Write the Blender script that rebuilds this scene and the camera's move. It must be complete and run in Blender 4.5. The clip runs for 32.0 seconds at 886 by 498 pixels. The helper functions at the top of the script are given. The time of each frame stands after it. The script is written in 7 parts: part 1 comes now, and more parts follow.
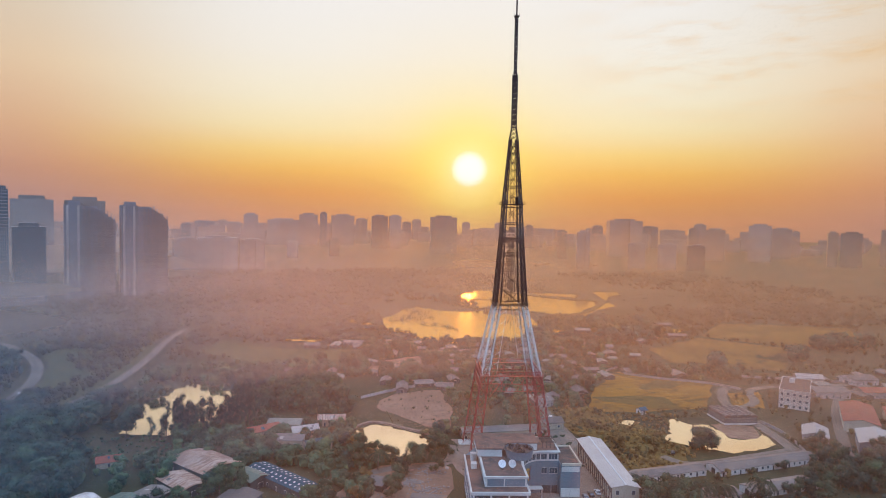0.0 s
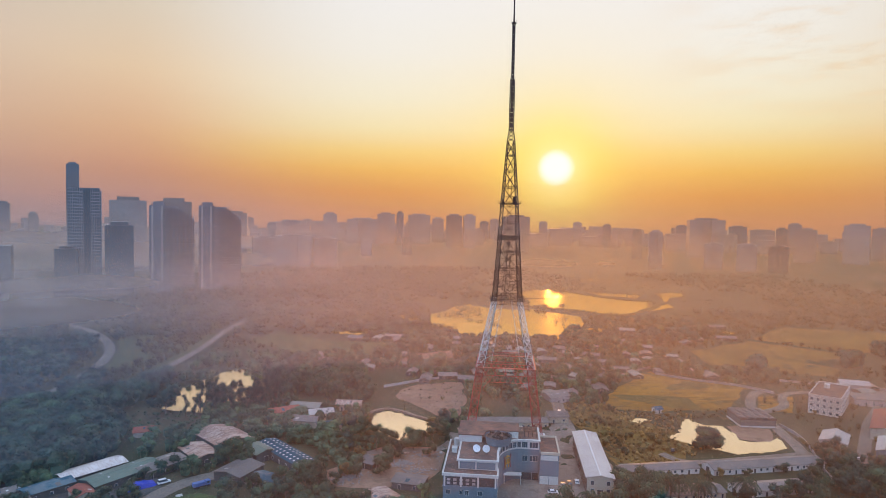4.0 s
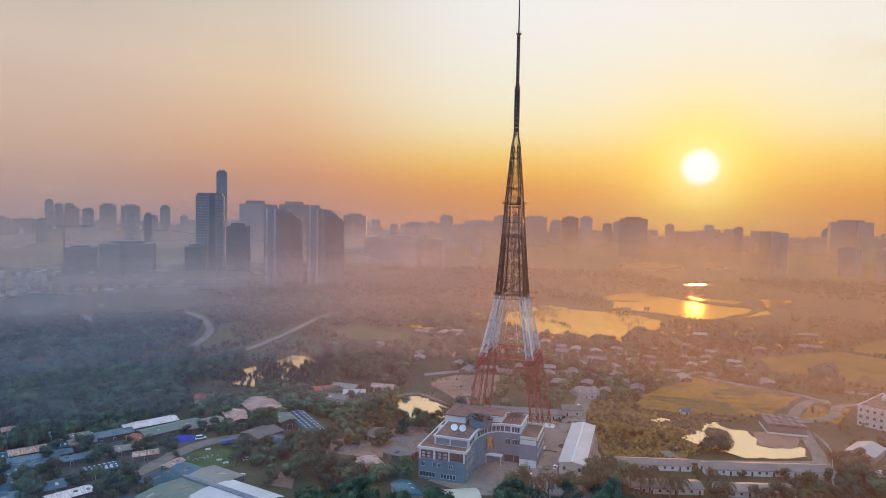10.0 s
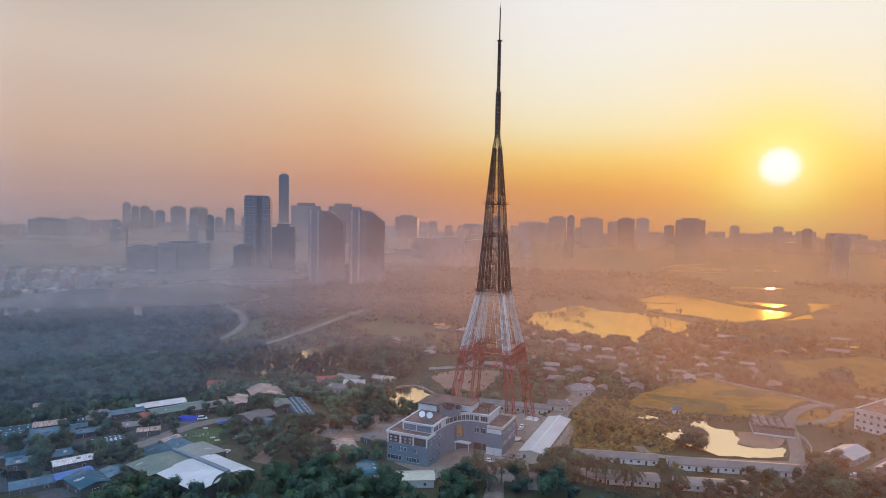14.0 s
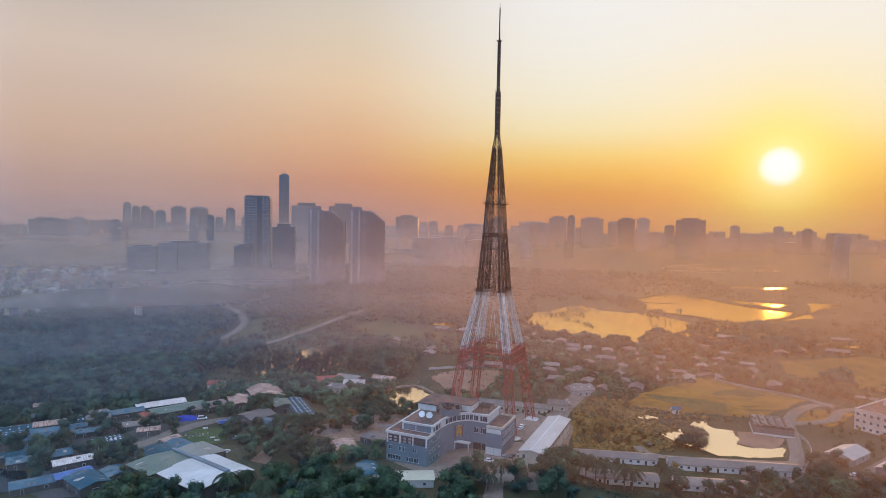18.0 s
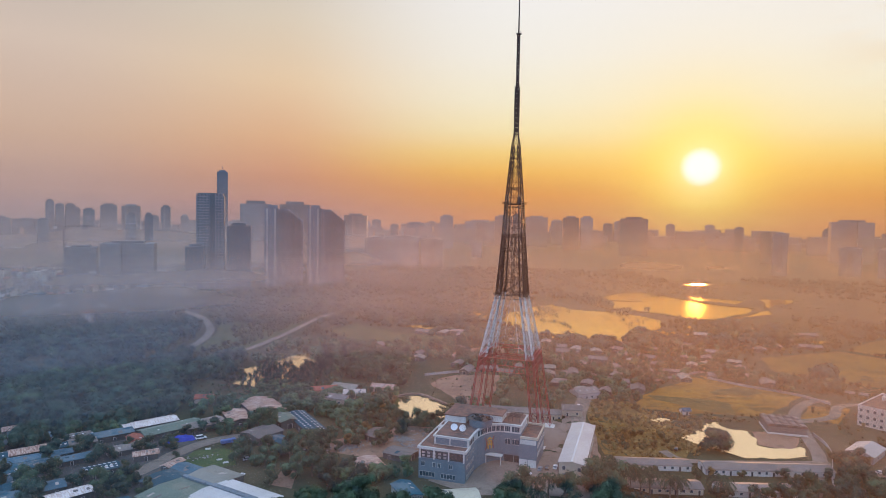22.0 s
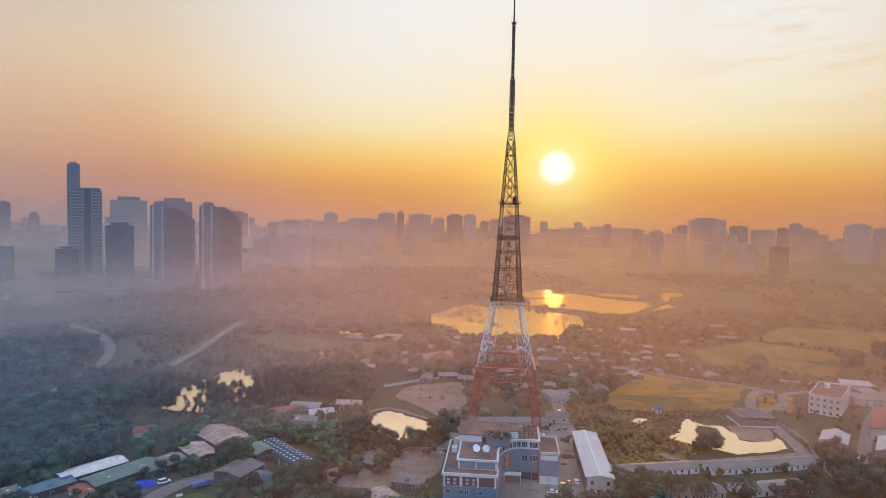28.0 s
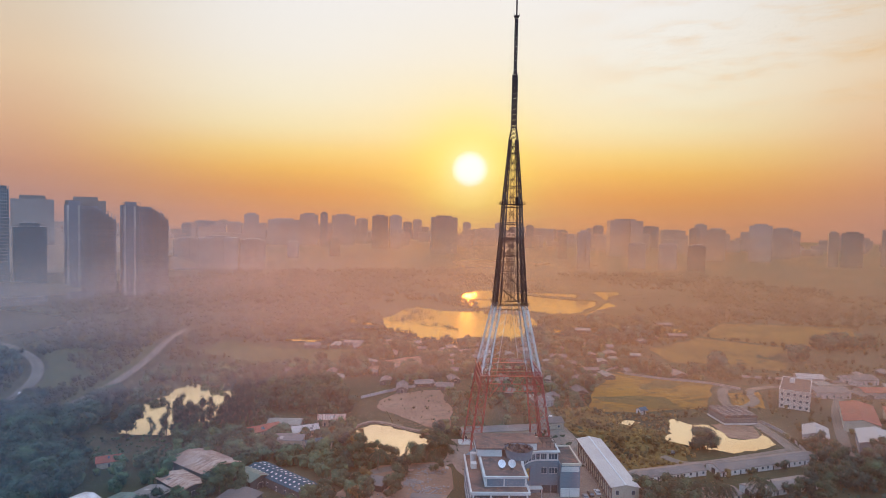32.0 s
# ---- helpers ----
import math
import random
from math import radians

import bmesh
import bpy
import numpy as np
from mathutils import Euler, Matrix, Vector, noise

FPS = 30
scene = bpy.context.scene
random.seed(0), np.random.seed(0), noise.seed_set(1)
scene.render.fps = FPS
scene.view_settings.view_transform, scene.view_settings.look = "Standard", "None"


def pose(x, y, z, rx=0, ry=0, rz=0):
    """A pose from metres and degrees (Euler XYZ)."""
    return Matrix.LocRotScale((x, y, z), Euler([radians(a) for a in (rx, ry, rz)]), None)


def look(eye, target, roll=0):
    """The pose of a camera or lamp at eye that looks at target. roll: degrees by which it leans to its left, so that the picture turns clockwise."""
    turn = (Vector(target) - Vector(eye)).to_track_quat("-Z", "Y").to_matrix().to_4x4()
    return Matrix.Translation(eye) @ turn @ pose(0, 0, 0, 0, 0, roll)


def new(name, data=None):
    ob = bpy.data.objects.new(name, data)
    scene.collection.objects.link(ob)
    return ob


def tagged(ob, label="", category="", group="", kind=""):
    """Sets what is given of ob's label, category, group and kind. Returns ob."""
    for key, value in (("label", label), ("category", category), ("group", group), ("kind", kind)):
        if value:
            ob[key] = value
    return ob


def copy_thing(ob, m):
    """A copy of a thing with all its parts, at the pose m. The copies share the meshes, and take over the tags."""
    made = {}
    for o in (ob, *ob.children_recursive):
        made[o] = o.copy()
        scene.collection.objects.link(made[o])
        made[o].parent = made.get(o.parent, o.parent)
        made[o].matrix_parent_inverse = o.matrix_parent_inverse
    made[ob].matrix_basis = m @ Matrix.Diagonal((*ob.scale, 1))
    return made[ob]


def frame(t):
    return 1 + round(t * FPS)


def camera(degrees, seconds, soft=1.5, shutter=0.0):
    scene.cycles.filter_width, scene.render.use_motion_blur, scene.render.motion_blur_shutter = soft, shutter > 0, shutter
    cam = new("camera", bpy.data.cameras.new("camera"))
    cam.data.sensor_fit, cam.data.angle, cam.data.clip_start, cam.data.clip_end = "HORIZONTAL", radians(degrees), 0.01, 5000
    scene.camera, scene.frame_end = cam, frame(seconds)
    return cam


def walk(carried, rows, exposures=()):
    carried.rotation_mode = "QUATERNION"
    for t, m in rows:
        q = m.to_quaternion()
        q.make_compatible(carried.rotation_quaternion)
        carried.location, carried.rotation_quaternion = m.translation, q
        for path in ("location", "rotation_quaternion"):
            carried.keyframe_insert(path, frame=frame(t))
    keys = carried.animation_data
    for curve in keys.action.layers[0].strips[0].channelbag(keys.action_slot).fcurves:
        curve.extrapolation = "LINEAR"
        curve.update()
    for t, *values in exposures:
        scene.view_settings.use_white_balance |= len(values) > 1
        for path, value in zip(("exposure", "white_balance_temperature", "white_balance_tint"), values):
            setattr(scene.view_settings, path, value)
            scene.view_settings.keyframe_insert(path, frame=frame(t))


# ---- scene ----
cam = camera(70.7, 32.0, soft=0.85)
# seconds, eye x y z, yaw, pitch, roll: an arc flown round the mast and back
PATH = [
    (0.0, -0.90, -1.54, 110.90, -18.649, -2.732, 1.15),
    (0.5, 3.93, -4.08, 111.01, -17.677, -2.771, 1.15),
    (1.0, 8.48, -7.09, 111.12, -16.691, -2.806, 1.15),
    (1.5, 12.86, -10.41, 111.20, -15.706, -2.837, 1.14),
    (2.0, 17.16, -13.92, 111.28, -14.727, -2.864, 1.14),
    (2.5, 21.45, -17.53, 111.34, -13.755, -2.887, 1.14),
    (3.0, 25.77, -21.14, 111.39, -12.787, -2.907, 1.14),
    (3.5, 30.15, -24.70, 111.43, -11.818, -2.924, 1.13),
    (4.0, 34.62, -28.17, 111.45, -10.843, -2.938, 1.13),
    (4.5, 39.18, -31.52, 111.47, -9.857, -2.949, 1.13),
    (5.0, 43.85, -34.72, 111.48, -8.859, -2.957, 1.12),
    (5.5, 48.61, -37.76, 111.47, -7.847, -2.963, 1.12),
    (6.0, 53.46, -40.64, 111.46, -6.821, -2.966, 1.11),
    (6.5, 58.40, -43.37, 111.45, -5.785, -2.968, 1.11),
    (7.0, 63.41, -45.96, 111.42, -4.742, -2.967, 1.11),
    (7.5, 68.50, -48.41, 111.39, -3.699, -2.965, 1.10),
    (8.0, 73.64, -50.75, 111.35, -2.664, -2.961, 1.10),
    (8.5, 78.84, -52.98, 111.31, -1.643, -2.956, 1.09),
    (9.0, 84.10, -55.12, 111.26, -0.644, -2.950, 1.09),
    (9.5, 89.40, -57.17, 111.21, 0.325, -2.943, 1.08),
    (10.0, 94.76, -59.16, 111.16, 1.258, -2.935, 1.08),
    (10.5, 100.17, -61.09, 111.10, 2.150, -2.926, 1.07),
    (11.0, 105.63, -62.95, 111.04, 2.999, -2.917, 1.06),
    (11.5, 111.14, -64.76, 110.98, 3.802, -2.908, 1.06),
    (12.0, 116.70, -66.50, 110.92, 4.561, -2.899, 1.05),
    (12.5, 122.30, -68.17, 110.86, 5.278, -2.890, 1.05),
    (13.0, 127.93, -69.75, 110.80, 5.956, -2.882, 1.04),
    (13.5, 133.57, -71.23, 110.74, 6.599, -2.874, 1.03),
    (14.0, 139.20, -72.58, 110.68, 7.212, -2.866, 1.03),
    (14.5, 144.77, -73.77, 110.62, 7.796, -2.860, 1.02),
    (15.0, 150.22, -74.78, 110.57, 8.350, -2.855, 1.01),
    (15.5, 155.49, -75.56, 110.52, 8.867, -2.851, 1.00),
    (16.0, 160.47, -76.10, 110.48, 9.333, -2.848, 1.00),
    (16.5, 155.80, -75.60, 110.52, 8.897, -2.850, 1.00),
    (17.0, 150.55, -74.83, 110.57, 8.382, -2.854, 1.01),
    (17.5, 145.10, -73.83, 110.62, 7.830, -2.859, 1.02),
    (18.0, 139.54, -72.65, 110.68, 7.247, -2.866, 1.03),
    (18.5, 133.91, -71.31, 110.73, 6.637, -2.873, 1.03),
    (19.0, 128.27, -69.85, 110.79, 5.995, -2.881, 1.04),
    (19.5, 122.64, -68.27, 110.85, 5.320, -2.890, 1.05),
    (20.0, 117.03, -66.61, 110.92, 4.605, -2.899, 1.05),
    (20.5, 111.47, -64.87, 110.98, 3.849, -2.908, 1.06),
    (21.0, 105.96, -63.06, 111.04, 3.048, -2.917, 1.06),
    (21.5, 100.49, -61.20, 111.10, 2.202, -2.926, 1.07),
    (22.0, 95.08, -59.28, 111.15, 1.313, -2.934, 1.08),
    (22.5, 89.72, -57.29, 111.21, 0.382, -2.942, 1.08),
    (23.0, 84.42, -55.24, 111.26, -0.585, -2.950, 1.09),
    (23.5, 79.16, -53.11, 111.31, -1.582, -2.956, 1.09),
    (24.0, 73.95, -50.89, 111.35, -2.602, -2.961, 1.10),
    (24.5, 68.80, -48.56, 111.39, -3.637, -2.965, 1.10),
    (25.0, 63.72, -46.11, 111.42, -4.679, -2.967, 1.11),
    (25.5, 58.70, -43.53, 111.44, -5.722, -2.968, 1.11),
    (26.0, 53.75, -40.81, 111.46, -6.759, -2.966, 1.11),
    (26.5, 48.90, -37.94, 111.47, -7.786, -2.963, 1.12),
    (27.0, 44.13, -34.90, 111.48, -8.799, -2.957, 1.12),
    (27.5, 39.46, -31.71, 111.47, -9.798, -2.949, 1.13),
    (28.0, 34.89, -28.38, 111.45, -10.784, -2.938, 1.13),
    (28.5, 30.42, -24.92, 111.43, -11.759, -2.925, 1.13),
    (29.0, 26.03, -21.36, 111.39, -12.729, -2.908, 1.13),
    (29.5, 21.71, -17.74, 111.34, -13.697, -2.889, 1.14),
    (30.0, 17.42, -14.14, 111.28, -14.669, -2.865, 1.14),
    (30.5, 13.12, -10.62, 111.21, -15.647, -2.839, 1.14),
    (31.0, 8.74, -7.28, 111.12, -16.632, -2.808, 1.15),
    (31.5, 4.21, -4.25, 111.02, -17.618, -2.774, 1.15),
    (32.0, -0.60, -1.67, 110.90, -18.592, -2.735, 1.15),
]


def aim(x, y, z, yaw, pitch, roll):
    yaw, pitch = radians(yaw), radians(pitch)
    way = Vector((-math.sin(yaw) * math.cos(pitch), math.cos(yaw) * math.cos(pitch), math.sin(pitch)))
    eye = Vector((x, y, z))
    return look(eye, eye + way, roll)


walk(cam, [(t, aim(*row)) for t, *row in PATH])

# ---- world, sun, haze ----
SUN_AZ, SUN_EL = radians(20.9), radians(4.6)
SUN = Vector((math.sin(SUN_AZ) * math.cos(SUN_EL), math.cos(SUN_AZ) * math.cos(SUN_EL), math.sin(SUN_EL)))


def srgb(r, g, b):
    return tuple((c / 255 / 12.92) if c < 11 else ((c / 255 + 0.055) / 1.055) ** 2.4 for c in (r, g, b)) + (1.0,)


class Nodes:
    """Short hand for building a node tree."""

    def __init__(self, tree):
        self.t = tree
        tree.nodes.clear()

    def add(self, kind, **inputs):
        n = self.t.nodes.new(kind)
        for k, v in inputs.items():
            if k.startswith("_"):
                continue
            self.put(n.inputs[int(k[1:]) if k[0] == "i" and k[1:].isdigit() else k.replace("_", " ")], v)
        return n

    def put(self, socket, v):
        if isinstance(v, bpy.types.NodeSocket):
            self.t.links.new(v, socket)
        else:
            socket.default_value = v

    def math(self, op, a, b=0.0, clamp=False):
        n = self.t.nodes.new("ShaderNodeMath")
        n.operation, n.use_clamp = op, clamp
        self.put(n.inputs[0], a)
        self.put(n.inputs[1], b)
        return n.outputs[0]

    def mix(self, f, a, b, blend="MIX"):
        n = self.t.nodes.new("ShaderNodeMix")
        n.data_type, n.blend_type = "RGBA", blend
        self.put(n.inputs[0], f)
        self.put(n.inputs[6], a)
        self.put(n.inputs[7], b)
        return n.outputs[2]

    def ramp(self, f, stops, ease="LINEAR"):
        n = self.t.nodes.new("ShaderNodeValToRGB")
        n.color_ramp.interpolation = ease
        el = n.color_ramp.elements
        while len(el) < len(stops):
            el.new(0.5)
        for e, (p, c) in zip(el, stops):
            e.position, e.color = p, c if len(c) == 4 else (*c, 1)
        self.put(n.inputs[0], f)
        return n.outputs[0]

    def span(self, v, a, b, c=0.0, d=1.0, smooth=True):
        n = self.t.nodes.new("ShaderNodeMapRange")
        n.interpolation_type = "SMOOTHSTEP" if smooth else "LINEAR"
        for i, x in enumerate((v, a, b, c, d)):
            self.put(n.inputs[i], x)
        return n.outputs[0]

    def noise(self, vec, scale, detail=3.0, rough=0.55):
        n = self.t.nodes.new("ShaderNodeTexNoise")
        self.put(n.inputs["Vector"], vec)
        n.inputs["Scale"].default_value, n.inputs["Detail"].default_value, n.inputs["Roughness"].default_value = scale, detail, rough
        return n.outputs["Fac"]


world = bpy.data.worlds.new("dawn_sky")
scene.world = world
world.use_nodes = True
w = Nodes(world.node_tree)
coord = w.add("ShaderNodeTexCoord").outputs["Generated"]
sep = w.add("ShaderNodeSeparateXYZ", Vector=coord).outputs
height = sep["Z"]
dot = w.add("ShaderNodeVectorMath")
dot.operation = "DOT_PRODUCT"
w.put(dot.inputs[0], coord)
dot.inputs[1].default_value = SUN
near_sun = dot.outputs["Value"]
flat = w.math("SQRT", w.math("MAXIMUM", w.math("SUBTRACT", 1.0, w.math("MULTIPLY", height, height)), 0.0001))
level = w.math("ADD", w.math("MULTIPLY", sep["X"], math.sin(SUN_AZ)), w.math("MULTIPLY", sep["Y"], math.cos(SUN_AZ)))
level = w.math("DIVIDE", level, flat)
el = w.span(height, -0.04, 0.44, 0, 1, False)
toward = w.ramp(el, [(0.0, srgb(172, 118, 88)), (0.083, srgb(200, 139, 92)), (0.163, srgb(213, 150, 80)), (0.237, srgb(229, 180, 94)), (0.294, srgb(236, 205, 128)), (0.369, srgb(238, 225, 180)), (0.46, srgb(239, 233, 208)), (0.6, srgb(239, 236, 227)), (0.75, srgb(239, 237, 235)), (1.0, srgb(238, 237, 238))])
aside = w.ramp(el, [(0.0, srgb(160, 122, 124)), (0.1, srgb(182, 134, 122)), (0.2, srgb(203, 146, 114)), (0.33, srgb(220, 174, 136)), (0.5, srgb(229, 200, 166)), (0.68, srgb(219, 204, 184)), (0.8, srgb(209, 200, 191)), (1.0, srgb(196, 193, 194))])
wide = w.ramp(el, [(0.0, srgb(164, 138, 142)), (0.15, srgb(188, 155, 144)), (0.3, srgb(205, 173, 152)), (0.55, srgb(212, 192, 178)), (0.8, srgb(186, 179, 176)), (1.0, srgb(164, 166, 172))])
behind = (0.97, 1.5, 2.5, 1)
overhead = (1.02, 1.35, 1.95, 1)
sky = w.mix(w.span(level, 0.79, 0.978), aside, toward)
sky = w.mix(w.span(level, 0.86, 0.55), sky, wide)
sky = w.mix(w.span(near_sun, 0.5, -0.05), sky, behind)
sky = w.mix(w.span(height, 0.45, 0.9), sky, overhead)
# thin streaks of cloud
stretch = w.add("ShaderNodeMapping", Vector=coord)
stretch.inputs["Scale"].default_value = (2.2, 2.2, 11.0)
streak = w.noise(stretch.outputs[0], 2.3, 6.0, 0.6)
cloud = w.math("MULTIPLY", w.span(streak, 0.46, 0.68), w.span(height, 0.06, 0.28))
cloud_side = w.span(sep["X"], 0.42, 0.75)
sky = w.mix(w.math("MULTIPLY", w.math("MULTIPLY", cloud, cloud_side), 0.8), sky, srgb(226, 186, 132))
# the sun's disc and its glow in the haze
glow = w.math("POWER", w.math("MAXIMUM", near_sun, 0.0), 330.0)
glow2 = w.math("POWER", w.math("MAXIMUM", near_sun, 0.0), 70.0)
glow3 = w.math("POWER", w.math("MAXIMUM", near_sun, 0.0), 1300.0)
sky = w.mix(w.math("MULTIPLY", glow2, 0.3), sky, (0.89, 0.71, 0.22, 1))
sky = w.mix(w.math("MULTIPLY", glow, 0.85), sky, (0.93, 0.82, 0.15, 1))
sky = w.mix(w.math("MULTIPLY", glow3, 0.75), sky, (1.0, 0.95, 0.55, 1))
disc = w.span(near_sun, math.cos(radians(1.8)), math.cos(radians(0.8)))
sky = w.mix(disc, sky, (1.1, 1.08, 1.03, 1))
air = w.add("ShaderNodeTexSky")
air.sky_type, air.sun_disc, air.sun_elevation, air.sun_rotation = "NISHITA", False, SUN_EL, SUN_AZ
air.dust_density, air.air_density = 4.0, 1.5
b1 = w.add("ShaderNodeBackground", Color=sky, Strength=1.0)
b2 = w.add("ShaderNodeBackground", Color=air.outputs[0], Strength=0.004)
both = w.add("ShaderNodeAddShader", i0=b1.outputs[0], i1=b2.outputs[0])
w.add("ShaderNodeOutputWorld", Surface=both.outputs[0])

lamp = bpy.data.lights.new("sun", "SUN")
lamp.energy, lamp.angle, lamp.color = 2.8, radians(1.5), (1.0, 0.43, 0.12)
sun = new("sun", lamp)
sun.matrix_world = look((0, 0, 900), Vector((0, 0, 900)) - SUN)
scene.view_settings.exposure = 0.0

# ---- materials ----


def material(name):
    m = bpy.data.materials.new(name)
    m.use_nodes = True
    return m, Nodes(m.node_tree)


def finish(n, color, rough, metal=0.0, bump=None, strength=0.3, distance=0.1, spec=0.35):
    p = n.add("ShaderNodeBsdfPrincipled", Base_Color=color, Roughness=rough, Metallic=metal)
    p.inputs["Specular IOR Level"].default_value = spec
    if bump is not None:
        b = n.add("ShaderNodeBump", Height=bump, Strength=strength, Distance=distance)
        n.put(p.inputs["Normal"], b.outputs[0])
    n.add("ShaderNodeOutputMaterial", Surface=p.outputs[0])


def worn(name, a, b, scale=0.6, fine=6.0, rough=0.75, metal=0.0, vary=0.25, stain=None, amount=0.5, bump=0.3):
    """Two tones in broad stains and fine grain, and a change of tone from object to object."""
    m, n = material(name)
    v = n.add("ShaderNodeTexCoord").outputs["Object"]
    rnd = n.add("ShaderNodeObjectInfo").outputs["Random"]
    shift = n.add("ShaderNodeVectorMath")
    shift.operation = "ADD"
    n.put(shift.inputs[0], v)
    n.put(shift.inputs[1], n.math("MULTIPLY", rnd, 70.0))
    v = shift.outputs[0]
    big, small = n.noise(v, scale, 4), n.noise(v, fine, 3)
    c = n.mix(n.span(big, 0.35, 0.65), (*a, 1), (*b, 1))
    c = n.mix(n.math("MULTIPLY", n.span(small, 0.3, 0.7), 0.35), c, (*[0.55 * x for x in a], 1))
    if stain:
        c = n.mix(n.math("MULTIPLY", n.span(n.noise(v, scale * 0.55, 5, 0.65), 0.5, 0.62), amount), c, (*stain, 1))
    tone = n.span(rnd, 0, 1, 1 - vary, 1 + vary, False)
    mul = n.add("ShaderNodeVectorMath")
    mul.operation = "SCALE"
    n.put(mul.inputs[0], c)
    n.put(mul.inputs["Scale"], tone)
    finish(n, mul.outputs[0], rough, metal, small, bump, 0.08)
    return m


def leaves(name, a, b, c):
    m, n = material(name)
    geo = n.add("ShaderNodeNewGeometry").outputs["Random Per Island"]
    rnd = n.add("ShaderNodeObjectInfo").outputs["Random"]
    v = n.add("ShaderNodeTexCoord").outputs["Object"]
    col = n.ramp(geo, [(0.0, a), (0.5, b), (1.0, c)])
    col = n.mix(n.math("MULTIPLY", n.span(n.noise(v, 0.05, 2), 0.4, 0.65), 0.5), col, (*[0.7 * x for x in b], 1))
    col = n.mix(n.math("MULTIPLY", n.span(n.noise(v, 0.07, 2), 0.55, 0.66), 0.7), col, (1.35 * c[0], 1.3 * c[1], 0.95 * c[2], 1))
    tone = n.math("MULTIPLY", n.span(rnd, 0, 1, 0.75, 1.35, False), n.span(n.noise(v, 0.12, 2), 0.35, 0.65, 0.6, 1.45))
    mul = n.add("ShaderNodeVectorMath")
    mul.operation = "SCALE"
    n.put(mul.inputs[0], col)
    n.put(mul.inputs["Scale"], tone)
    d = n.add("ShaderNodeBsdfPrincipled", Base_Color=mul.outputs[0], Roughness=0.6)
    d.inputs["Specular IOR Level"].default_value = 0.2
    t = n.add("ShaderNodeBsdfTranslucent", Color=mul.outputs[0])
    s = n.add("ShaderNodeMixShader", i0=0.2, i1=d.outputs[0], i2=t.outputs[0])
    n.add("ShaderNodeOutputMaterial", Surface=s.outputs[0])
    return m


def water_material(name, tint, clear, ripple):
    m, n = material(name)
    v = n.add("ShaderNodeTexCoord").outputs["Object"]
    wave = n.math("ADD", n.noise(v, 0.35, 3), n.math("MULTIPLY", n.noise(v, 0.05, 2), 2.0))
    b = n.add("ShaderNodeBump", Height=wave, Strength=ripple, Distance=0.3)
    # clear tints the mirror image, so it carries painted sky colour
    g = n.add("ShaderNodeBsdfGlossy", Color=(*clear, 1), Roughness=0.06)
    d = n.add("ShaderNodeBsdfDiffuse", Color=(*tint, 1))
    n.put(g.inputs["Normal"], b.outputs[0])
    s = n.add("ShaderNodeMixShader", i0=0.92, i1=d.outputs[0], i2=g.outputs[0])
    n.add("ShaderNodeOutputMaterial", Surface=s.outputs[0])
    return m


def ground_material():
    m, n = material("ground_scrub")
    v = n.add("ShaderNodeTexCoord").outputs["Object"]
    big, mid, fine = n.noise(v, 0.006, 4), n.noise(v, 0.05, 5, 0.6), n.noise(v, 0.6, 4)
    c = n.mix(n.span(big, 0.4, 0.6), (0.042, 0.048, 0.026, 1), (0.085, 0.068, 0.04, 1))
    c = n.mix(n.math("MULTIPLY", n.span(mid, 0.52, 0.7), 0.5), c, (0.12, 0.09, 0.06, 1))
    c = n.mix(n.math("MULTIPLY", n.span(mid, 0.5, 0.3), 0.7), c, (0.03, 0.045, 0.02, 1))
    c = n.mix(n.math("MULTIPLY", n.span(fine, 0.4, 0.7), 0.4), c, (0.04, 0.045, 0.022, 1))
    finish(n, c, 0.95, 0.0, fine, 0.6, 0.4, 0.1)
    return m


def field_material(name, a, b, c, furrow=0.0):
    m, n = material(name)
    v = n.add("ShaderNodeTexCoord").outputs["Object"]
    big, mid, fine = n.noise(v, 0.03, 4), n.noise(v, 0.16, 5, 0.65), n.noise(v, 1.4, 3)
    col = n.mix(n.span(big, 0.4, 0.6), (*a, 1), (*b, 1))
    col = n.mix(n.math("MULTIPLY", n.span(mid, 0.5, 0.66), 0.8), col, (*c, 1))
    col = n.mix(n.math("MULTIPLY", n.span(fine, 0.45, 0.75), 0.5), col, (*[0.5 * x for x in c], 1))
    if furrow:
        row = n.add("ShaderNodeMapping", Vector=v)
        row.inputs["Rotation"].default_value = (0, 0, radians(-35))
        row.inputs["Scale"].default_value = (0.03, 0.42, 1.0)
        col = n.mix(n.math("MULTIPLY", n.span(n.noise(row.outputs[0], 1.0, 4, 0.6), 0.5, 0.62), furrow), col, (*[0.55 * x for x in c], 1))
    finish(n, col, 0.95, 0.0, fine, 0.8, 0.5, 0.1)
    return m


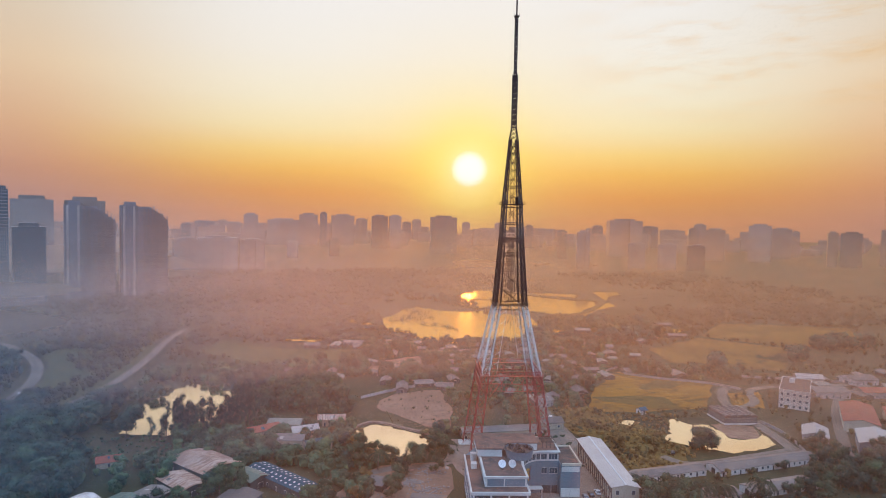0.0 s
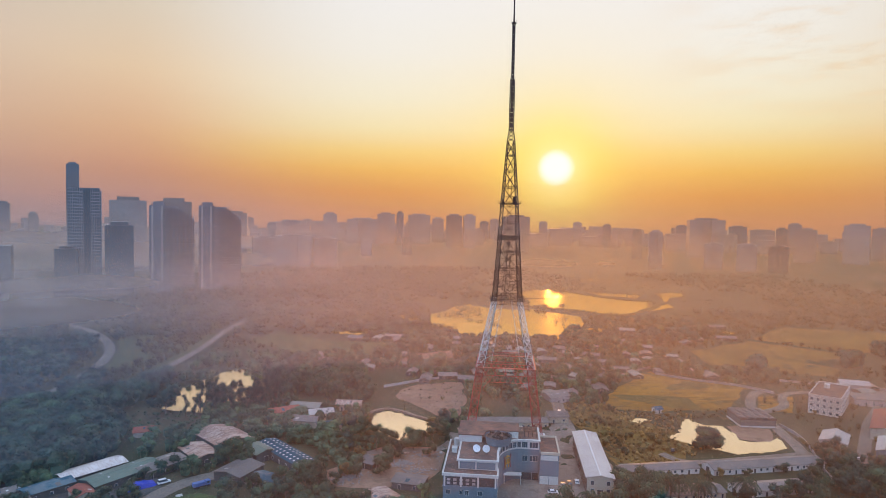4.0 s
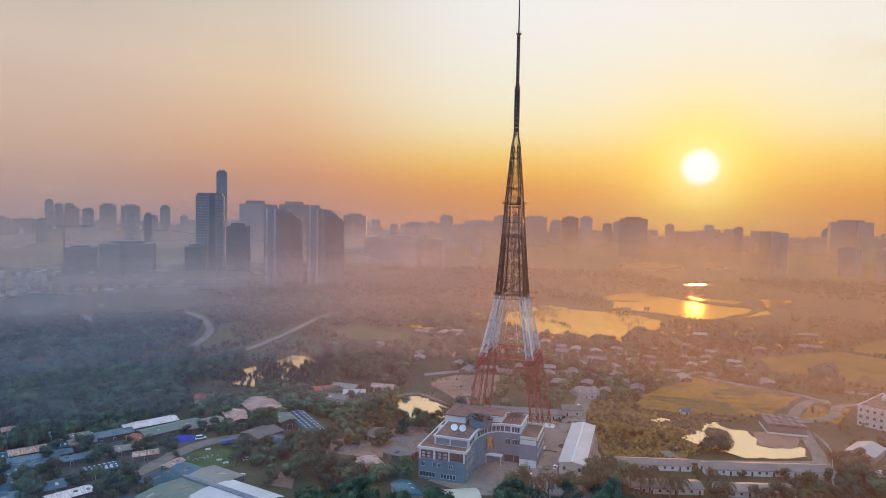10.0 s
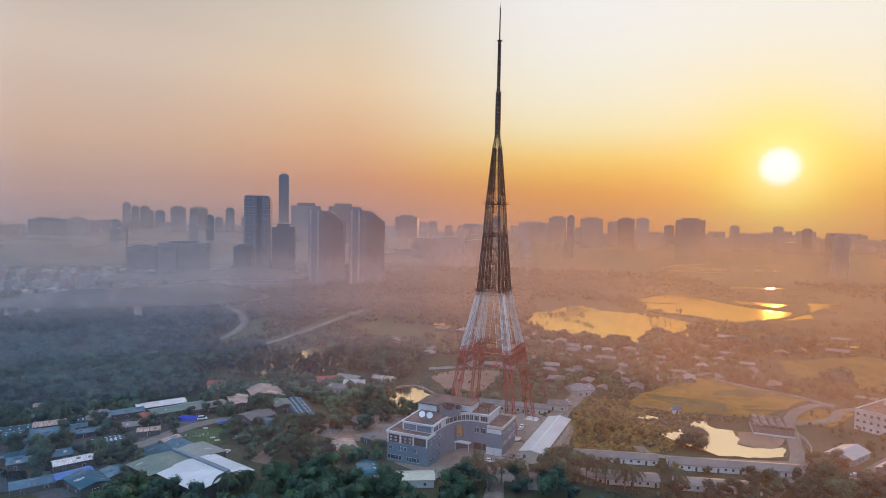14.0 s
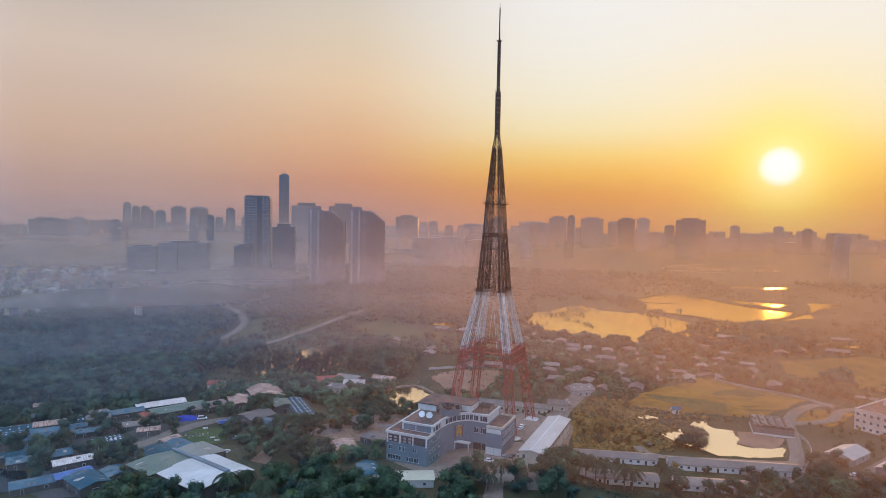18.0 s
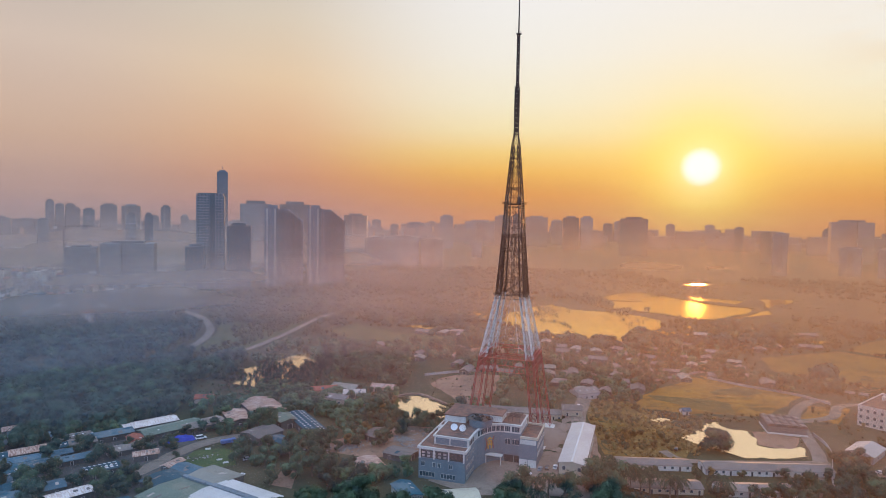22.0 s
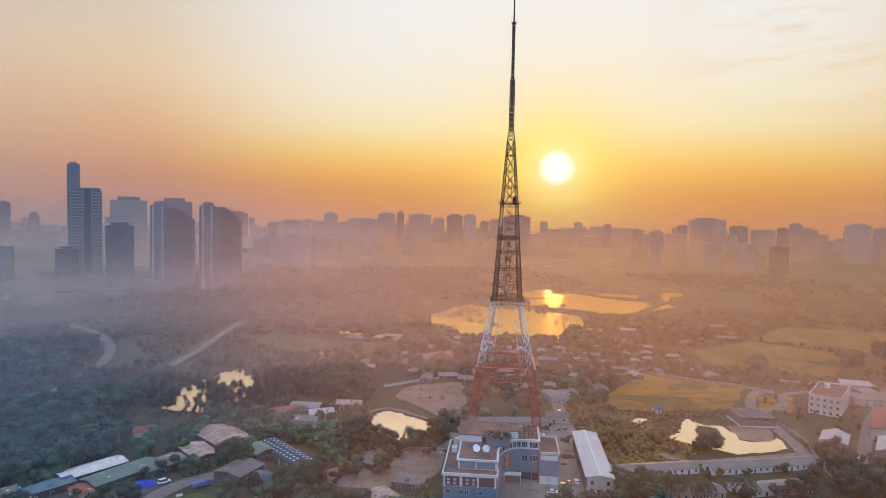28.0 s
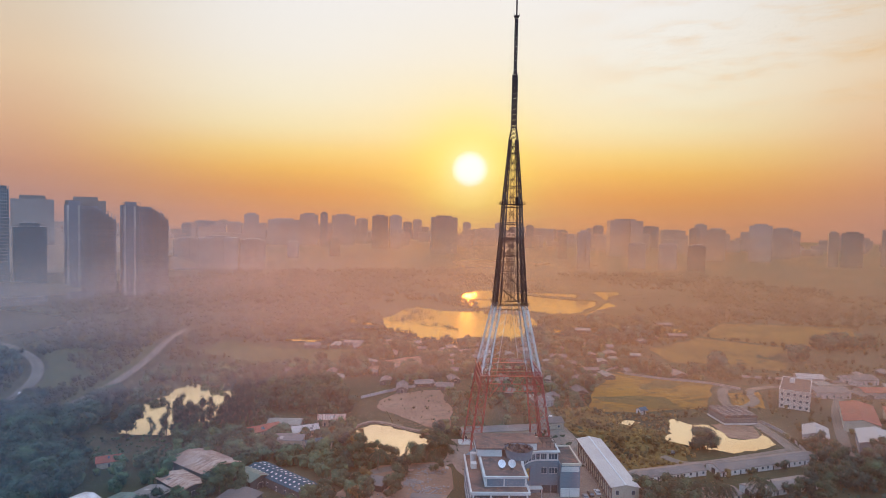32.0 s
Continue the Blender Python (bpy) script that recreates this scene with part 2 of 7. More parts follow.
def streaked(name, a, b, c, amount=0.55):
    """Sheet roofing with stains that run down the slope and a seam every metre."""
    m, n = material(name)
    v = n.add("ShaderNodeTexCoord").outputs["Object"]
    rnd = n.add("ShaderNodeObjectInfo").outputs["Random"]
    sq = n.add("ShaderNodeMapping", Vector=v)
    sq.inputs["Scale"].default_value = (1.0, 0.12, 0.12)
    n.put(sq.inputs["Location"], n.math("MULTIPLY", rnd, 40.0))
    run, broad, fine = n.noise(sq.outputs[0], 2.0, 3, 0.65), n.noise(v, 0.16, 4), n.noise(v, 3.0, 3)
    col = n.mix(n.span(broad, 0.38, 0.62), (*a, 1), (*b, 1))
    col = n.mix(n.math("MULTIPLY", n.span(run, 0.48, 0.55), amount), col, (*c, 1))
    col = n.mix(n.math("MULTIPLY", n.span(fine, 0.4, 0.7), 0.3), col, (*[0.6 * q for q in a], 1))
    finish(n, col, 0.65, 0.1, fine, 0.3, 0.08)
    return m


GROUND = ground_material()
GRASS = field_material("green_grass", (0.045, 0.08, 0.026), (0.07, 0.098, 0.035), (0.05, 0.05, 0.03))
WEATHERED = streaked("weathered_white_roof", (0.66, 0.6, 0.57), (0.55, 0.5, 0.48), (0.36, 0.24, 0.18), 0.6)
FIELD = field_material("rice_field", (0.33, 0.16, 0.022), (0.23, 0.118, 0.024), (0.12, 0.076, 0.028), 0.5)
FIELD_GREEN = field_material("dull_green_field", (0.085, 0.09, 0.04), (0.11, 0.1, 0.044), (0.055, 0.064, 0.03))
FIELD_FAR = field_material("far_field", (0.2, 0.12, 0.03), (0.15, 0.095, 0.028), (0.09, 0.065, 0.03), 0.3)
WEEDS = field_material("weeds", (0.13, 0.09, 0.03), (0.17, 0.11, 0.032), (0.06, 0.05, 0.02))
EARTH = field_material("bare_earth", (0.29, 0.18, 0.125), (0.23, 0.14, 0.098), (0.13, 0.09, 0.06))
YARD = field_material("yard_concrete", (0.27, 0.205, 0.165), (0.22, 0.165, 0.135), (0.15, 0.115, 0.09))
ROAD = field_material("road_surface", (0.22, 0.185, 0.155), (0.18, 0.15, 0.125), (0.14, 0.115, 0.095))
# golden dawn light is put into the lake and pond reflection tints
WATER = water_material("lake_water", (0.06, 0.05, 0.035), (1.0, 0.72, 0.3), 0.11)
# darker copy: weak steep-angle reflection painted into the tint
DARK_POND = water_material("dim_mirror_pond_water", (0.03, 0.05, 0.07), (0.09, 0.145, 0.2), 0.03)
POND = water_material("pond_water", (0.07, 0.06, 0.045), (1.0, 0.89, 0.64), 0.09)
LEAF = leaves("leaf_green", (0.034, 0.064, 0.037), (0.044, 0.077, 0.043), (0.058, 0.093, 0.049))
LEAF_OLIVE = leaves("leaf_olive", (0.07, 0.062, 0.026), (0.086, 0.075, 0.03), (0.104, 0.088, 0.034))
LEAF_SOFT = leaves("leaf_soft_green", (0.044, 0.058, 0.034), (0.056, 0.07, 0.038), (0.07, 0.084, 0.043))
LEAF_DARK = leaves("leaf_dark", (0.02, 0.044, 0.036), (0.028, 0.056, 0.043), (0.038, 0.07, 0.05))
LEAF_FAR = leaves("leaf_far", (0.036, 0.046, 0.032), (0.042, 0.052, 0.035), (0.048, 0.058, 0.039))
LEAF_DRY = leaves("leaf_dry", (0.105, 0.07, 0.026), (0.15, 0.1, 0.034), (0.18, 0.118, 0.04))
LEAF_PALM = leaves("leaf_palm", (0.018, 0.034, 0.02), (0.028, 0.046, 0.024), (0.04, 0.058, 0.028))
BARK = worn("bark", (0.11, 0.085, 0.065), (0.16, 0.13, 0.1), 1.0, 8.0, 0.9)
RED = worn("red_steel", (0.33, 0.05, 0.036), (0.26, 0.04, 0.03), 0.3, 3.0, 0.55, 0.0, 0.12, (0.2, 0.06, 0.04), 0.5)
WHITE_STEEL = worn("white_steel", (0.62, 0.6, 0.57), (0.52, 0.49, 0.46), 0.3, 3.0, 0.5, 0.0, 0.1, (0.35, 0.24, 0.17), 0.4)
# backlit silhouette painted in: near-black red for the upper tower
DARK_STEEL = worn("silhouette_steel", (0.034, 0.01, 0.008), (0.026, 0.009, 0.008), 0.3, 3.0, 0.75, 0.0, 0.12, (0.05, 0.03, 0.025), 0.5)
# near-black grey; on the tower it paints white steel as shaded
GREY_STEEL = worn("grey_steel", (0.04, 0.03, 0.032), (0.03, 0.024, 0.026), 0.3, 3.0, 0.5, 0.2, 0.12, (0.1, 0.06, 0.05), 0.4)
BLUE_WALL = worn("blue_grey_wall", (0.155, 0.19, 0.215), (0.13, 0.16, 0.185), 0.12, 2.0, 0.8, 0.0, 0.06, (0.17, 0.19, 0.21), 0.45)
WHITE_WALL = worn("white_wall", (0.56, 0.54, 0.5), (0.47, 0.45, 0.42), 0.12, 2.0, 0.8, 0.0, 0.08, (0.42, 0.38, 0.34), 0.35)
CREAM = worn("cream_wall", (0.47, 0.4, 0.31), (0.4, 0.34, 0.26), 0.15, 2.0, 0.85, 0.0, 0.12, (0.35, 0.28, 0.21), 0.4)
GREY_WALL = worn("grey_wall", (0.36, 0.34, 0.33), (0.29, 0.27, 0.26), 0.15, 2.0, 0.85, 0.0, 0.25, (0.18, 0.16, 0.15), 0.45)
TERRACE = worn("terracotta_deck", (0.19, 0.1, 0.075), (0.1, 0.07, 0.06), 0.3, 3.0, 0.85, 0.0, 0.08, (0.06, 0.045, 0.042), 0.8)
PALE_ROOF = worn("pale_metal_roof", (0.43, 0.38, 0.34), (0.37, 0.32, 0.29), 0.12, 2.0, 0.7, 0.0, 0.1, (0.42, 0.36, 0.3), 0.4)
GREY_ROOF = worn("grey_sheet_roof", (0.17, 0.145, 0.135), (0.13, 0.115, 0.105), 0.15, 2.5, 0.6, 0.15, 0.25, (0.2, 0.15, 0.12), 0.5)
TEAL_ROOF = worn("teal_sheet_roof", (0.014, 0.078, 0.112), (0.011, 0.058, 0.088), 0.15, 2.5, 0.8, 0.0, 0.25, (0.2, 0.2, 0.19), 0.4)
SLATE_ROOF = worn("slate_blue_sheet_roof", (0.045, 0.105, 0.145), (0.034, 0.083, 0.118), 0.15, 2.5, 0.7, 0.0, 0.25, (0.17, 0.19, 0.2), 0.35)
SLUM_WALL = worn("dark_rough_wall", (0.1, 0.095, 0.09), (0.07, 0.067, 0.066), 0.2, 2.0, 0.9, 0.0, 0.3, (0.06, 0.055, 0.05), 0.5)
DARK_GROUND = field_material("dark_yard", (0.1, 0.095, 0.09), (0.075, 0.072, 0.07), (0.05, 0.048, 0.045))
GREEN_ROOF = worn("green_sheet_roof", (0.15, 0.2, 0.16), (0.12, 0.165, 0.13), 0.15, 2.5, 0.5, 0.1, 0.2, (0.27, 0.27, 0.23), 0.4)
BLUE_ROOF = worn("blue_sheet_roof", (0.06, 0.13, 0.32), (0.05, 0.1, 0.25), 0.2, 2.5, 0.5, 0.0, 0.15, (0.16, 0.2, 0.27), 0.3)
RUST_ROOF = streaked("rusted_sheet_roof", (0.46, 0.33, 0.27), (0.36, 0.22, 0.16), (0.2, 0.085, 0.055), 0.8)
RED_ROOF = worn("red_tile_roof", (0.34, 0.095, 0.06), (0.27, 0.075, 0.05), 0.3, 3.0, 0.8, 0.0, 0.15, (0.15, 0.07, 0.05), 0.4)
WHITE_ROOF = worn("white_sheet_roof", (0.52, 0.51, 0.5), (0.45, 0.44, 0.43), 0.1, 2.0, 0.5, 0.05, 0.06, (0.38, 0.36, 0.34), 0.35)
CREAM_ROOF = worn("cream_metal_roof", (0.48, 0.43, 0.32), (0.4, 0.36, 0.27), 0.12, 2.0, 0.6, 0.0, 0.05, (0.36, 0.3, 0.22), 0.4)
STONE_ROOF = worn("faded_beige_roof", (0.235, 0.225, 0.19), (0.19, 0.185, 0.155), 0.12, 2.0, 0.7, 0.0, 0.06, (0.28, 0.26, 0.22), 0.4)
DARK = worn("dark_opening", (0.03, 0.032, 0.036), (0.045, 0.046, 0.05), 0.5, 4.0, 0.4)
TOWER_GREY = worn("far_concrete", (0.19, 0.17, 0.16), (0.15, 0.135, 0.13), 0.01, 0.2, 0.8, 0.0, 0.25)
TOWER_PALE = worn("far_pale_concrete", (0.55, 0.53, 0.52), (0.47, 0.45, 0.45), 0.02, 0.3, 0.8, 0.0, 0.15)
TOWER_GRID = worn("far_grid_concrete", (0.19, 0.215, 0.235), (0.155, 0.18, 0.2), 0.02, 0.3, 0.7, 0.0, 0.1)
TOWER_SHAFT = worn("far_shaft_concrete", (0.32, 0.3, 0.29), (0.26, 0.245, 0.24), 0.03, 0.3, 0.8, 0.0, 0.1)
TOWER_SLATE = worn("far_slate_wall", (0.17, 0.18, 0.2), (0.14, 0.15, 0.17), 0.02, 0.3, 0.75, 0.0, 0.15)
TOWER_BLUE = worn("far_blue_glass_wall", (0.04, 0.085, 0.11), (0.03, 0.068, 0.09), 0.02, 0.3, 0.3, 0.2, 0.15)
TOWER_BROWN = worn("far_brown_wall", (0.19, 0.15, 0.135), (0.155, 0.125, 0.115), 0.02, 0.3, 0.75, 0.0, 0.15)
RUBBER = worn("rubber", (0.02, 0.02, 0.02), (0.03, 0.03, 0.03), 1.0, 8.0, 0.9)
YELLOW = worn("yellow_sign", (0.5, 0.27, 0.03), (0.42, 0.22, 0.03), 1.0, 6.0, 0.5, 0.0, 0.0)
SIGN_RED = worn("red_sign", (0.22, 0.06, 0.05), (0.18, 0.05, 0.045), 1.0, 6.0, 0.5, 0.0, 0.0)
TARP = worn("blue_tarpaulin", (0.025, 0.05, 0.42), (0.02, 0.04, 0.34), 0.5, 3.0, 0.6, 0.0, 0.1)
DISH = worn("white_dish", (0.82, 0.82, 0.82), (0.76, 0.76, 0.77), 0.5, 5.0, 0.4, 0.0, 0.03)


def glass_material():
    m, n = material("window_glass")
    v = n.add("ShaderNodeTexCoord").outputs["Object"]
    rnd = n.add("ShaderNodeObjectInfo").outputs["Random"]
    c = n.mix(rnd, (0.03, 0.05, 0.065, 1), (0.07, 0.095, 0.115, 1))
    c = n.mix(n.math("MULTIPLY", n.noise(v, 0.8, 2), 0.5), c, (0.02, 0.03, 0.04, 1))
    finish(n, c, 0.12, 0.0, spec=0.8)
    return m


GLASS = glass_material()


def paint(name, c):
    return worn(name, c, tuple(0.85 * x for x in c), 1.5, 8.0, 0.3, 0.0, 0.1)


CAR_PAINT = [paint("white_paint", (0.75, 0.75, 0.75)), paint("grey_paint", (0.22, 0.23, 0.25)), paint("dark_paint", (0.03, 0.03, 0.035)), paint("red_paint", (0.4, 0.03, 0.025))]


def mist_material(strength, drift, foot, thin, body, glow_through, forward, sun_warmth, cap):
    """Thin haze: light scattered both ways, most of it let through; it lies near the ground and thins out upwards."""
    m, n = material("mist")
    v = n.add("ShaderNodeTexCoord").outputs["Object"]
    z = n.add("ShaderNodeSeparateXYZ", Vector=v).outputs["Z"]
    low = n.span(z, 0.0, foot, 0, 1)
    high = n.ramp(n.span(z, 0, cap, 0, 1, False), [(0.0, (1, 1, 1)), (0.14, (1, 1, 1)), (0.26, (0.72, 0.72, 0.72)), (0.36, (0.4, 0.4, 0.4)), (0.48, (0.24, 0.24, 0.24)), (0.7, (0.08, 0.08, 0.08)), (1.0, (0, 0, 0))], "EASE")
    squash = n.add("ShaderNodeMapping", Vector=v)
    squash.inputs["Scale"].default_value = (1, 1, 3.5)
    wisp = n.span(n.noise(squash.outputs[0], drift, 4, 0.55), 0.25, 0.75, 0.7, 1.25)
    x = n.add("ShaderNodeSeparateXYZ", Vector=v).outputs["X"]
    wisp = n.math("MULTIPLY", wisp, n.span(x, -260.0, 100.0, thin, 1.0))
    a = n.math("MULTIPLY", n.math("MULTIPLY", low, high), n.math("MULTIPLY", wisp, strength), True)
    # dawn warmth on the sunward side is painted into the scattering colour
    tint = n.mix(n.span(x, -150.0, 380.0), (*body, 1), (*[a * b for a, b in zip(body, sun_warmth)], 1))
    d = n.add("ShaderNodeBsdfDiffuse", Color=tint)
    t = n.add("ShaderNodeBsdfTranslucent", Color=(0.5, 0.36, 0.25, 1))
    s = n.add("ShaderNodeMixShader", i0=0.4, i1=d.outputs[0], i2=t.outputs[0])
    # the painted glow is cooled by x, away from the sun
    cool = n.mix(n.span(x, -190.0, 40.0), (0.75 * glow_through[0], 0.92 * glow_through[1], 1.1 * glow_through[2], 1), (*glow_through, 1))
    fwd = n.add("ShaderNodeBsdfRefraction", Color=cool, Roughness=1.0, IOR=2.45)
    s = n.add("ShaderNodeMixShader", i0=forward, i1=s.outputs[0], i2=fwd.outputs[0])
    clear = n.add("ShaderNodeBsdfTransparent")
    out = n.add("ShaderNodeMixShader", i0=a, i1=clear.outputs[0], i2=s.outputs[0])
    n.add("ShaderNodeOutputMaterial", Surface=out.outputs[0])
    return m

# ---- mesh tools ----


def ease(f):
    f = max(0.0, min(1.0, f))
    return f * f * (3 - 2 * f)


def land(x, y):
    """Height of the ground: the fields and barracks east of the hall and the tower's own site lie a little lower than the station."""
    hollow = 1 - ease((math.hypot(x - 128, (y - 268) * (0.6 if y > 268 else 1.0)) - 27) / 9)
    return min(-3.6 * ease((x - 166) / 16) * (1 - ease((y - 398) / 60)) * (1 - ease((x - 430) / 60)), -3.0 * hollow)



def link(name, bm, mat, parent=None, label=""):
    me = bpy.data.meshes.new(name)
    bm.to_mesh(me)
    bm.free()
    for x in mat if isinstance(mat, (list, tuple)) else [mat]:
        me.materials.append(x)
    ob = new(name, me)
    if parent is not None:
        ob.parent = parent
    if label:
        tagged(ob, label)
    return ob


def part(name, bm, mat, parent, label=""):
    return link(name, bm, mat, parent, label)


def share(name, mesh, parent, m):
    """A further piece on the same mesh."""
    ob = new(name, mesh)
    ob.parent = parent
    ob.matrix_basis = m
    return ob


def thing(name, x, y, z=0.0, turn=0.0, label="", category="", group="", kind=""):
    ob = new(name)
    ob.matrix_world = pose(x, y, z + land(x, y), 0, 0, turn)
    return tagged(ob, label, category, group, kind)


def box(bm, x0, y0, z0, x1, y1, z1, m=None, mat=0):
    v = [bm.verts.new((x, y, z)) for z in (z0, z1) for x, y in ((x0, y0), (x1, y0), (x1, y1), (x0, y1))]
    fs = [bm.faces.new([v[i] for i in q]) for q in ((3, 2, 1, 0), (4, 5, 6, 7), (0, 1, 5, 4), (1, 2, 6, 5), (2, 3, 7, 6), (3, 0, 4, 7))]
    for f in fs:
        f.material_index = mat
    if m is not None:
        for q in v:
            q.co = m @ q.co
    return v


def boxed(x0, y0, z0, x1, y1, z1, bevel=0.0):
    bm = bmesh.new()
    box(bm, x0, y0, z0, x1, y1, z1)
    if bevel:
        bmesh.ops.bevel(bm, geom=bm.edges[:], offset=bevel, segments=1, affect="EDGES")
    return bm


def prism(bm, outline, z0, z1, mat=0):
    """A solid over an outline that runs anticlockwise."""
    a = [bm.verts.new((x, y, z0)) for x, y in outline]
    b = [bm.verts.new((x, y, z1)) for x, y in outline]
    n = len(outline)
    fs = [bm.faces.new(b), bm.faces.new(a[::-1])]
    fs += [bm.faces.new((a[i], a[(i + 1) % n], b[(i + 1) % n], b[i])) for i in range(n)]
    for f in fs:
        f.material_index = mat


def prismed(outline, z0, z1):
    bm = bmesh.new()
    prism(bm, outline, z0, z1)
    return bm


def beam(bm, a, b, t, sides=4):
    """A bar from a to b."""
    a, b = Vector(a), Vector(b)
    d = (b - a).normalized()
    u = d.cross(Vector((0, 0, 1)) if abs(d.z) < 0.95 else Vector((1, 0, 0))).normalized()
    w2 = d.cross(u)
    rings = []
    for p in (a, b):
        rings.append([bm.verts.new(p + (u * math.cos(k) + w2 * math.sin(k)) * t) for k in [2 * math.pi * (i + 0.5) / sides for i in range(sides)]])
    for i in range(sides):
        j = (i + 1) % sides
        bm.faces.new((rings[0][i], rings[0][j], rings[1][j], rings[1][i]))
    bm.faces.new(rings[0][::-1])
    bm.faces.new(rings[1])


def tube(bm, x, y, z0, z1, r0, r1, sides=12, cap=True):
    rings = [[bm.verts.new((x + r * math.cos(2 * math.pi * i / sides), y + r * math.sin(2 * math.pi * i / sides), z)) for i in range(sides)] for z, r in ((z0, r0), (z1, r1))]
    for i in range(sides):
        j = (i + 1) % sides
        bm.faces.new((rings[0][i], rings[0][j], rings[1][j], rings[1][i]))
    if cap:
        bm.faces.new(rings[0][::-1])
        bm.faces.new(rings[1])


WATERS = []


def sheet(name, outline, z, mat, label, category, kind="structure", jag=0.0, step=6.0, seed=1, level=False):
    """A flat piece of ground over an outline, its edge broken up by jag metres."""
    rng = random.Random(seed)
    if level:
        WATERS.append(outline)
    pts = []
    n = len(outline)
    for i in range(n):
        a, b = Vector(outline[i]), Vector(outline[(i + 1) % n])
        k = max(1, int((b - a).length / step)) if jag else 1
        for s in range(k):
            p = a.lerp(b, s / k)
            if jag:
                p += Vector((rng.uniform(-jag, jag), rng.uniform(-jag, jag)))
            pts.append((p.x, p.y))
    bm = bmesh.new()
    vs = [bm.verts.new((x, y, z)) for x, y in pts]
    f = bm.faces.new(vs)
    f.normal_update()
    if f.normal.z < 0:
        f.normal_flip()
    bmesh.ops.triangulate(bm, faces=[f])
    if level:
        cx, cy = sum(p[0] for p in pts) / len(pts), sum(p[1] for p in pts) / len(pts)
        for v in bm.verts:
            v.co.z += land(cx, cy)
    else:
        for k in range(5):
            long = [e for e in bm.edges if e.calc_length() > 12]
            if not long or all(abs(land(v.co.x, v.co.y)) < 0.01 for v in bm.verts):
                break
            bmesh.ops.subdivide_edges(bm, edges=long, cuts=1)
            bmesh.ops.triangulate(bm, faces=[q for q in bm.faces if len(q.verts) > 3])
        for v in bm.verts:
            v.co.z += land(v.co.x, v.co.y)
    return tagged(link(name, bm, mat), label, category, kind=kind)


def strip(name, pts, width, z, mat, label, category, kind="structure", rise=0.0):
    """A road or wall along a line of places."""
    bm = bmesh.new()
    smooth = []
    for i in range(len(pts) - 1):
        p0, p1, p2, p3 = (Vector(pts[max(0, min(len(pts) - 1, i + k))]) for k in (-1, 0, 1, 2))
        for s in range(6):
            t = s / 6
            smooth.append(0.5 * (2 * p1 + (p2 - p0) * t + (2 * p0 - 5 * p1 + 4 * p2 - p3) * t * t + (3 * p1 - p0 - 3 * p2 + p3) * t ** 3))
    smooth.append(Vector(pts[-1]))
    rows = []
    for i, p in enumerate(smooth):
        d = (smooth[min(i + 1, len(smooth) - 1)] - smooth[max(i - 1, 0)]).normalized()
        nrm = Vector((-d.y, d.x)) * width / 2
        l, r = p + nrm, p - nrm
        if rise:
            rows.append([bm.verts.new((q.x, q.y, h + land(q.x, q.y))) for q, h in ((l, z - 0.3), (l, z + rise), (r, z + rise), (r, z - 0.3))])
        else:
            rows.append([bm.verts.new((q.x, q.y, z + land(q.x, q.y))) for q in (l, r)])
    for a, b in zip(rows, rows[1:]):
        for k in range(len(a) - 1):
            bm.faces.new((a[k], a[k + 1], b[k + 1], b[k]))
    if rise:
        bm.faces.new(rows[0][::-1])
        bm.faces.new(rows[-1])
    bmesh.ops.recalc_face_normals(bm, faces=bm.faces[:])
    return tagged(link(name, bm, mat), label, category, kind=kind)


def inside(x, y, poly):
    hit = False
    n = len(poly)
    for i in range(n):
        (x0, y0), (x1, y1) = poly[i], poly[i - 1]
        if (y0 > y) != (y1 > y) and x < (x1 - x0) * (y - y0) / (y1 - y0) + x0:
            hit = not hit
    return hit


# ---- ground, water, roads ----
bm = bmesh.new()
rings = []
for r in [0] + [20 + 9 * k for k in range(52)] + [520, 600, 760, 1100, 1700, 2600, 3600, 4950]:
    n = 1 if r == 0 else 180
    ring = []
    for i in range(n):
        x, y = 100 + r * math.cos(2 * math.pi * i / n), 60 + r * math.sin(2 * math.pi * i / n)
        ring.append(bm.verts.new((x, y, land(x, y))))
    rings.append(ring)
for i in range(180):
    bm.faces.new((rings[0][0], rings[1][i], rings[1][(i + 1) % 180]))
for a, b in zip(rings[1:], rings[2:]):
    for i in range(180):
        bm.faces.new((a[i], b[i], b[(i + 1) % 180], a[(i + 1) % 180]))
tagged(link("ground", bm, GROUND), "flat scrubland of dull green weeds and brown earth", "ground", kind="structure")

LAKE = [(146, 628), (152, 655), (176, 700), (198, 728), (218, 750), (234, 706), (262, 694), (282, 706), (308, 668), (320, 634), (303, 588), (270, 534), (247, 500), (230, 514), (217, 500), (206, 512), (186, 526), (169, 546), (160, 576), (142, 596)]
LAKE_FAR = [(286, 732), (282, 790), (310, 850), (356, 908), (394, 892), (416, 826), (444, 780), (478, 752), (452, 712), (398, 662), (364, 654), (343, 688), (312, 712)]
PONDS = {
    "pond_1": [(215.5, 270), (226, 276), (232, 286), (241, 296.5), (247, 296), (246, 287), (257, 282.5), (254.5, 269), (251.5, 260), (262, 256.3), (268, 256), (274.5, 263), (273.5, 255), (269, 247), (256, 243.4), (237, 243.4), (231, 249), (222.5, 257)],
    "pond_2": [(57, 314), (72, 323), (86, 307), (92, 299), (92, 282), (72, 274), (64, 288)],
    "pond_3": [(-69, 366), (-62, 351), (-50, 338), (-30, 332), (-10, 341), (3, 351), (6, 362), (5, 385), (3, 408), (-5, 410), (-17, 429), (-24, 434), (-35, 422), (-38, 406), (-46, 400), (-54, 380)],
}
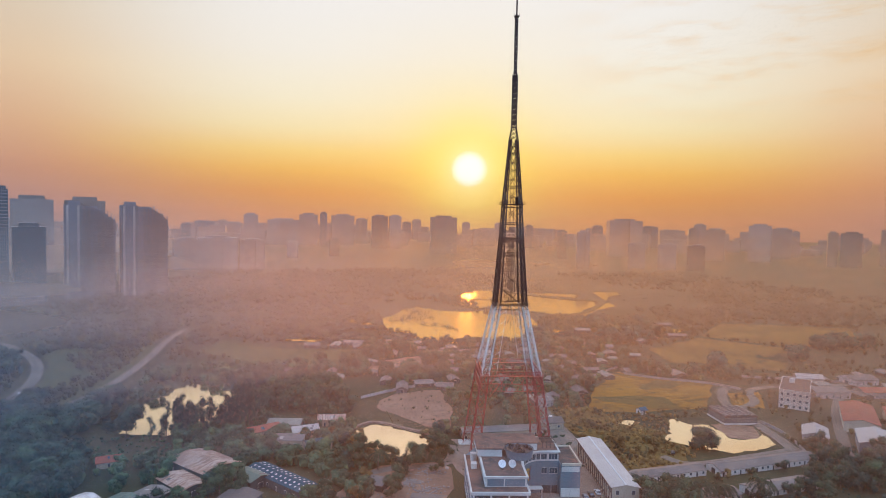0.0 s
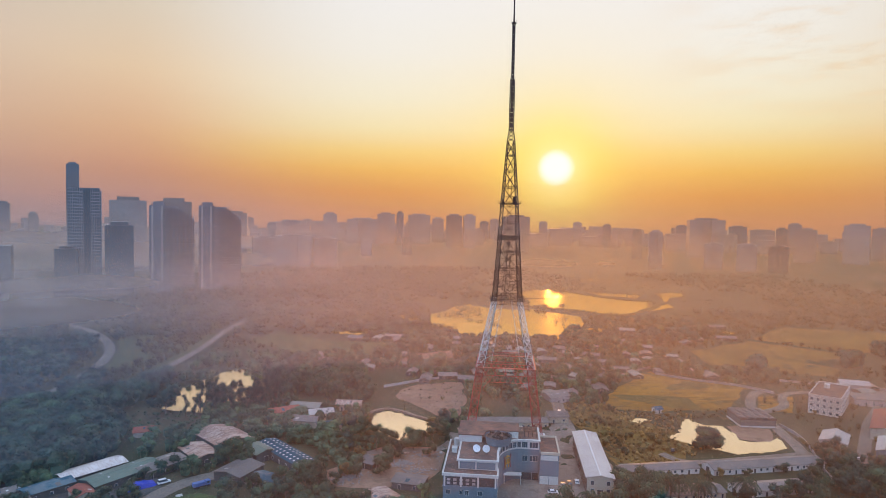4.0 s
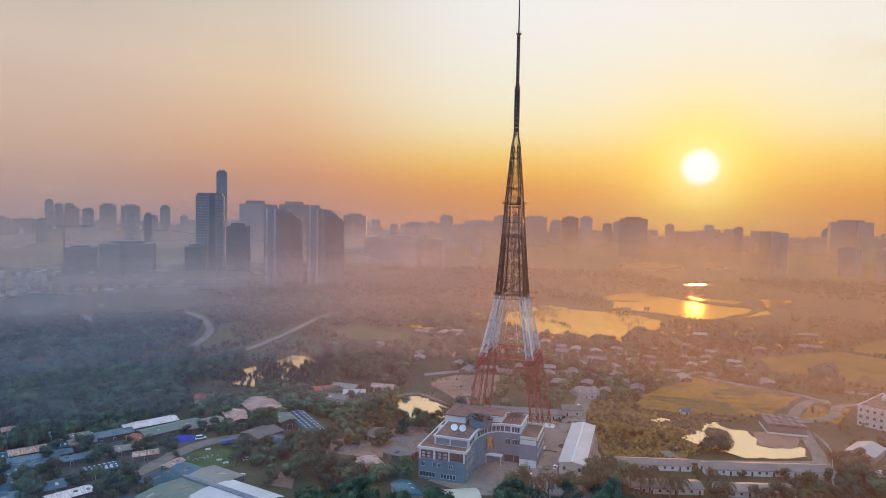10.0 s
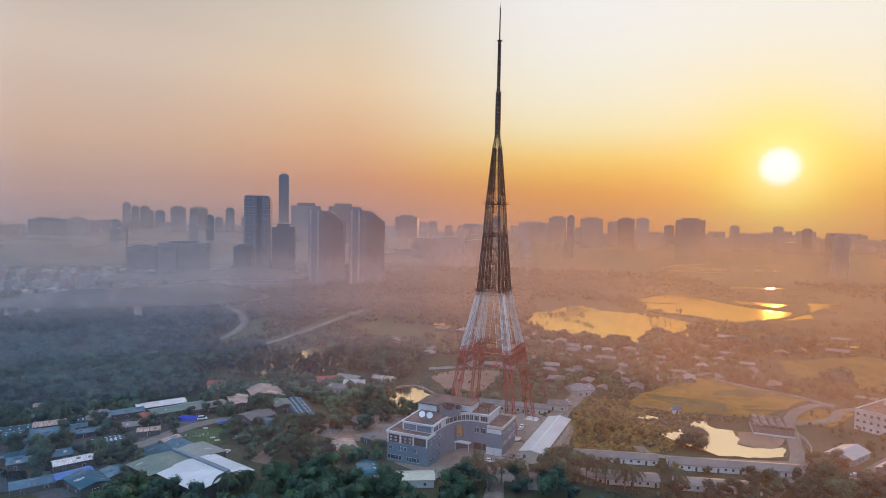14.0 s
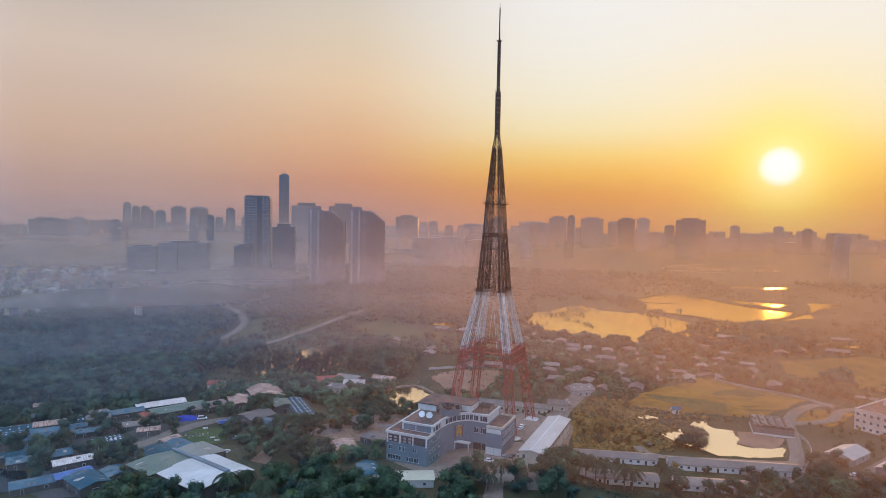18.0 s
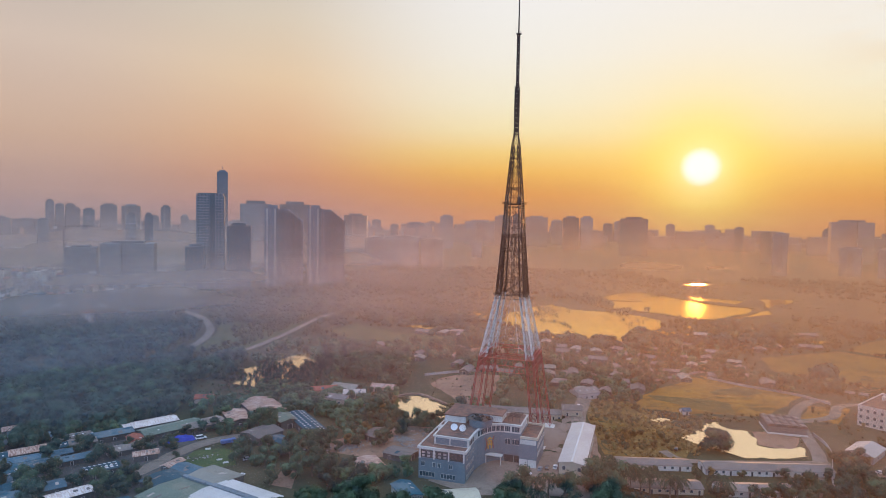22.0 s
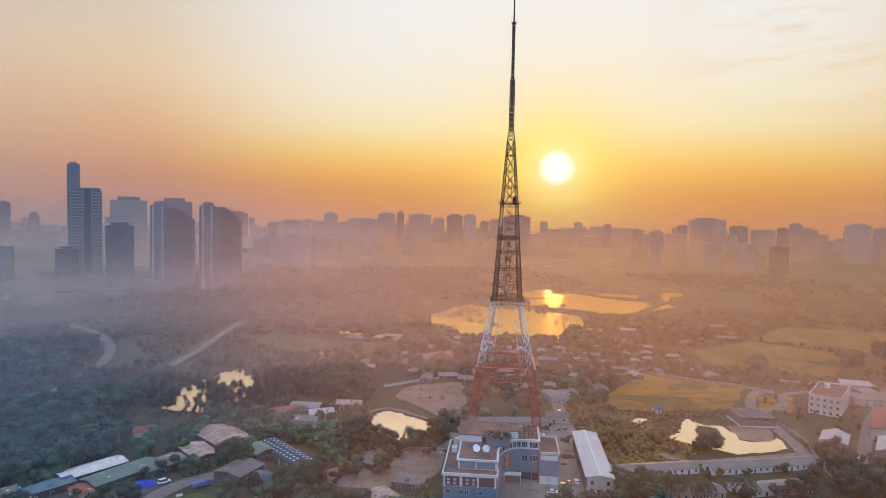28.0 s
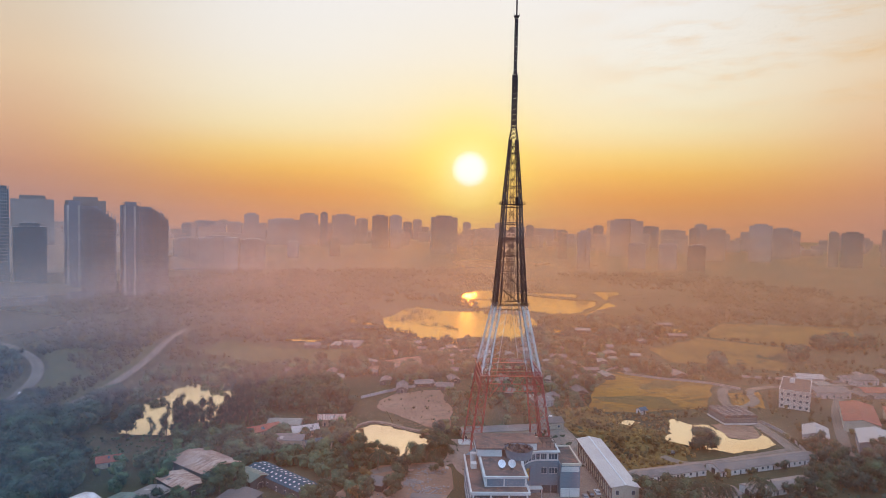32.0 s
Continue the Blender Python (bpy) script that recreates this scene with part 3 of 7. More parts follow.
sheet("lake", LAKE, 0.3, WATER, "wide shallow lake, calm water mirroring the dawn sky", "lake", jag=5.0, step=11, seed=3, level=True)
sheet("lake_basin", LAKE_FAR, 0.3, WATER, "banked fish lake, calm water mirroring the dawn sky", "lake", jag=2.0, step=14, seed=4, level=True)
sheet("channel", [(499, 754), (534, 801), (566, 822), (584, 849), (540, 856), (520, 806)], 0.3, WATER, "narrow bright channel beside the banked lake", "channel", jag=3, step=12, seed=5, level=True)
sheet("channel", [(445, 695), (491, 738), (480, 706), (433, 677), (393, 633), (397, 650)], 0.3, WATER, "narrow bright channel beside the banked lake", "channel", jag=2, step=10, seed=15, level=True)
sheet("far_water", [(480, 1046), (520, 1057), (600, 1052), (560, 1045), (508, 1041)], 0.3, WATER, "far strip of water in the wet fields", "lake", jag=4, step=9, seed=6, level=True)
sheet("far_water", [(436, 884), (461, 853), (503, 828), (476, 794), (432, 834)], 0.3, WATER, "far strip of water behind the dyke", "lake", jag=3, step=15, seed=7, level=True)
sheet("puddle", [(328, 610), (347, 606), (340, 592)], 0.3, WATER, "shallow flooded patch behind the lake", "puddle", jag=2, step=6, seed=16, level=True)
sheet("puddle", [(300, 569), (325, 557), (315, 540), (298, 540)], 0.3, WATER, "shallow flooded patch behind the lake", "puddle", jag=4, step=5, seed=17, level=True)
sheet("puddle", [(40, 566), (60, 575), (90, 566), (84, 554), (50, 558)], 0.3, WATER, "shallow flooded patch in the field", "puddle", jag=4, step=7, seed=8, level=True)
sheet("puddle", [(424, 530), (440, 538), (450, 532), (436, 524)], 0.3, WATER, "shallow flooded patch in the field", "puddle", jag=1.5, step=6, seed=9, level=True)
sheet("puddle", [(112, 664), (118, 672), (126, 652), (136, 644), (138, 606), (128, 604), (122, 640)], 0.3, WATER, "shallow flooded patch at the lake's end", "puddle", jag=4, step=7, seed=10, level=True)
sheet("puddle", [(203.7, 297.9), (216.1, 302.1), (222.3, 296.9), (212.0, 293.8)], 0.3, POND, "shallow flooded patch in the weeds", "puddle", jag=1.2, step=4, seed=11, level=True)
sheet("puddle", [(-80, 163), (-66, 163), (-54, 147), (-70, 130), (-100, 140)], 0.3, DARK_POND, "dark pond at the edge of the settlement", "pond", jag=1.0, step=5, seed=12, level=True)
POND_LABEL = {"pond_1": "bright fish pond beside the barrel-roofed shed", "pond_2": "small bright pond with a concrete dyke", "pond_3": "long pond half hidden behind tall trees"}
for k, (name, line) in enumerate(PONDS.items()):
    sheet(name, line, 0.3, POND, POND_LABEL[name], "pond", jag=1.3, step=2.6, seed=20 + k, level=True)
strip("dyke", [(306, 848), (278, 790), (282, 732), (310, 708), (342, 684), (363, 650), (400, 657), (456, 708), (482, 752), (447, 784), (420, 830), (398, 896), (356, 912), (306, 848)], 6, 0.0, WEEDS, "grassy dyke round the fish lake", "dyke", rise=1.2)
strip("dyke", [(306, 806), (330, 800), (352, 806)], 4, 0.0, WEEDS, "low earth spit in the fish lake", "dyke", rise=0.9)
strip("pond_kerb", [(56, 316), (72, 326), (88, 309), (96, 300)], 1.6, 0.0, YARD, "pale concrete kerb of the pond", "kerb", rise=0.9)

FIELDS = []


def plot(name, line, mat, label):
    k = len(FIELDS)
    FIELDS.append((name, line))
    sheet(name, line, 0.06 + 0.012 * k, mat, label, "field" if "field" in name else "plot", jag=1.5, step=8, seed=40 + k)


plot("rice_field", [(205.8, 323.7), (220.2, 350.6), (276.0, 406.3), (329.6, 358.8), (282.1, 311.4), (228.5, 313.4)], FIELD, "yellow rice field with bare patches")
plot("far_field", [(340, 420), (346, 456), (430, 490), (480, 430), (414.2, 373.3), (372, 396)], FIELD_FAR, "dull yellow field behind a line of trees")
plot("far_field", [(480, 440), (440, 500), (520, 560), (640, 500), (560, 420)], FIELD_FAR, "dull yellow field behind a line of trees")
plot("grass_plot", [(298.7, 307.2), (319.3, 334.1), (342.0, 329.9), (315.2, 299.0)], FIELD, "small yellow grass plot between the tracks")
plot("far_field", [(-8, 575), (40, 530), (106, 512), (76, 454), (14, 486), (-26, 530)], FIELD_GREEN, "dull green field in the haze")
plot("weed_plot", [(168, 228), (209.9, 241.2), (226.4, 272.1), (207.8, 323.7), (178.9, 342.3), (168, 262)], WEEDS, "overgrown plot of yellow weeds and brush")
plot("bare_plot", [(78, 352), (84, 364), (98, 377), (126, 380), (122, 340), (110, 308), (98, 312), (90, 331)], EARTH, "bare pinkish building plot")
plot("bare_plot", [(92, 447), (111, 469), (149, 480), (143, 454), (120, 442), (96, 432)], EARTH, "bare pinkish building plot")
plot("bare_plot", [(62, 268), (96, 264), (90, 246), (80, 228), (56, 222), (36, 228), (34, 240), (48, 254)], EARTH, "bare trodden earth with rubble by the pond")
plot("bare_plot", [(22, 190), (22, 204), (29, 206), (31, 186)], EARTH, "small muddy clearing among trees")
plot("dark_yard", [(-130, 196), (-112, 232), (-70, 262), (-44, 262), (-30, 240), (-24, 216), (-34, 190), (-16, 188), (-14, 150), (-40, 140), (-56, 150), (-64, 166), (-84, 168), (-104, 160)], DARK_GROUND, "dark trodden yards between the settlement roofs")
plot("scrub_field", [(-116, 440), (-128, 520), (-166, 604), (-70, 640), (-62, 560), (-66, 470), (-92, 402)], FIELD_GREEN, "open scrub between two dusty roads")
plot("pale_yard", [(-106, 256), (-98, 275), (-84, 290), (-74, 286), (-84, 268), (-96, 254)], YARD, "pale open yard at the edge of the woods")
plot("grass_plot", [(-28, 208), (-25, 223), (-15, 228), (-6, 223), (-1, 210), (-12, 202)], GRASS, "small green plot beside the settlement road")
plot("bare_plot", [(281, 371), (292, 376), (302, 369), (301, 359), (290, 354), (279, 357), (270, 354), (266, 360)], WEEDS, "brown ploughed strip in the rice field")
plot("bare_plot", [(223, 349), (237, 346), (254, 344), (268.6, 335.3), (266, 322), (263, 311), (255, 315), (246, 319), (236, 330), (224, 337.7)], WEEDS, "brown ploughed strip in the rice field")
plot("mud_bank", [(257.5, 282), (255, 269), (252, 260.5), (262, 257), (268, 256.5), (274.5, 263.5), (281, 273), (270, 281)], EARTH, "brown mud bank between the shed and the pond")
plot("yard", [(86, 198), (104, 186), (126, 186), (126, 168), (133, 168), (134, 186), (140, 186), (158, 206), (170, 262), (160, 300), (104, 296), (96, 262)], YARD, "paved station yard")

ROADS = []


def road(name, line, width):
    strip(name, line, width, 0.34 + 0.01 * len(ROADS), ROAD, "dusty pale road through the scrub", "road")
    ROADS.append((name, line, width))


road("road_1", [(-244, 690), (-232, 656), (-206, 627), (-174, 590), (-142, 534), (-127, 485), (-123, 440), (-126, 391), (-140, 340)], 7.5)
strip("road_10", [(-620, 1440), (-499, 1189), (-333, 866), (-236, 674)], 42, 0.3, ROAD, "broad unfinished boulevard running into the haze", "road")
road("road_2", [(-44, 640), (-55, 584), (-61, 520), (-71, 458), (-83, 415), (-97, 388)], 6.5)
road("road_3", [(337.9, 346.4), (322, 341), (304, 322), (294, 304), (287, 281), (281.5, 265), (276.5, 250), (267, 231), (255, 213), (244, 197.8)], 6.5)
road("road_4", [(292.5, 301.0), (319.3, 311.4), (348.2, 338.2), (430.8, 327.9)], 6)
road("road_5", [(272, 205), (282, 214.5), (295, 227.5), (324, 255), (353, 281), (410.1, 323.7)], 6)
road("road_6", [(276.0, 239.1), (245.0, 237.1), (207.8, 237.1), (199.6, 249.4)], 5)
road("road_7", [(-44, 186), (-36, 205), (-32, 220), (-24, 234), (-12, 243), (6, 246)], 8)
road("road_8", [(148, 180), (148, 205), (154, 236), (160, 264), (168, 300), (185.1, 357.8)], 8)
road("road_9", [(40, 256), (66, 262), (92, 262), (104, 290)], 5)
for k, (line, label) in enumerate([
    ([(201.6, 357.8), (262, 402), (300, 420)], "low pale boundary wall between the fields"),
    ([(344.1, 377.4), (389.5, 352.6), (430.8, 329.9)], "low pale boundary wall beside the track"),
    ([(280, 397), (297, 378), (322, 358.5), (334, 338)], "low pale boundary wall along the rice field"),
    ([(290, 279), (288.5, 265), (283, 250), (273.5, 233), (265.5, 220), (260, 208)], "low grey boundary wall along the pond track"),
    ([(74, 372), (92, 381), (109, 388), (128, 390)], "low pale boundary wall of the bare plot"),
]):
    strip("boundary_wall", line, 0.3, 0.0, GREY_WALL, label, "wall", rise=1.7)

# ---- haze lying over the plain ----


def reach(r, i, bulge):
    """The haze comes nearer over the eastern fields than over the woods."""
    bear = 90 - 360 * i / 120
    bear = (bear + 180) % 360 - 180
    return r * (1 - bulge * ease((bear - 12) / 16) * (1 - ease((bear - 90) / 40)))


# haze shell colours: blue shade and orange sun glow are put into them
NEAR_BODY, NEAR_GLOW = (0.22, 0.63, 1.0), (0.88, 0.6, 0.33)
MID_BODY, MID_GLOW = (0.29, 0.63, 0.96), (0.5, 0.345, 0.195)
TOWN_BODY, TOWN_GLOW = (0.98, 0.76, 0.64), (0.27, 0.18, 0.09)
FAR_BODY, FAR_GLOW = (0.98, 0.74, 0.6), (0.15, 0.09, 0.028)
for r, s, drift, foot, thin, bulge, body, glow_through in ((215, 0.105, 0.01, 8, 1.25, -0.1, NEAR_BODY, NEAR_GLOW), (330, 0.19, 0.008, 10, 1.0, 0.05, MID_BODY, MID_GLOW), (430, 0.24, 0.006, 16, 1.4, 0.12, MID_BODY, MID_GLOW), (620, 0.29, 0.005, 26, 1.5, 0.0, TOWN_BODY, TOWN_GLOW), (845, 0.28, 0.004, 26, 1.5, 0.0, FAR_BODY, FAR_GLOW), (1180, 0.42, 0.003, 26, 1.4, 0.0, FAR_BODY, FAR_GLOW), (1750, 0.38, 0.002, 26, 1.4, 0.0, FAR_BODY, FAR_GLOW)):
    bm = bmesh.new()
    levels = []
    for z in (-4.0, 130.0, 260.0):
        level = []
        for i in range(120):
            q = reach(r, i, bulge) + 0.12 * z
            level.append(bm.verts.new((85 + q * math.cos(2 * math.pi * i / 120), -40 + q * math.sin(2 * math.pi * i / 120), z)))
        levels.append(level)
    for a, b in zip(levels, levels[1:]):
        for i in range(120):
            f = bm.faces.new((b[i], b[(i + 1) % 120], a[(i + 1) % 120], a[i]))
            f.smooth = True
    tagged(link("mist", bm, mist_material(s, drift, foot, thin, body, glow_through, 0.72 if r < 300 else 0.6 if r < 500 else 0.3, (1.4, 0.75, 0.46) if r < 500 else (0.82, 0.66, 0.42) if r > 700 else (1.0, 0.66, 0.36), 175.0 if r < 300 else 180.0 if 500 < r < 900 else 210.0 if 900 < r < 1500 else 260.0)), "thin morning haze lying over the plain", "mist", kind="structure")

# ---- the transmission tower ----
SITE = -16.6


def lattice_mast():
    top = thing("transmission_tower", 124.6, 269.4, 3.0, SITE, "tall red and white steel lattice transmission tower on four legs", "tower")
    corners = ((-1, -1), (1, -1), (1, 1), (-1, 1))
    prof = [(-3, 19.8), (39.5, 13.9), (71, 7.4), (102, 5.2), (118.4, 4.3), (149, 1.95), (154.6, 1.05)]

    def half(z):
        for (z0, h0), (z1, h1) in zip(prof, prof[1:]):
            if z <= z1:
                return h0 + (h1 - h0) * (z - z0) / (z1 - z0)
        return prof[-1][1]

    def leg(name, z0, z1, sx, sy, w0, w1, panels, mat, t, label=""):
        """One leg: four chords laced with diagonals, from z0 to z1."""
        bm = bmesh.new()

        def chord(k, z, f):
            h, wd = half(z), w0 + (w1 - w0) * f
            a, b = ((0, 0), (1, 0), (1, 1), (0, 1))[k]
            return Vector((sx * (h - a * wd), sy * (h - b * wd), z))

        for i in range(panels):
            f0, f1 = i / panels, (i + 1) / panels
            za, zb = z0 + (z1 - z0) * f0, z0 + (z1 - z0) * f1
            for k in range(4):
                j = (k + 1) % 4
                beam(bm, chord(k, za, f0), chord(k, zb, f1), t)
                beam(bm, chord(k, za, f0), chord(j, zb, f1), t * 0.4)
                beam(bm, chord(j, za, f0), chord(k, zb, f1), t * 0.4)
                beam(bm, chord(k, zb, f1), chord(j, zb, f1), t * 0.45)
        return part(name, bm, mat, top, label)

    def footing(sx, sy):
        bm = bmesh.new()
        h = half(-3) - 1.6
        for a, b in ((0, 0), (1, 0), (1, 1), (0, 1)):
            x, y = sx * (half(-3) - a * 4.2), sy * (half(-3) - b * 4.2)
            tube(bm, x, y, -3.0, -2.1, 1.15, 0.75, 8)
        box(bm, sx * h - 3.6, sy * h - 3.6, -3.0, sx * h + 3.6, sy * h + 3.6, -2.58)
        return part("footing", bm, WHITE_WALL, top, "whitewashed concrete footing")

    def belt(name, z0, z1, mat, t, panels, label=""):
        """Four trusses from leg to leg."""
        bm = bmesh.new()
        for i in range(4):
            (ax, ay), (bx, by) = corners[i], corners[(i + 1) % 4]
            for q in range(panels):
                def at(z, f):
                    h = half(z)
                    return Vector((h * (ax + (bx - ax) * f), h * (ay + (by - ay) * f), z))
                f0, f1 = q / panels, (q + 1) / panels
                beam(bm, at(z0, f0), at(z0, f1), t)
                beam(bm, at(z1, f0), at(z1, f1), t)
                m = (f0 + f1) / 2
                beam(bm, at(z0, f0), at(z1, m), t * 0.6)
                beam(bm, at(z1, m), at(z0, f1), t * 0.6)
                beam(bm, at(z0, f0), at(z1, f0), t * 0.6)
        return part(name, bm, mat, top, label)

    def deck(name, z, out, mat, label):
        """A gallery: floor frame, grating ring and railing."""
        bm = bmesh.new()
        h = half(z) + out
        g = 1.1
        for x0, y0, x1, y1 in ((-h, -h, h, -h + g), (-h, h - g, h, h), (-h, -h + g, -h + g, h - g), (h - g, -h + g, h, h - g)):
            box(bm, x0, y0, z - 0.12, x1, y1, z + 0.12)
        for i in range(4):
            (ax, ay), (bx, by) = corners[i], corners[(i + 1) % 4]
            for q in range(9):
                f = q / 8
                p = Vector((h * (ax + (bx - ax) * f), h * (ay + (by - ay) * f), z))
                beam(bm, p, p + Vector((0, 0, 1.15)), 0.05)
            for dz in (0.6, 1.15):
                beam(bm, (h * ax, h * ay, z + dz), (h * bx, h * by, z + dz), 0.05)
        return part(name, bm, mat, top, label)

    for sx, sy in corners:
        footing(sx, sy)
        leg("leg", -2.1, 39.5, sx, sy, 4.2, 3.4, 9, RED, 0.22, "red lattice leg")
        leg("leg", 39.5, 71.0, sx, sy, 3.4, 2.3, 7, WHITE_STEEL, 0.16, "white lattice leg")
        # from here up the legs' backlit shade is put into their colour
        leg("leg", 71.0, 102.0, sx, sy, 2.3, 1.7, 9, DARK_STEEL, 0.24, "red lattice leg darkened into a backlit silhouette")
        leg("leg", 102.0, 123.5, sx, sy, 1.7, 1.3, 8, GREY_STEEL, 0.23, "white lattice leg painted dark grey as in shade")
        leg("leg", 123.5, 149.0, sx, sy, 1.3, 0.8, 10, DARK_STEEL, 0.22, "red lattice leg darkened into a backlit silhouette")
    belt("belt_truss", 36.2, 41.5, RED, 0.22, 6, "red belt truss")
    belt("belt_truss", 33.0, 36.2, RED, 0.13, 12)
    for z0, z1, mat, n in ((69.5, 72.0, DARK_STEEL, 3), (78, 79.5, DARK_STEEL, 4), (86, 87.4, DARK_STEEL, 3), (94, 95.4, DARK_STEEL, 3), (101, 102.6, DARK_STEEL, 3), (109, 110, GREY_STEEL, 2), (117, 118.4, DARK_STEEL, 2), (126, 127, DARK_STEEL, 2), (134, 135, DARK_STEEL, 2), (142, 142.8, DARK_STEEL, 2)):
        belt("cross_truss", z0, z1, mat, 0.15, n)

    # face bracing: two long struts that meet at mid height, and X bracing
    for i in range(4):
        (ax, ay), (bx, by) = corners[i], corners[(i + 1) % 4]

        def at(z, f):
            h = half(z)
            return Vector((h * (ax + (bx - ax) * f), h * (ay + (by - ay) * f), z))

        for f0, f1 in ((0.34, 0.49), (0.66, 0.51)):
            for off in (-0.045, 0.045):
                bm = bmesh.new()
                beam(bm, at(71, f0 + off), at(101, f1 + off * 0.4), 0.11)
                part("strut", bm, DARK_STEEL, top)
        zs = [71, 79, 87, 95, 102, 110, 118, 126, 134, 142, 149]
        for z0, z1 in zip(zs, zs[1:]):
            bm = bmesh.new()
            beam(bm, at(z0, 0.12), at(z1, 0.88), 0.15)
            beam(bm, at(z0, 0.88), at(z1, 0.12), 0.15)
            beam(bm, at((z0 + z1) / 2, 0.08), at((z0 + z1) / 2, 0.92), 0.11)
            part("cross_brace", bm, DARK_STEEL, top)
        for s, e0, e1 in ((0.0, 0.24, 0.36), (1.0, 0.76, 0.64)):
            bm = bmesh.new()
            beam(bm, at(41.5, e0), at(70, e1), 0.085)
            part("strut", bm, WHITE_STEEL, top)
            for q in range(6):
                z0, z1 = 41.5 + q * 4.6, 41.5 + (q + 1) * 4.6
                bm = bmesh.new()
                beam(bm, at(z0, s), at(z1, e0 + (e1 - e0) * (z1 - 41.5) / 28.5), 0.07)
                part("lacing", bm, WHITE_STEEL, top)
            bm = bmesh.new()
            beam(bm, at(30, 0.16 if s == 0 else 0.84), at(36, 0.3 if s == 0 else 0.7), 0.12)
            part("knee_brace", bm, RED, top)
    deck("gallery", 71.4, 0.9, DARK_STEEL, "dark steel gallery with railing")
    deck("gallery", 118.6, 1.3, DARK_STEEL, "dark steel gallery with railing")
    deck("gallery", 101.8, 0.2, DARK_STEEL, "dark steel gallery with railing")
    deck("gallery", 39.6, 0.5, RED, "red steel gallery with railing")

    # dark cable ladders down the inner chords of two legs
    for sx in (-1, 1):
        bm = bmesh.new()
        for q in range(16):
            z0, z1 = 40.0 + q * 1.95, 40.0 + (q + 1) * 1.95
            i0, i1 = half(z0) - 3.4 + (z0 - 39.5) * 0.035, half(z1) - 3.4 + (z1 - 39.5) * 0.035
            for d in (-0.3, 0.3):
                beam(bm, (sx * i0 + d, -i0, z0), (sx * i1 + d, -i1, z1), 0.12)
            beam(bm, (sx * i0 - 0.3, -i0, z0), (sx * i0 + 0.3, -i0, z0), 0.09)
            beam(bm, (sx * i0 - 0.3, -i0, (z0 + z1) / 2), (sx * i0 + 0.3, -i0, (z0 + z1) / 2), 0.09)
        part("cable_ladder", bm, DARK_STEEL, top, "dark cable ladder inside the leg")

    # lift shaft and cables in the middle
    bm = bmesh.new()
    for x, y in ((-0.8, -0.8), (0.8, -0.8), (0.8, 0.8), (-0.8, 0.8)):
        beam(bm, (x, y, 71), (x, y, 149), 0.07)
    for q in range(26):
        z = 71 + q * 3.0
        s = 0.8 if q % 2 else -0.8
        beam(bm, (-s, -0.8, z), (s, -0.8, z + 3.0), 0.04)
        beam(bm, (-s, 0.8, z), (s, 0.8, z + 3.0), 0.04)
    part("ladder_shaft", bm, DARK_STEEL, top, "narrow ladder shaft")
    part("equipment_box", boxed(1.6, -1.0, 118.7, 3.4, 0.8, 122.2), DARK_STEEL, top, "dark equipment cabinet on the gallery")
    part("equipment_box", boxed(-3.6, -2.2, 118.7, -2.6, -1.2, 121.0), DARK_STEEL, top)

    def mast(z0, z1, w0, w1, mat, panels, t, label):
        bm = bmesh.new()
        for i in range(panels):
            f0, f1 = i / panels, (i + 1) / panels
            za, zb = z0 + (z1 - z0) * f0, z0 + (z1 - z0) * f1
            ha, hb = w0 + (w1 - w0) * f0, w0 + (w1 - w0) * f1
            for k in range(4):
                (ax, ay), (bx, by) = corners[k], corners[(k + 1) % 4]
                beam(bm, (ax * ha, ay * ha, za), (ax * hb, ay * hb, zb), t)
                beam(bm, (ax * ha, ay * ha, za), (bx * hb, by * hb, zb), t * 0.6)
                beam(bm, (bx * ha, by * ha, za), (ax * hb, ay * hb, zb), t * 0.6)
        return part("mast", bm, mat, top, label)

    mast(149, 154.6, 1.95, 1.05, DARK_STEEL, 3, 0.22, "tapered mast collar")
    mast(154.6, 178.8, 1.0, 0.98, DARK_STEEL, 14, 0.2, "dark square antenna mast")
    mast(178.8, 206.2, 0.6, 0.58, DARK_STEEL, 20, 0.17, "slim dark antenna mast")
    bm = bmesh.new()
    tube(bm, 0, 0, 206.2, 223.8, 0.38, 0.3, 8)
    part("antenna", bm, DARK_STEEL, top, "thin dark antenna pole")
    bm = bmesh.new()
    tube(bm, 0, 0, 223.8, 226.4, 0.1, 0.05, 6)
    part("lightning_rod", bm, DARK_STEEL, top)
    for z, r in ((154.8, 1.35), (178.8, 1.25), (206.2, 1.15)):
        bm = bmesh.new()
        box(bm, -r, -r, z - 0.25, r, r, z + 0.25)
        for x, y in corners:
            beam(bm, (x * r, y * r, z), (x * r, y * r, z + 1.1), 0.07)
        part("collar", bm, DARK_STEEL, top)
    for q in range(9):
        z = 157 + q * 2.5
        bm = bmesh.new()
        for x, y in ((0, -1.22), (1.22, 0), (0, 1.22), (-1.22, 0)):
            box(bm, x - (0.75 if x == 0 else 0.1), y - (0.75 if y == 0 else 0.1), z - 0.95, x + (0.75 if x == 0 else 0.1), y + (0.75 if y == 0 else 0.1), z + 0.95)
        part("antenna_panel", bm, DARK_STEEL, top)
    for q in range(12):
        z = 180.5 + q * 2.15
        bm = bmesh.new()
        for x, y in ((0, -0.72), (0, 0.72), (0.72, 0), (-0.72, 0)):
            box(bm, x - (0.45 if x == 0 else 0.07), y - (0.45 if y == 0 else 0.07), z - 0.75, x + (0.45 if x == 0 else 0.07), y + (0.45 if y == 0 else 0.07), z + 0.75)
        part("antenna_panel", bm, DARK_STEEL, top)


lattice_mast()

# ---- the station building ----


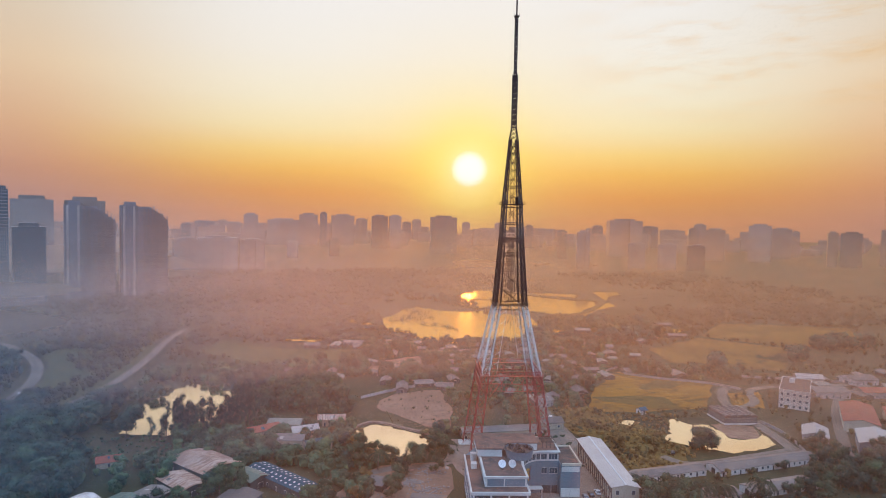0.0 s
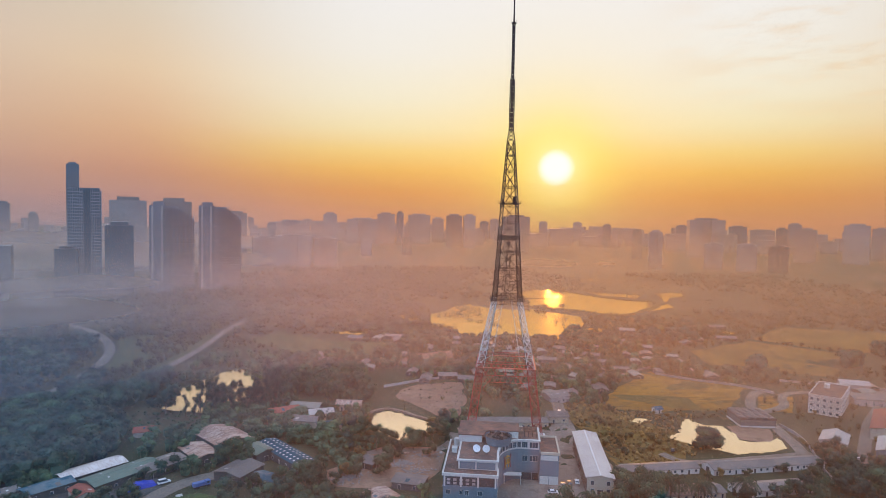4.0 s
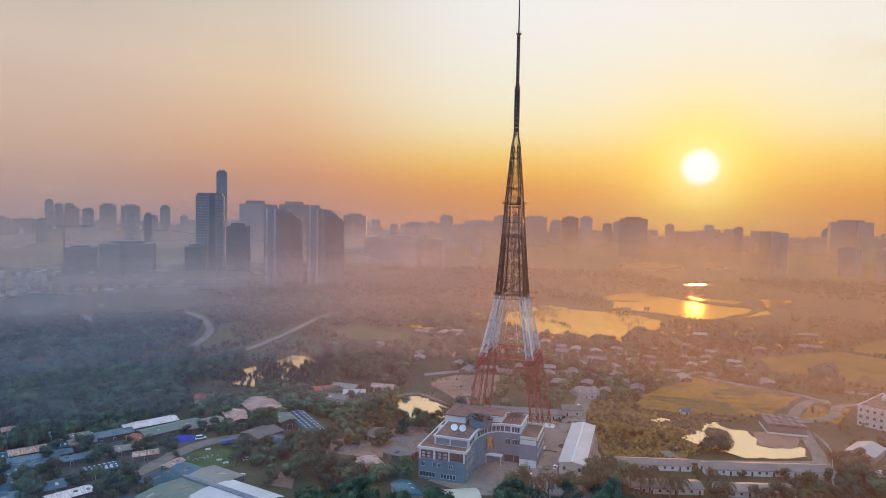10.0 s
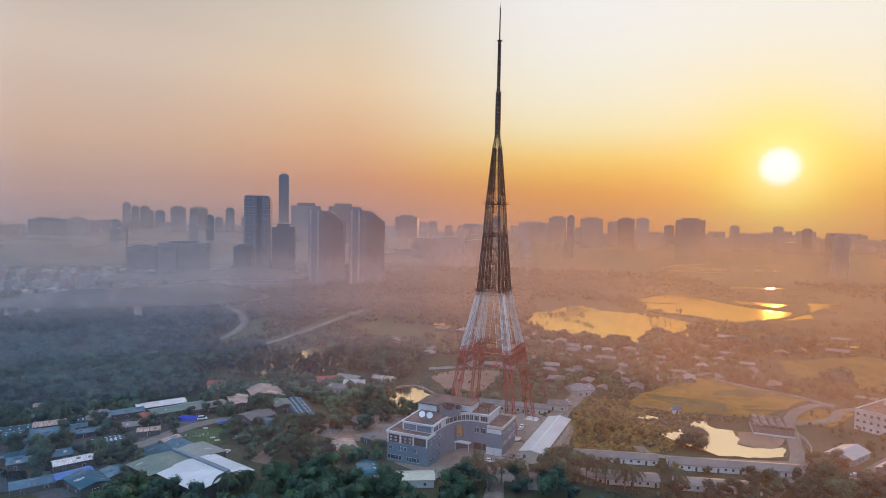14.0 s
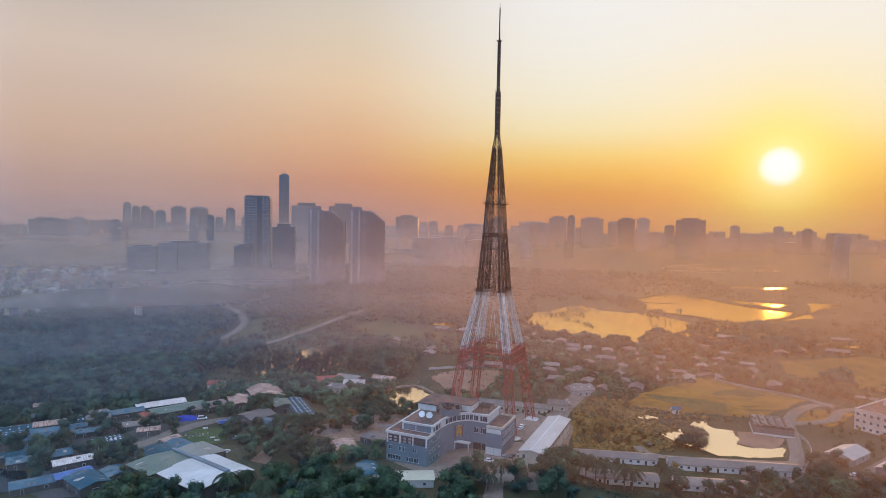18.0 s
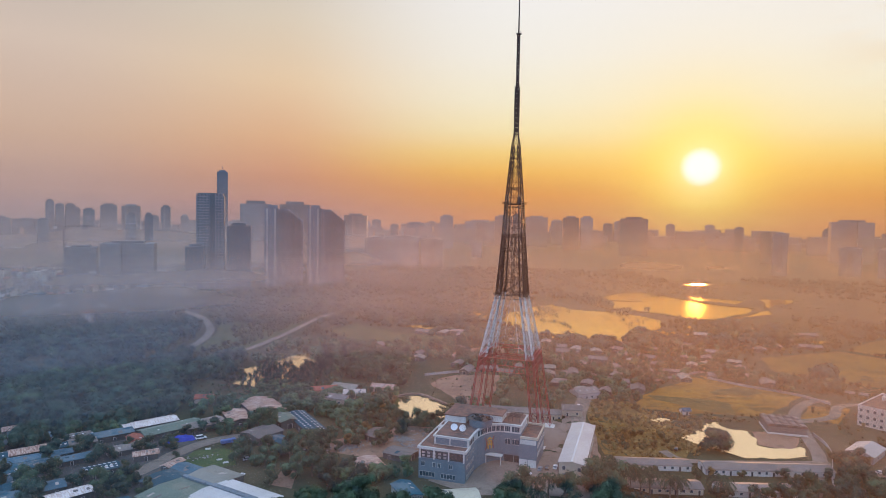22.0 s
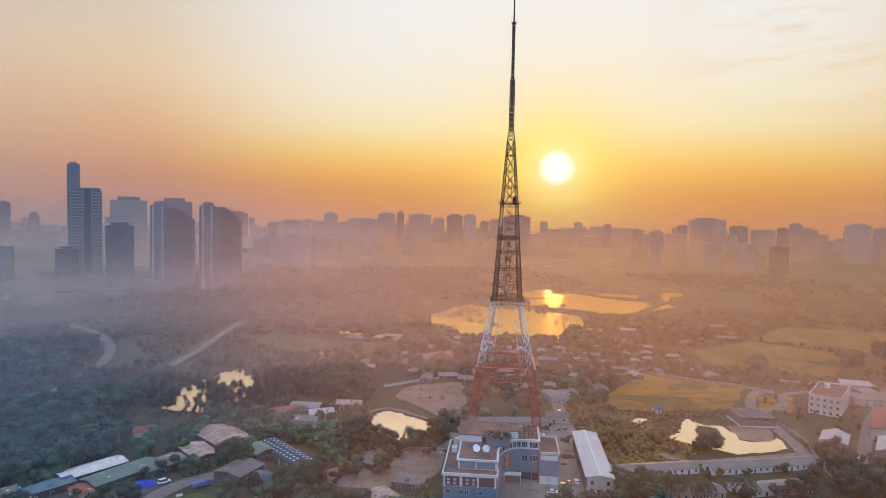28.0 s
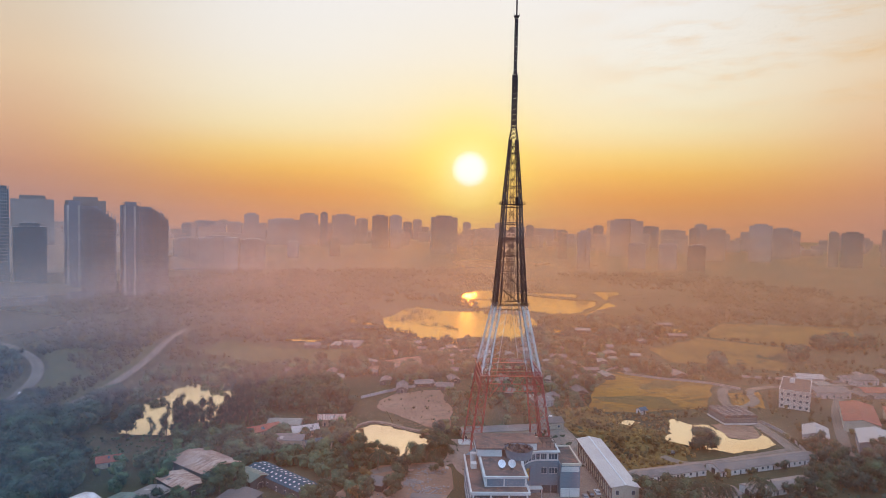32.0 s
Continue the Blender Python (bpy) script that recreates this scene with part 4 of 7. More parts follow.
def window(parent, x, y, z, wide, high, turn, panes=2, frame_mat=None):
    """A framed window set 12 cm into relief on a wall; the wall faces local -y."""
    m = pose(x, y, z, 0, 0, turn)
    bm = bmesh.new()
    t = 0.09
    for a in ((-wide / 2, -0.1, 0, wide / 2, 0.05, t), (-wide / 2, -0.1, high - t, wide / 2, 0.05, high), (-wide / 2, -0.1, t, -wide / 2 + t, 0.05, high - t), (wide / 2 - t, -0.1, t, wide / 2, 0.05, high - t)):
        box(bm, *a, m)
    for k in range(1, panes):
        xx = -wide / 2 + wide * k / panes
        box(bm, xx - t / 2, -0.08, t, xx + t / 2, 0.05, high - t, m)
    fr = part("window", bm, frame_mat or WHITE_WALL, parent)
    for k in range(panes):
        bm = bmesh.new()
        w1 = wide / panes
        x0 = -wide / 2 + w1 * k
        box(bm, x0 + t * 0.6, -0.035, t, x0 + w1 - t * 0.6, 0.02, high - t, m)
        part("pane", bm, GLASS, fr)


def station():
    st = thing("station_building", 80.4, 201.5, 0, SITE, "blue-grey broadcasting building with a curved court and terracotta roof decks", "building")
    # main storeys: left wing, curved court, right wing
    arc = [(20.6 + 0.2 + 9.5 * (1 - math.cos(a)), 15.5 + 15.0 * math.sin(a)) for a in [math.pi / 2 * i / 8 for i in range(9)]]
    left = [(0, 0), (20.6, 0), (20.6, 15.5), *arc[1:], (30.3, 47), (6, 47), (0, 36)]
    part("wall", prismed(left, 0.0, 13.4), BLUE_WALL, st, "blue-grey rendered wall")
    part("wall", prismed([(30.35, 30.5), (38, 30.5), (38, 47), (30.35, 47)], 0, 13.4), BLUE_WALL, st)
    part("wall", prismed([(38.02, 27.0), (46, 27.0), (46, 47), (38.02, 47)], 0.0, 13.0), BLUE_WALL, st)
    # white ground floor fronts of the right wing
    bm = bmesh.new()
    box(bm, 38.2, 26.72, 0, 41.9, 27.0, 3.6)
    box(bm, 42.1, 26.72, 0, 45.9, 27.0, 3.6)
    part("plinth", bm, WHITE_WALL, st, "white ground floor facing")
    part("plinth", boxed(38.4, 26.8, 10.4, 45.6, 27.0, 12.4), WHITE_WALL, st)
    # cornice of the left wing terrace
    bm = bmesh.new()
    for a in ((-0.5, -0.5, 12.9, 21.1, 0.1, 14.0), (-0.5, 0.1, 12.9, 0.1, 36, 14.0), (20.5, 0.1, 12.9, 21.1, 7, 14.0)):
        box(bm, *a)
    part("parapet", bm, WHITE_WALL, st, "white parapet band")
    part("deck", boxed(0.1, 0.1, 13.4, 20.5, 36, 13.55), TERRACE, st, "brown roof deck")
    # set-back upper storey with the dishes on its roof
    up = [(5.2, 5.2), (20.6, 5.2), (20.6, 15.5), *arc[1:], (30.3, 33.2), (5.2, 33.2)]
    part("upper_storey", prismed(up, 13.4, 16.9), WHITE_WALL, st, "white set-back top storey")
    grow = [(4.7, 4.7), (21.1, 4.7), (21.1, 15.5)] + [(x + 0.45, y - 0.35) for x, y in arc[1:]] + [(38.4, 30.0), (38.4, 47.3), (4.7, 47.3)]
    part("roof_slab", prismed(grow, 16.9, 17.5), WHITE_WALL, st, "white roof slab with a thick edge")
    inner = [(5.5, 5.6), (20.2, 5.6), (20.2, 15.8)] + [(x - 0.4, y + 0.5) for x, y in arc[1:]] + [(37.6, 31.4), (37.6, 46.6), (5.5, 46.6)]
    part("deck", prismed(inner, 17.5, 17.62), TERRACE, st, "brown roof deck")
    part("upper_storey", prismed([(30.32, 30.6), (37.8, 30.6), (37.8, 46.8), (30.32, 46.8)], 13.4, 16.9), WHITE_WALL, st)
    part("upper_storey", prismed([(6.2, 33.25), (30.2, 33.25), (30.2, 46.8), (6.2, 46.8)], 13.4, 16.9), WHITE_WALL, st)
    # lower right terrace
    bm = bmesh.new()
    for a in ((38.45, 26.6, 12.8, 46.4, 27.2, 13.9), (45.8, 27.2, 12.8, 46.4, 47.4, 13.9), (38.45, 46.8, 12.8, 45.8, 47.4, 13.9)):
        box(bm, *a)
    part("parapet", bm, CREAM, st, "pale parapet band")
    part("deck", boxed(38.5, 27.2, 13.0, 45.8, 46.8, 13.14), TERRACE, st, "brown roof deck")
    # penthouse and the round drum
    part("penthouse", boxed(4.0, 24.0, 17.6, 13.8, 41.0, 20.6), WHITE_WALL, st, "white roof penthouse")
    part("penthouse", boxed(13.85, 31.0, 17.6, 29.0, 41.0, 20.6), WHITE_WALL, st)
    bm = bmesh.new()
    prism(bm, [(3.6, 23.4), (14.2, 23.4), (15.4, 28.6), (18.5, 30.4), (29.4, 30.4), (29.4, 41.4), (3.6, 41.4)], 20.6, 21.0)
    part("penthouse_roof", bm, TERRACE, st, "reddish flat penthouse roof")
    bm = bmesh.new()
    tube(bm, 20.6, 24.6, 17.6, 20.9, 5.0, 5.7, 28, False)
    tube(bm, 20.6, 24.6, 17.6, 20.9, 4.7, 5.4, 28, False)
    bmesh.ops.recalc_face_normals(bm, faces=bm.faces[:])
    part("drum", bm, BLUE_WALL, st, "blue-grey round roof drum")
    bm = bmesh.new()
    tube(bm, 20.6, 24.6, 20.3, 20.6, 5.2, 5.3, 28)
    part("drum_floor", bm, DARK, st)
    bm = bmesh.new()
    r = random.Random(6)
    for k in range(18):
        bm = bmesh.new()
        a, q = r.uniform(0, 6.28), 4.4 * r.random() ** 0.5
        b = r.uniform(0.3, 0.8)
        box(bm, -b, -b, 0, b, b, b, pose(20.6 + q * math.cos(a), 24.6 + q * math.sin(a), 20.55, r.uniform(-30, 30), r.uniform(-30, 30), r.uniform(0, 90)))
        part("roof_litter", bm, RUBBER, st)
    # roof garden and tank
    for q in range(4):
        part("pergola_post", boxed(31.6 + q * 1.7, 33.5, 17.62, 31.75 + q * 1.7, 33.65, 19.95), GREY_STEEL, st)
        part("pergola_post", boxed(31.6 + q * 1.7, 40.8, 17.62, 31.75 + q * 1.7, 40.95, 19.95), GREY_STEEL, st)
    for q in range(9):
        part("pergola_slat", boxed(31.2, 33.5 + q * 0.9, 19.95, 37.2, 33.65 + q * 0.9, 20.1), GREY_STEEL, st)
    bm = bmesh.new()
    tube(bm, 3.0, 30.5, 13.6, 16.6, 1.3, 1.3, 14)
    part("water_tank", bm, WHITE_WALL, st, "white roof water tank")
    bm = bmesh.new()
    box(bm, 1.4, 21.5, 13.6, 3.6, 24.2, 15.6)
    part("roof_hut", bm, WHITE_WALL, st)
    # windows of the left wing
    for zz, items in ((1.2, [(4.0, 6.8, 5), (13.2, 6.4, 5)]), (5.6, [(2.0, 1.7, 2), (7.0, 1.5, 2), (9.2, 1.5, 2), (14.2, 1.8, 2)])):
        for xx, ww, pn in items:
            window(st, xx, 0, zz, ww, 2.1 if zz < 3 else 1.9, 0, pn)
    # loggia of the third storey: dark slab for the recess's shade, with posts
    part("loggia", boxed(0.8, -0.06, 9.2, 19.8, 0.1, 12.5), DARK, st, "dark slab standing in for the loggia's shade")
    for xx in (0.6, 6.9, 13.4, 20.0):
        part("pillar", boxed(xx - 0.3, -0.32, 8.8, xx + 0.3, 0.0, 12.9), WHITE_WALL, st)
    part("sill_band", boxed(-0.2, -0.25, 8.5, 20.8, 0.0, 9.2), BLUE_WALL, st)
    for q in range(5):
        bm = bmesh.new()
        x0 = 1.5 + q * 2.4
        box(bm, x0, -0.2, 9.6, x0 + 1.3, -0.1, 10.5)
        box(bm, x0, -0.2, 11.0, x0 + 1.3, -0.1, 11.9)
        part("loggia_panel", bm, GREY_WALL, st)
    # side of the left wing
    for dv in (3, 6.2, 9.4, 12.6):
        for zz in (1.3, 5.4, 9.4):
            window(st, 20.6, dv, zz, 1.6, 1.8, 90, 2)
    for dv in (6.8, 9.6, 12.4):
        window(st, 20.6, dv, 14.0, 2.2, 2.3, 90, 2)
    for q in range(10):
        for zz in (1.3, 5.4, 9.4):
            window(st, 0, 3 + q * 3.3, zz, 1.6, 1.8, -90, 2)
    for q in range(9):
        window(st, 46, 29 + q * 2.0, 8.8, 1.5, 1.8, 90, 2)
        window(st, 46, 29 + q * 2.0, 4.8, 1.5, 1.8, 90, 2)
    # dark blue panels of the set-back storey
    bm = bmesh.new()
    box(bm, 6.0, 5.05, 13.9, 12.0, 5.2, 16.5)
    box(bm, 12.5, 5.05, 13.9, 19.8, 5.2, 16.5)
    part("facade_panel", bm, BLUE_WALL, st, "pale blue facade panel")
    # curved ribbon of windows round the court
    for k in range(1, 8):
        (x0, y0), (x1, y1) = arc[k], arc[k + 1]
        a = math.degrees(math.atan2(y1 - y0, x1 - x0))
        window(st, (x0 + x1) / 2, (y0 + y1) / 2, 14.0, math.dist(arc[k], arc[k + 1]) - 0.25, 2.5, a, 2)
        if k < 8:
            m = pose((x0 + x1) / 2, (y0 + y1) / 2, 0, 0, 0, a)
            bm = bmesh.new()
            box(bm, -1.4, -0.1, 4.2, 1.4, 0, 12.4, m)
            part("facade_panel", bm, BLUE_WALL, st)
    for xx, ww in ((31.8, 2.4), (35.6, 3.6)):
        window(st, xx, 30.6, 14.0, ww, 2.5, 0, 3)
    window(st, 35.8, 30.5, 8.2, 3.4, 2.6, 0, 3)
    window(st, 32.0, 30.5, 8.2, 2.4, 2.6, 0, 2)
    # entrance canopy and dark doorway
    part("canopy", boxed(23.0, 24.4, 4.0, 30.6, 27.6, 4.4), WHITE_WALL, st, "white entrance canopy")
    for xx in (23.4, 30.2):
        part("canopy_post", boxed(xx - 0.18, 24.6, 0, xx + 0.18, 24.96, 4.0), WHITE_WALL, st)
    part("doorway", boxed(30.6, 30.3, 0.3, 34.8, 30.5, 3.4), DARK, st, "dark glazed doorway")
    part("doorway", boxed(35.2, 30.3, 0.3, 37.6, 30.5, 3.4), DARK, st)
    # the sign on the curved wall: plain strokes in yellow between two red bows
    (x0, y0), (x1, y1) = arc[4], arc[5]
    m = pose((x0 + x1) / 2 + 0.12, (y0 + y1) / 2 - 0.2, 6.2, 0, 0, math.degrees(math.atan2(y1 - y0, x1 - x0)))
    bm = bmesh.new()
    for a in ((-1.5, -0.3, 4.6, 1.5, -0.1, 5.0), (-1.2, -0.3, 3.7, 1.2, -0.1, 4.05), (-1.5, -0.3, 1.9, 1.5, -0.1, 2.4), (-1.25, -0.3, 2.4, -0.85, -0.1, 3.7), (0.85, -0.3, 2.4, 1.25, -0.1, 3.7), (-1.2, -0.3, 0.2, -0.7, -0.1, 1.9), (0.7, -0.3, 0.2, 1.2, -0.1, 1.9), (-0.25, -0.3, 2.4, 0.25, -0.1, 3.7), (-0.6, -0.3, 5.0, 0.6, -0.1, 5.5)):
        box(bm, *a, m)
    sign = part("sign", bm, YELLOW, st, "yellow emblem of plain strokes")
    for s in (-1, 1):
        bm = bmesh.new()
        for q in range(6):
            f = abs(q - 2.5) / 2.5
            xx = s * (1.75 + 0.55 * f * f)
            box(bm, xx - 0.22, -0.3, q * 0.95, xx + 0.22, -0.1, q * 0.95 + 0.93, m)
        part("sign_bow", bm, SIGN_RED, sign, "red side bow of the emblem")

    return st


station()


def dish(x, y, z, turn):
    d = thing("satellite_dish", x, y, z, turn, "white round satellite dish on a roof deck", "satellite dish", "dishes on the roof")
    m = pose(0, 0, 2.0, 62, 0, 0)
    bm = bmesh.new()
    rows = []
    for k in range(7):
        r = 1.5 * k / 6
        rows.append([bm.verts.new(m @ Vector((r * math.cos(2 * math.pi * i / 20), r * math.sin(2 * math.pi * i / 20), 0.16 * r * r))) for i in range(20 if k else 1)])
    for i in range(20):
        bm.faces.new((rows[0][0], rows[1][i], rows[1][(i + 1) % 20]))
    for a, b in zip(rows[1:], rows[2:]):
        for i in range(20):
            bm.faces.new((a[i], b[i], b[(i + 1) % 20], a[(i + 1) % 20]))
    bmesh.ops.solidify(bm, geom=bm.faces[:], thickness=0.06)
    part("reflector", bm, DISH, d)
    bm = bmesh.new()
    for i in range(3):
        a = 2 * math.pi * i / 3
        beam(bm, m @ Vector((1.6 * math.cos(a), 1.6 * math.sin(a), 0.42)), m @ Vector((0, 0, 1.7)), 0.018)
    beam(bm, m @ Vector((0, 0, 1.6)), m @ Vector((0, 0, 1.9)), 0.12)
    part("feed_horn", bm, DISH, d)
    bm = bmesh.new()
    tube(bm, 0, 0, 0, 1.9, 0.16, 0.12, 8)
    box(bm, -0.7, -0.7, 0, 0.7, 0.7, 0.12)
    part("mount", bm, GREY_STEEL, d)
    return d


first = dish(95.3, 209.2, 17.62, SITE + 10)
copy_thing(first, pose(99.0, 208.2, 17.62, 0, 0, SITE + 10))

# ---- sheds, halls, rows and houses ----


def gable(bm, L, W, eave, ridge, over=0.5, thick=0.14):
    """Two roof slopes with overhang, ridge along x."""
    a = Vector((0, -W / 2 - over, eave - over * (ridge - eave) / (W / 2)))
    for s in (-1, 1):
        y = s * (W / 2 + over)
        z = eave - over * (ridge - eave) / (W / 2)
        q = [(-L / 2 - over, y, z), (L / 2 + over, y, z), (L / 2 + over, 0, ridge), (-L / 2 - over, 0, ridge)]
        lo = [bm.verts.new(p) for p in q]
        hi = [bm.verts.new((x, yy, zz + thick)) for x, yy, zz in q]
        fs = [lo[::-1], hi] + [(lo[i], lo[(i + 1) % 4], hi[(i + 1) % 4], hi[i]) for i in range(4)]
        for f in fs:
            bm.faces.new(f)
    bmesh.ops.recalc_face_normals(bm, faces=bm.faces[:])


def walls(bm, L, W, eave, ridge):
    prism_pts = [(-W / 2, 0), (W / 2, 0), (W / 2, eave), (0, ridge), (-W / 2, eave)]
    a = [bm.verts.new((-L / 2, y, z)) for y, z in prism_pts]
    b = [bm.verts.new((L / 2, y, z)) for y, z in prism_pts]
    bm.faces.new(a)
    bm.faces.new(b[::-1])
    for i in range(5):
        bm.faces.new((a[i], b[i], b[(i + 1) % 5], a[(i + 1) % 5]))
    bmesh.ops.recalc_face_normals(bm, faces=bm.faces[:])


OPENING = {}


def opening(name, w1, h1, mat):
    """A shared mesh: a dark leaf in a thin pale surround, facing -y."""
    key = (name, w1, h1, mat.name)
    if key not in OPENING:
        bm = bmesh.new()
        t = 0.1
        for a in ((-w1 / 2, -0.07, -0.02, -w1 / 2 + t, 0.02, h1), (w1 / 2 - t, -0.07, -0.02, w1 / 2, 0.02, h1), (-w1 / 2 + t, -0.07, h1 - t, w1 / 2 - t, 0.02, h1)):
            box(bm, *a)
        box(bm, -w1 / 2 + t, -0.03, 0, w1 / 2 - t, 0.02, h1 - t, None, 1)
        me = bpy.data.meshes.new(name)
        bm.to_mesh(me)
        bm.free()
        me.materials.append(WHITE_WALL)
        me.materials.append(mat)
        OPENING[key] = me
    return OPENING[key]


def shed(x, y, L, W, turn, eave, ridge, roof, wall, label, name="shed", category="shed", group="", every=4.5, skylights=0, ridge_cap=False, doors=True, patches=0):
    """A gabled building: walls, roof with ridge cap, doors and windows along its sides. x, y: its middle."""
    h = thing(name, x, y, 0, turn, label, category, group)
    bm = bmesh.new()
    walls(bm, L, W, eave, ridge)
    part("wall", bm, wall, h)
    bm = bmesh.new()
    gable(bm, L, W, eave, ridge)
    r = part("roof", bm, roof, h)
    if ridge_cap:
        bm = bmesh.new()
        box(bm, -L / 2 - 0.5, -0.35, ridge + 0.06, L / 2 + 0.5, 0.35, ridge + 0.24)
        part("ridge_cap", bm, PALE_ROOF if roof is not PALE_ROOF else WHITE_ROOF, r)
    slope = math.degrees(math.atan2(ridge - eave, W / 2))
    for q in range(skylights):
        xx = -L / 2 + L * (q + 0.5) / skylights
        for s in (-1, 1):
            bm = bmesh.new()
            for f in ((0.3, 0.72) if skylights > 6 else (0.5,)):
                m = pose(xx, s * W / 2 * f, ridge - (ridge - eave) * f + 0.18, -s * slope, 0, 0)
                box(bm, -0.4, -0.45, 0, 0.4, 0.45, 0.06, m)
            part("skylight", bm, WHITE_ROOF, r)
    for q in range(patches):
        p = random.Random(int(x * 13 + y * 7) + q)
        s, xx, f = p.choice((-1, 1)), p.uniform(-0.42, 0.42) * L, p.uniform(0.25, 0.75)
        m = pose(xx, s * W / 2 * f, ridge - (ridge - eave) * f + 0.17, -s * slope, 0, 0)
        bm = bmesh.new()
        a, b = p.uniform(0.35, 0.9), p.uniform(0.06, 0.14) * W
        box(bm, -a, -b, 0, a, b, 0.05, m)
        part("roof_sheet", bm, p.choice((GREY_ROOF, GREY_ROOF, TEAL_ROOF, PALE_ROOF)), r)
    if doors:
        n = max(1, int(L / every))
        for q in range(n):
            xx = -L / 2 + L * (q + 0.5) / n
            for s, a in ((-1, 0), (1, 180)):
                door = (q + (s > 0)) % 3 == 0
                hh = min(2.1, eave - 0.4) if door else min(1.2, eave - 1.4)
                if hh > 0.4:
                    share("door" if door else "window", opening("door" if door else "window", 1.1 if door else 1.3, round(hh, 2), DARK if door else GLASS), h, pose(xx, s * W / 2, 0 if door else min(1.0, eave - hh - 0.2), 0, 0, a))
        for s, a in ((-1, -90), (1, 90)):
            share("door", opening("door", min(2.6, round(W * 0.3, 1)), round(min(2.5, eave - 0.3), 2), DARK), h, pose(s * L / 2, 0, 0, 0, 0, a))
    return h


def flat_house(x, y, L, W, turn, storeys, wall, label, deck=None, name="house", category="house", group="", pitch=3.3, gap=3.0):
    """A flat-roofed house with a parapet, windows on every storey and a stair head."""
    h = thing(name, x, y, 0, turn, label, category, group)
    H = storeys * pitch
    part("wall", boxed(-L / 2, -W / 2, 0, L / 2, W / 2, H), wall, h)
    bm = bmesh.new()
    t = 0.22
    for a in ((-L / 2 - 0.15, -W / 2 - 0.15, L / 2 + 0.15, -W / 2 + t), (-L / 2 - 0.15, W / 2 - t, L / 2 + 0.15, W / 2 + 0.15), (-L / 2 - 0.15, -W / 2 + t, -L / 2 + t, W / 2 - t), (L / 2 - t, -W / 2 + t, L / 2 + 0.15, W / 2 - t)):
        box(bm, a[0], a[1], H - 0.25, a[2], a[3], H + 0.8)
    part("parapet", bm, wall, h)
    part("roof", boxed(-L / 2 + t, -W / 2 + t, H, L / 2 - t, W / 2 - t, H + 0.12), deck or GREY_WALL, h)
    part("stair_head", boxed(L * 0.1, W * 0.05, H + 0.12, L * 0.1 + min(4, L * 0.3), W * 0.05 + min(3, W * 0.3), H + 2.5), wall, h)
    for s in range(storeys):
        for k in range(max(1, int(L / gap))):
            n = max(1, int(L / gap))
            xx = -L / 2 + L * (k + 0.5) / n
            for y1, a in ((-W / 2, 0), (W / 2, 180)):
                share("window", opening("window", 1.5, 1.5, GLASS), h, pose(xx, y1, s * pitch + 1.0, 0, 0, a))
        n = max(1, int(W / gap))
        for k in range(n):
            yy = -W / 2 + W * (k + 0.5) / n
            for x1, a in ((-L / 2, -90), (L / 2, 90)):
                share("window", opening("window", 1.5, 1.5, GLASS), h, pose(x1, yy, s * pitch + 1.0, 0, 0, a))
    return h


V_DIR = SITE + 90
hall = shed(153.2, 228.3, 54, 10.8, V_DIR, 7.4, 8.4, PALE_ROOF, CREAM, "long cream hall with a pale metal roof and a white ridge", "hall", "hall", every=3.0, ridge_cap=True)
for k in range(18):
    for s, a in ((-1, 0), (1, 180)):
        share("window", opening("window", 1.5, 1.7, GLASS), hall, pose(-25.5 + k * 3, s * 5.4, 4.6, 0, 0, a))
        if s == 1:
            part("pilaster", boxed(-27.1 + k * 3, s * 5.42, 0, -26.7 + k * 3, s * 5.42 + 0.25, 7.3), TERRACE, hall)
for zz in (1.2, 4.4):
    for yy in (-3.2, 3.2):
        share("window", opening("window", 1.5, 1.7, GLASS), hall, pose(-27, yy, zz, 0, 0, -90))
for s in (-1, 1):
    part("eave_trim", boxed(-27.5, s * 5.98 - 0.12, 6.95, 27.5, s * 5.98 + 0.12, 7.3), TERRACE, hall, "dark red eave trim")
shed(185.7, 229.3, 38, 8.4, -1, 2.7, 3.9, GREY_ROOF, WHITE_WALL, "long low barrack with a grey sheet roof and whitewashed walls", "barrack", "barrack", "barrack rows", every=3.2)
shed(238.8, 226.2, 58, 9.4, 0, 2.8, 4.2, GREY_ROOF, WHITE_WALL, "long low barrack with a grey sheet roof and whitewashed walls", "barrack", "barrack", "barrack rows", every=3.2)
shed(178.6, 203.8, 43, 9.4, 0, 2.7, 3.8, GREY_ROOF, CREAM, "low cream barrack with a grey roof behind palms", "barrack", "barrack", "barrack rows", every=3.2)
shed(224.5, 203.4, 35, 8.8, 0, 2.7, 3.9, GREY_ROOF, WHITE_WALL, "low whitewashed barrack half hidden by trees", "barrack", "barrack", "barrack rows", every=3.2)
shed(135.0, 297.5, 44, 8.5, SITE + 9, 3.6, 5.2, GREY_ROOF, CREAM, "long cream building with a grey roof behind the tower", "barrack", "barrack", every=3.0)
shed(162.5, 294.5, 11, 9, SITE + 9, 3.6, 5.4, GREY_ROOF, CREAM, "small cream annexe with a grey roof", "house", "house")
shed(178.9, 340.3, 16, 11, SITE + 40, 4.0, 6.5, GREY_ROOF, GREY_WALL, "grey-roofed shed beside the access road", every=4, skylights=3)


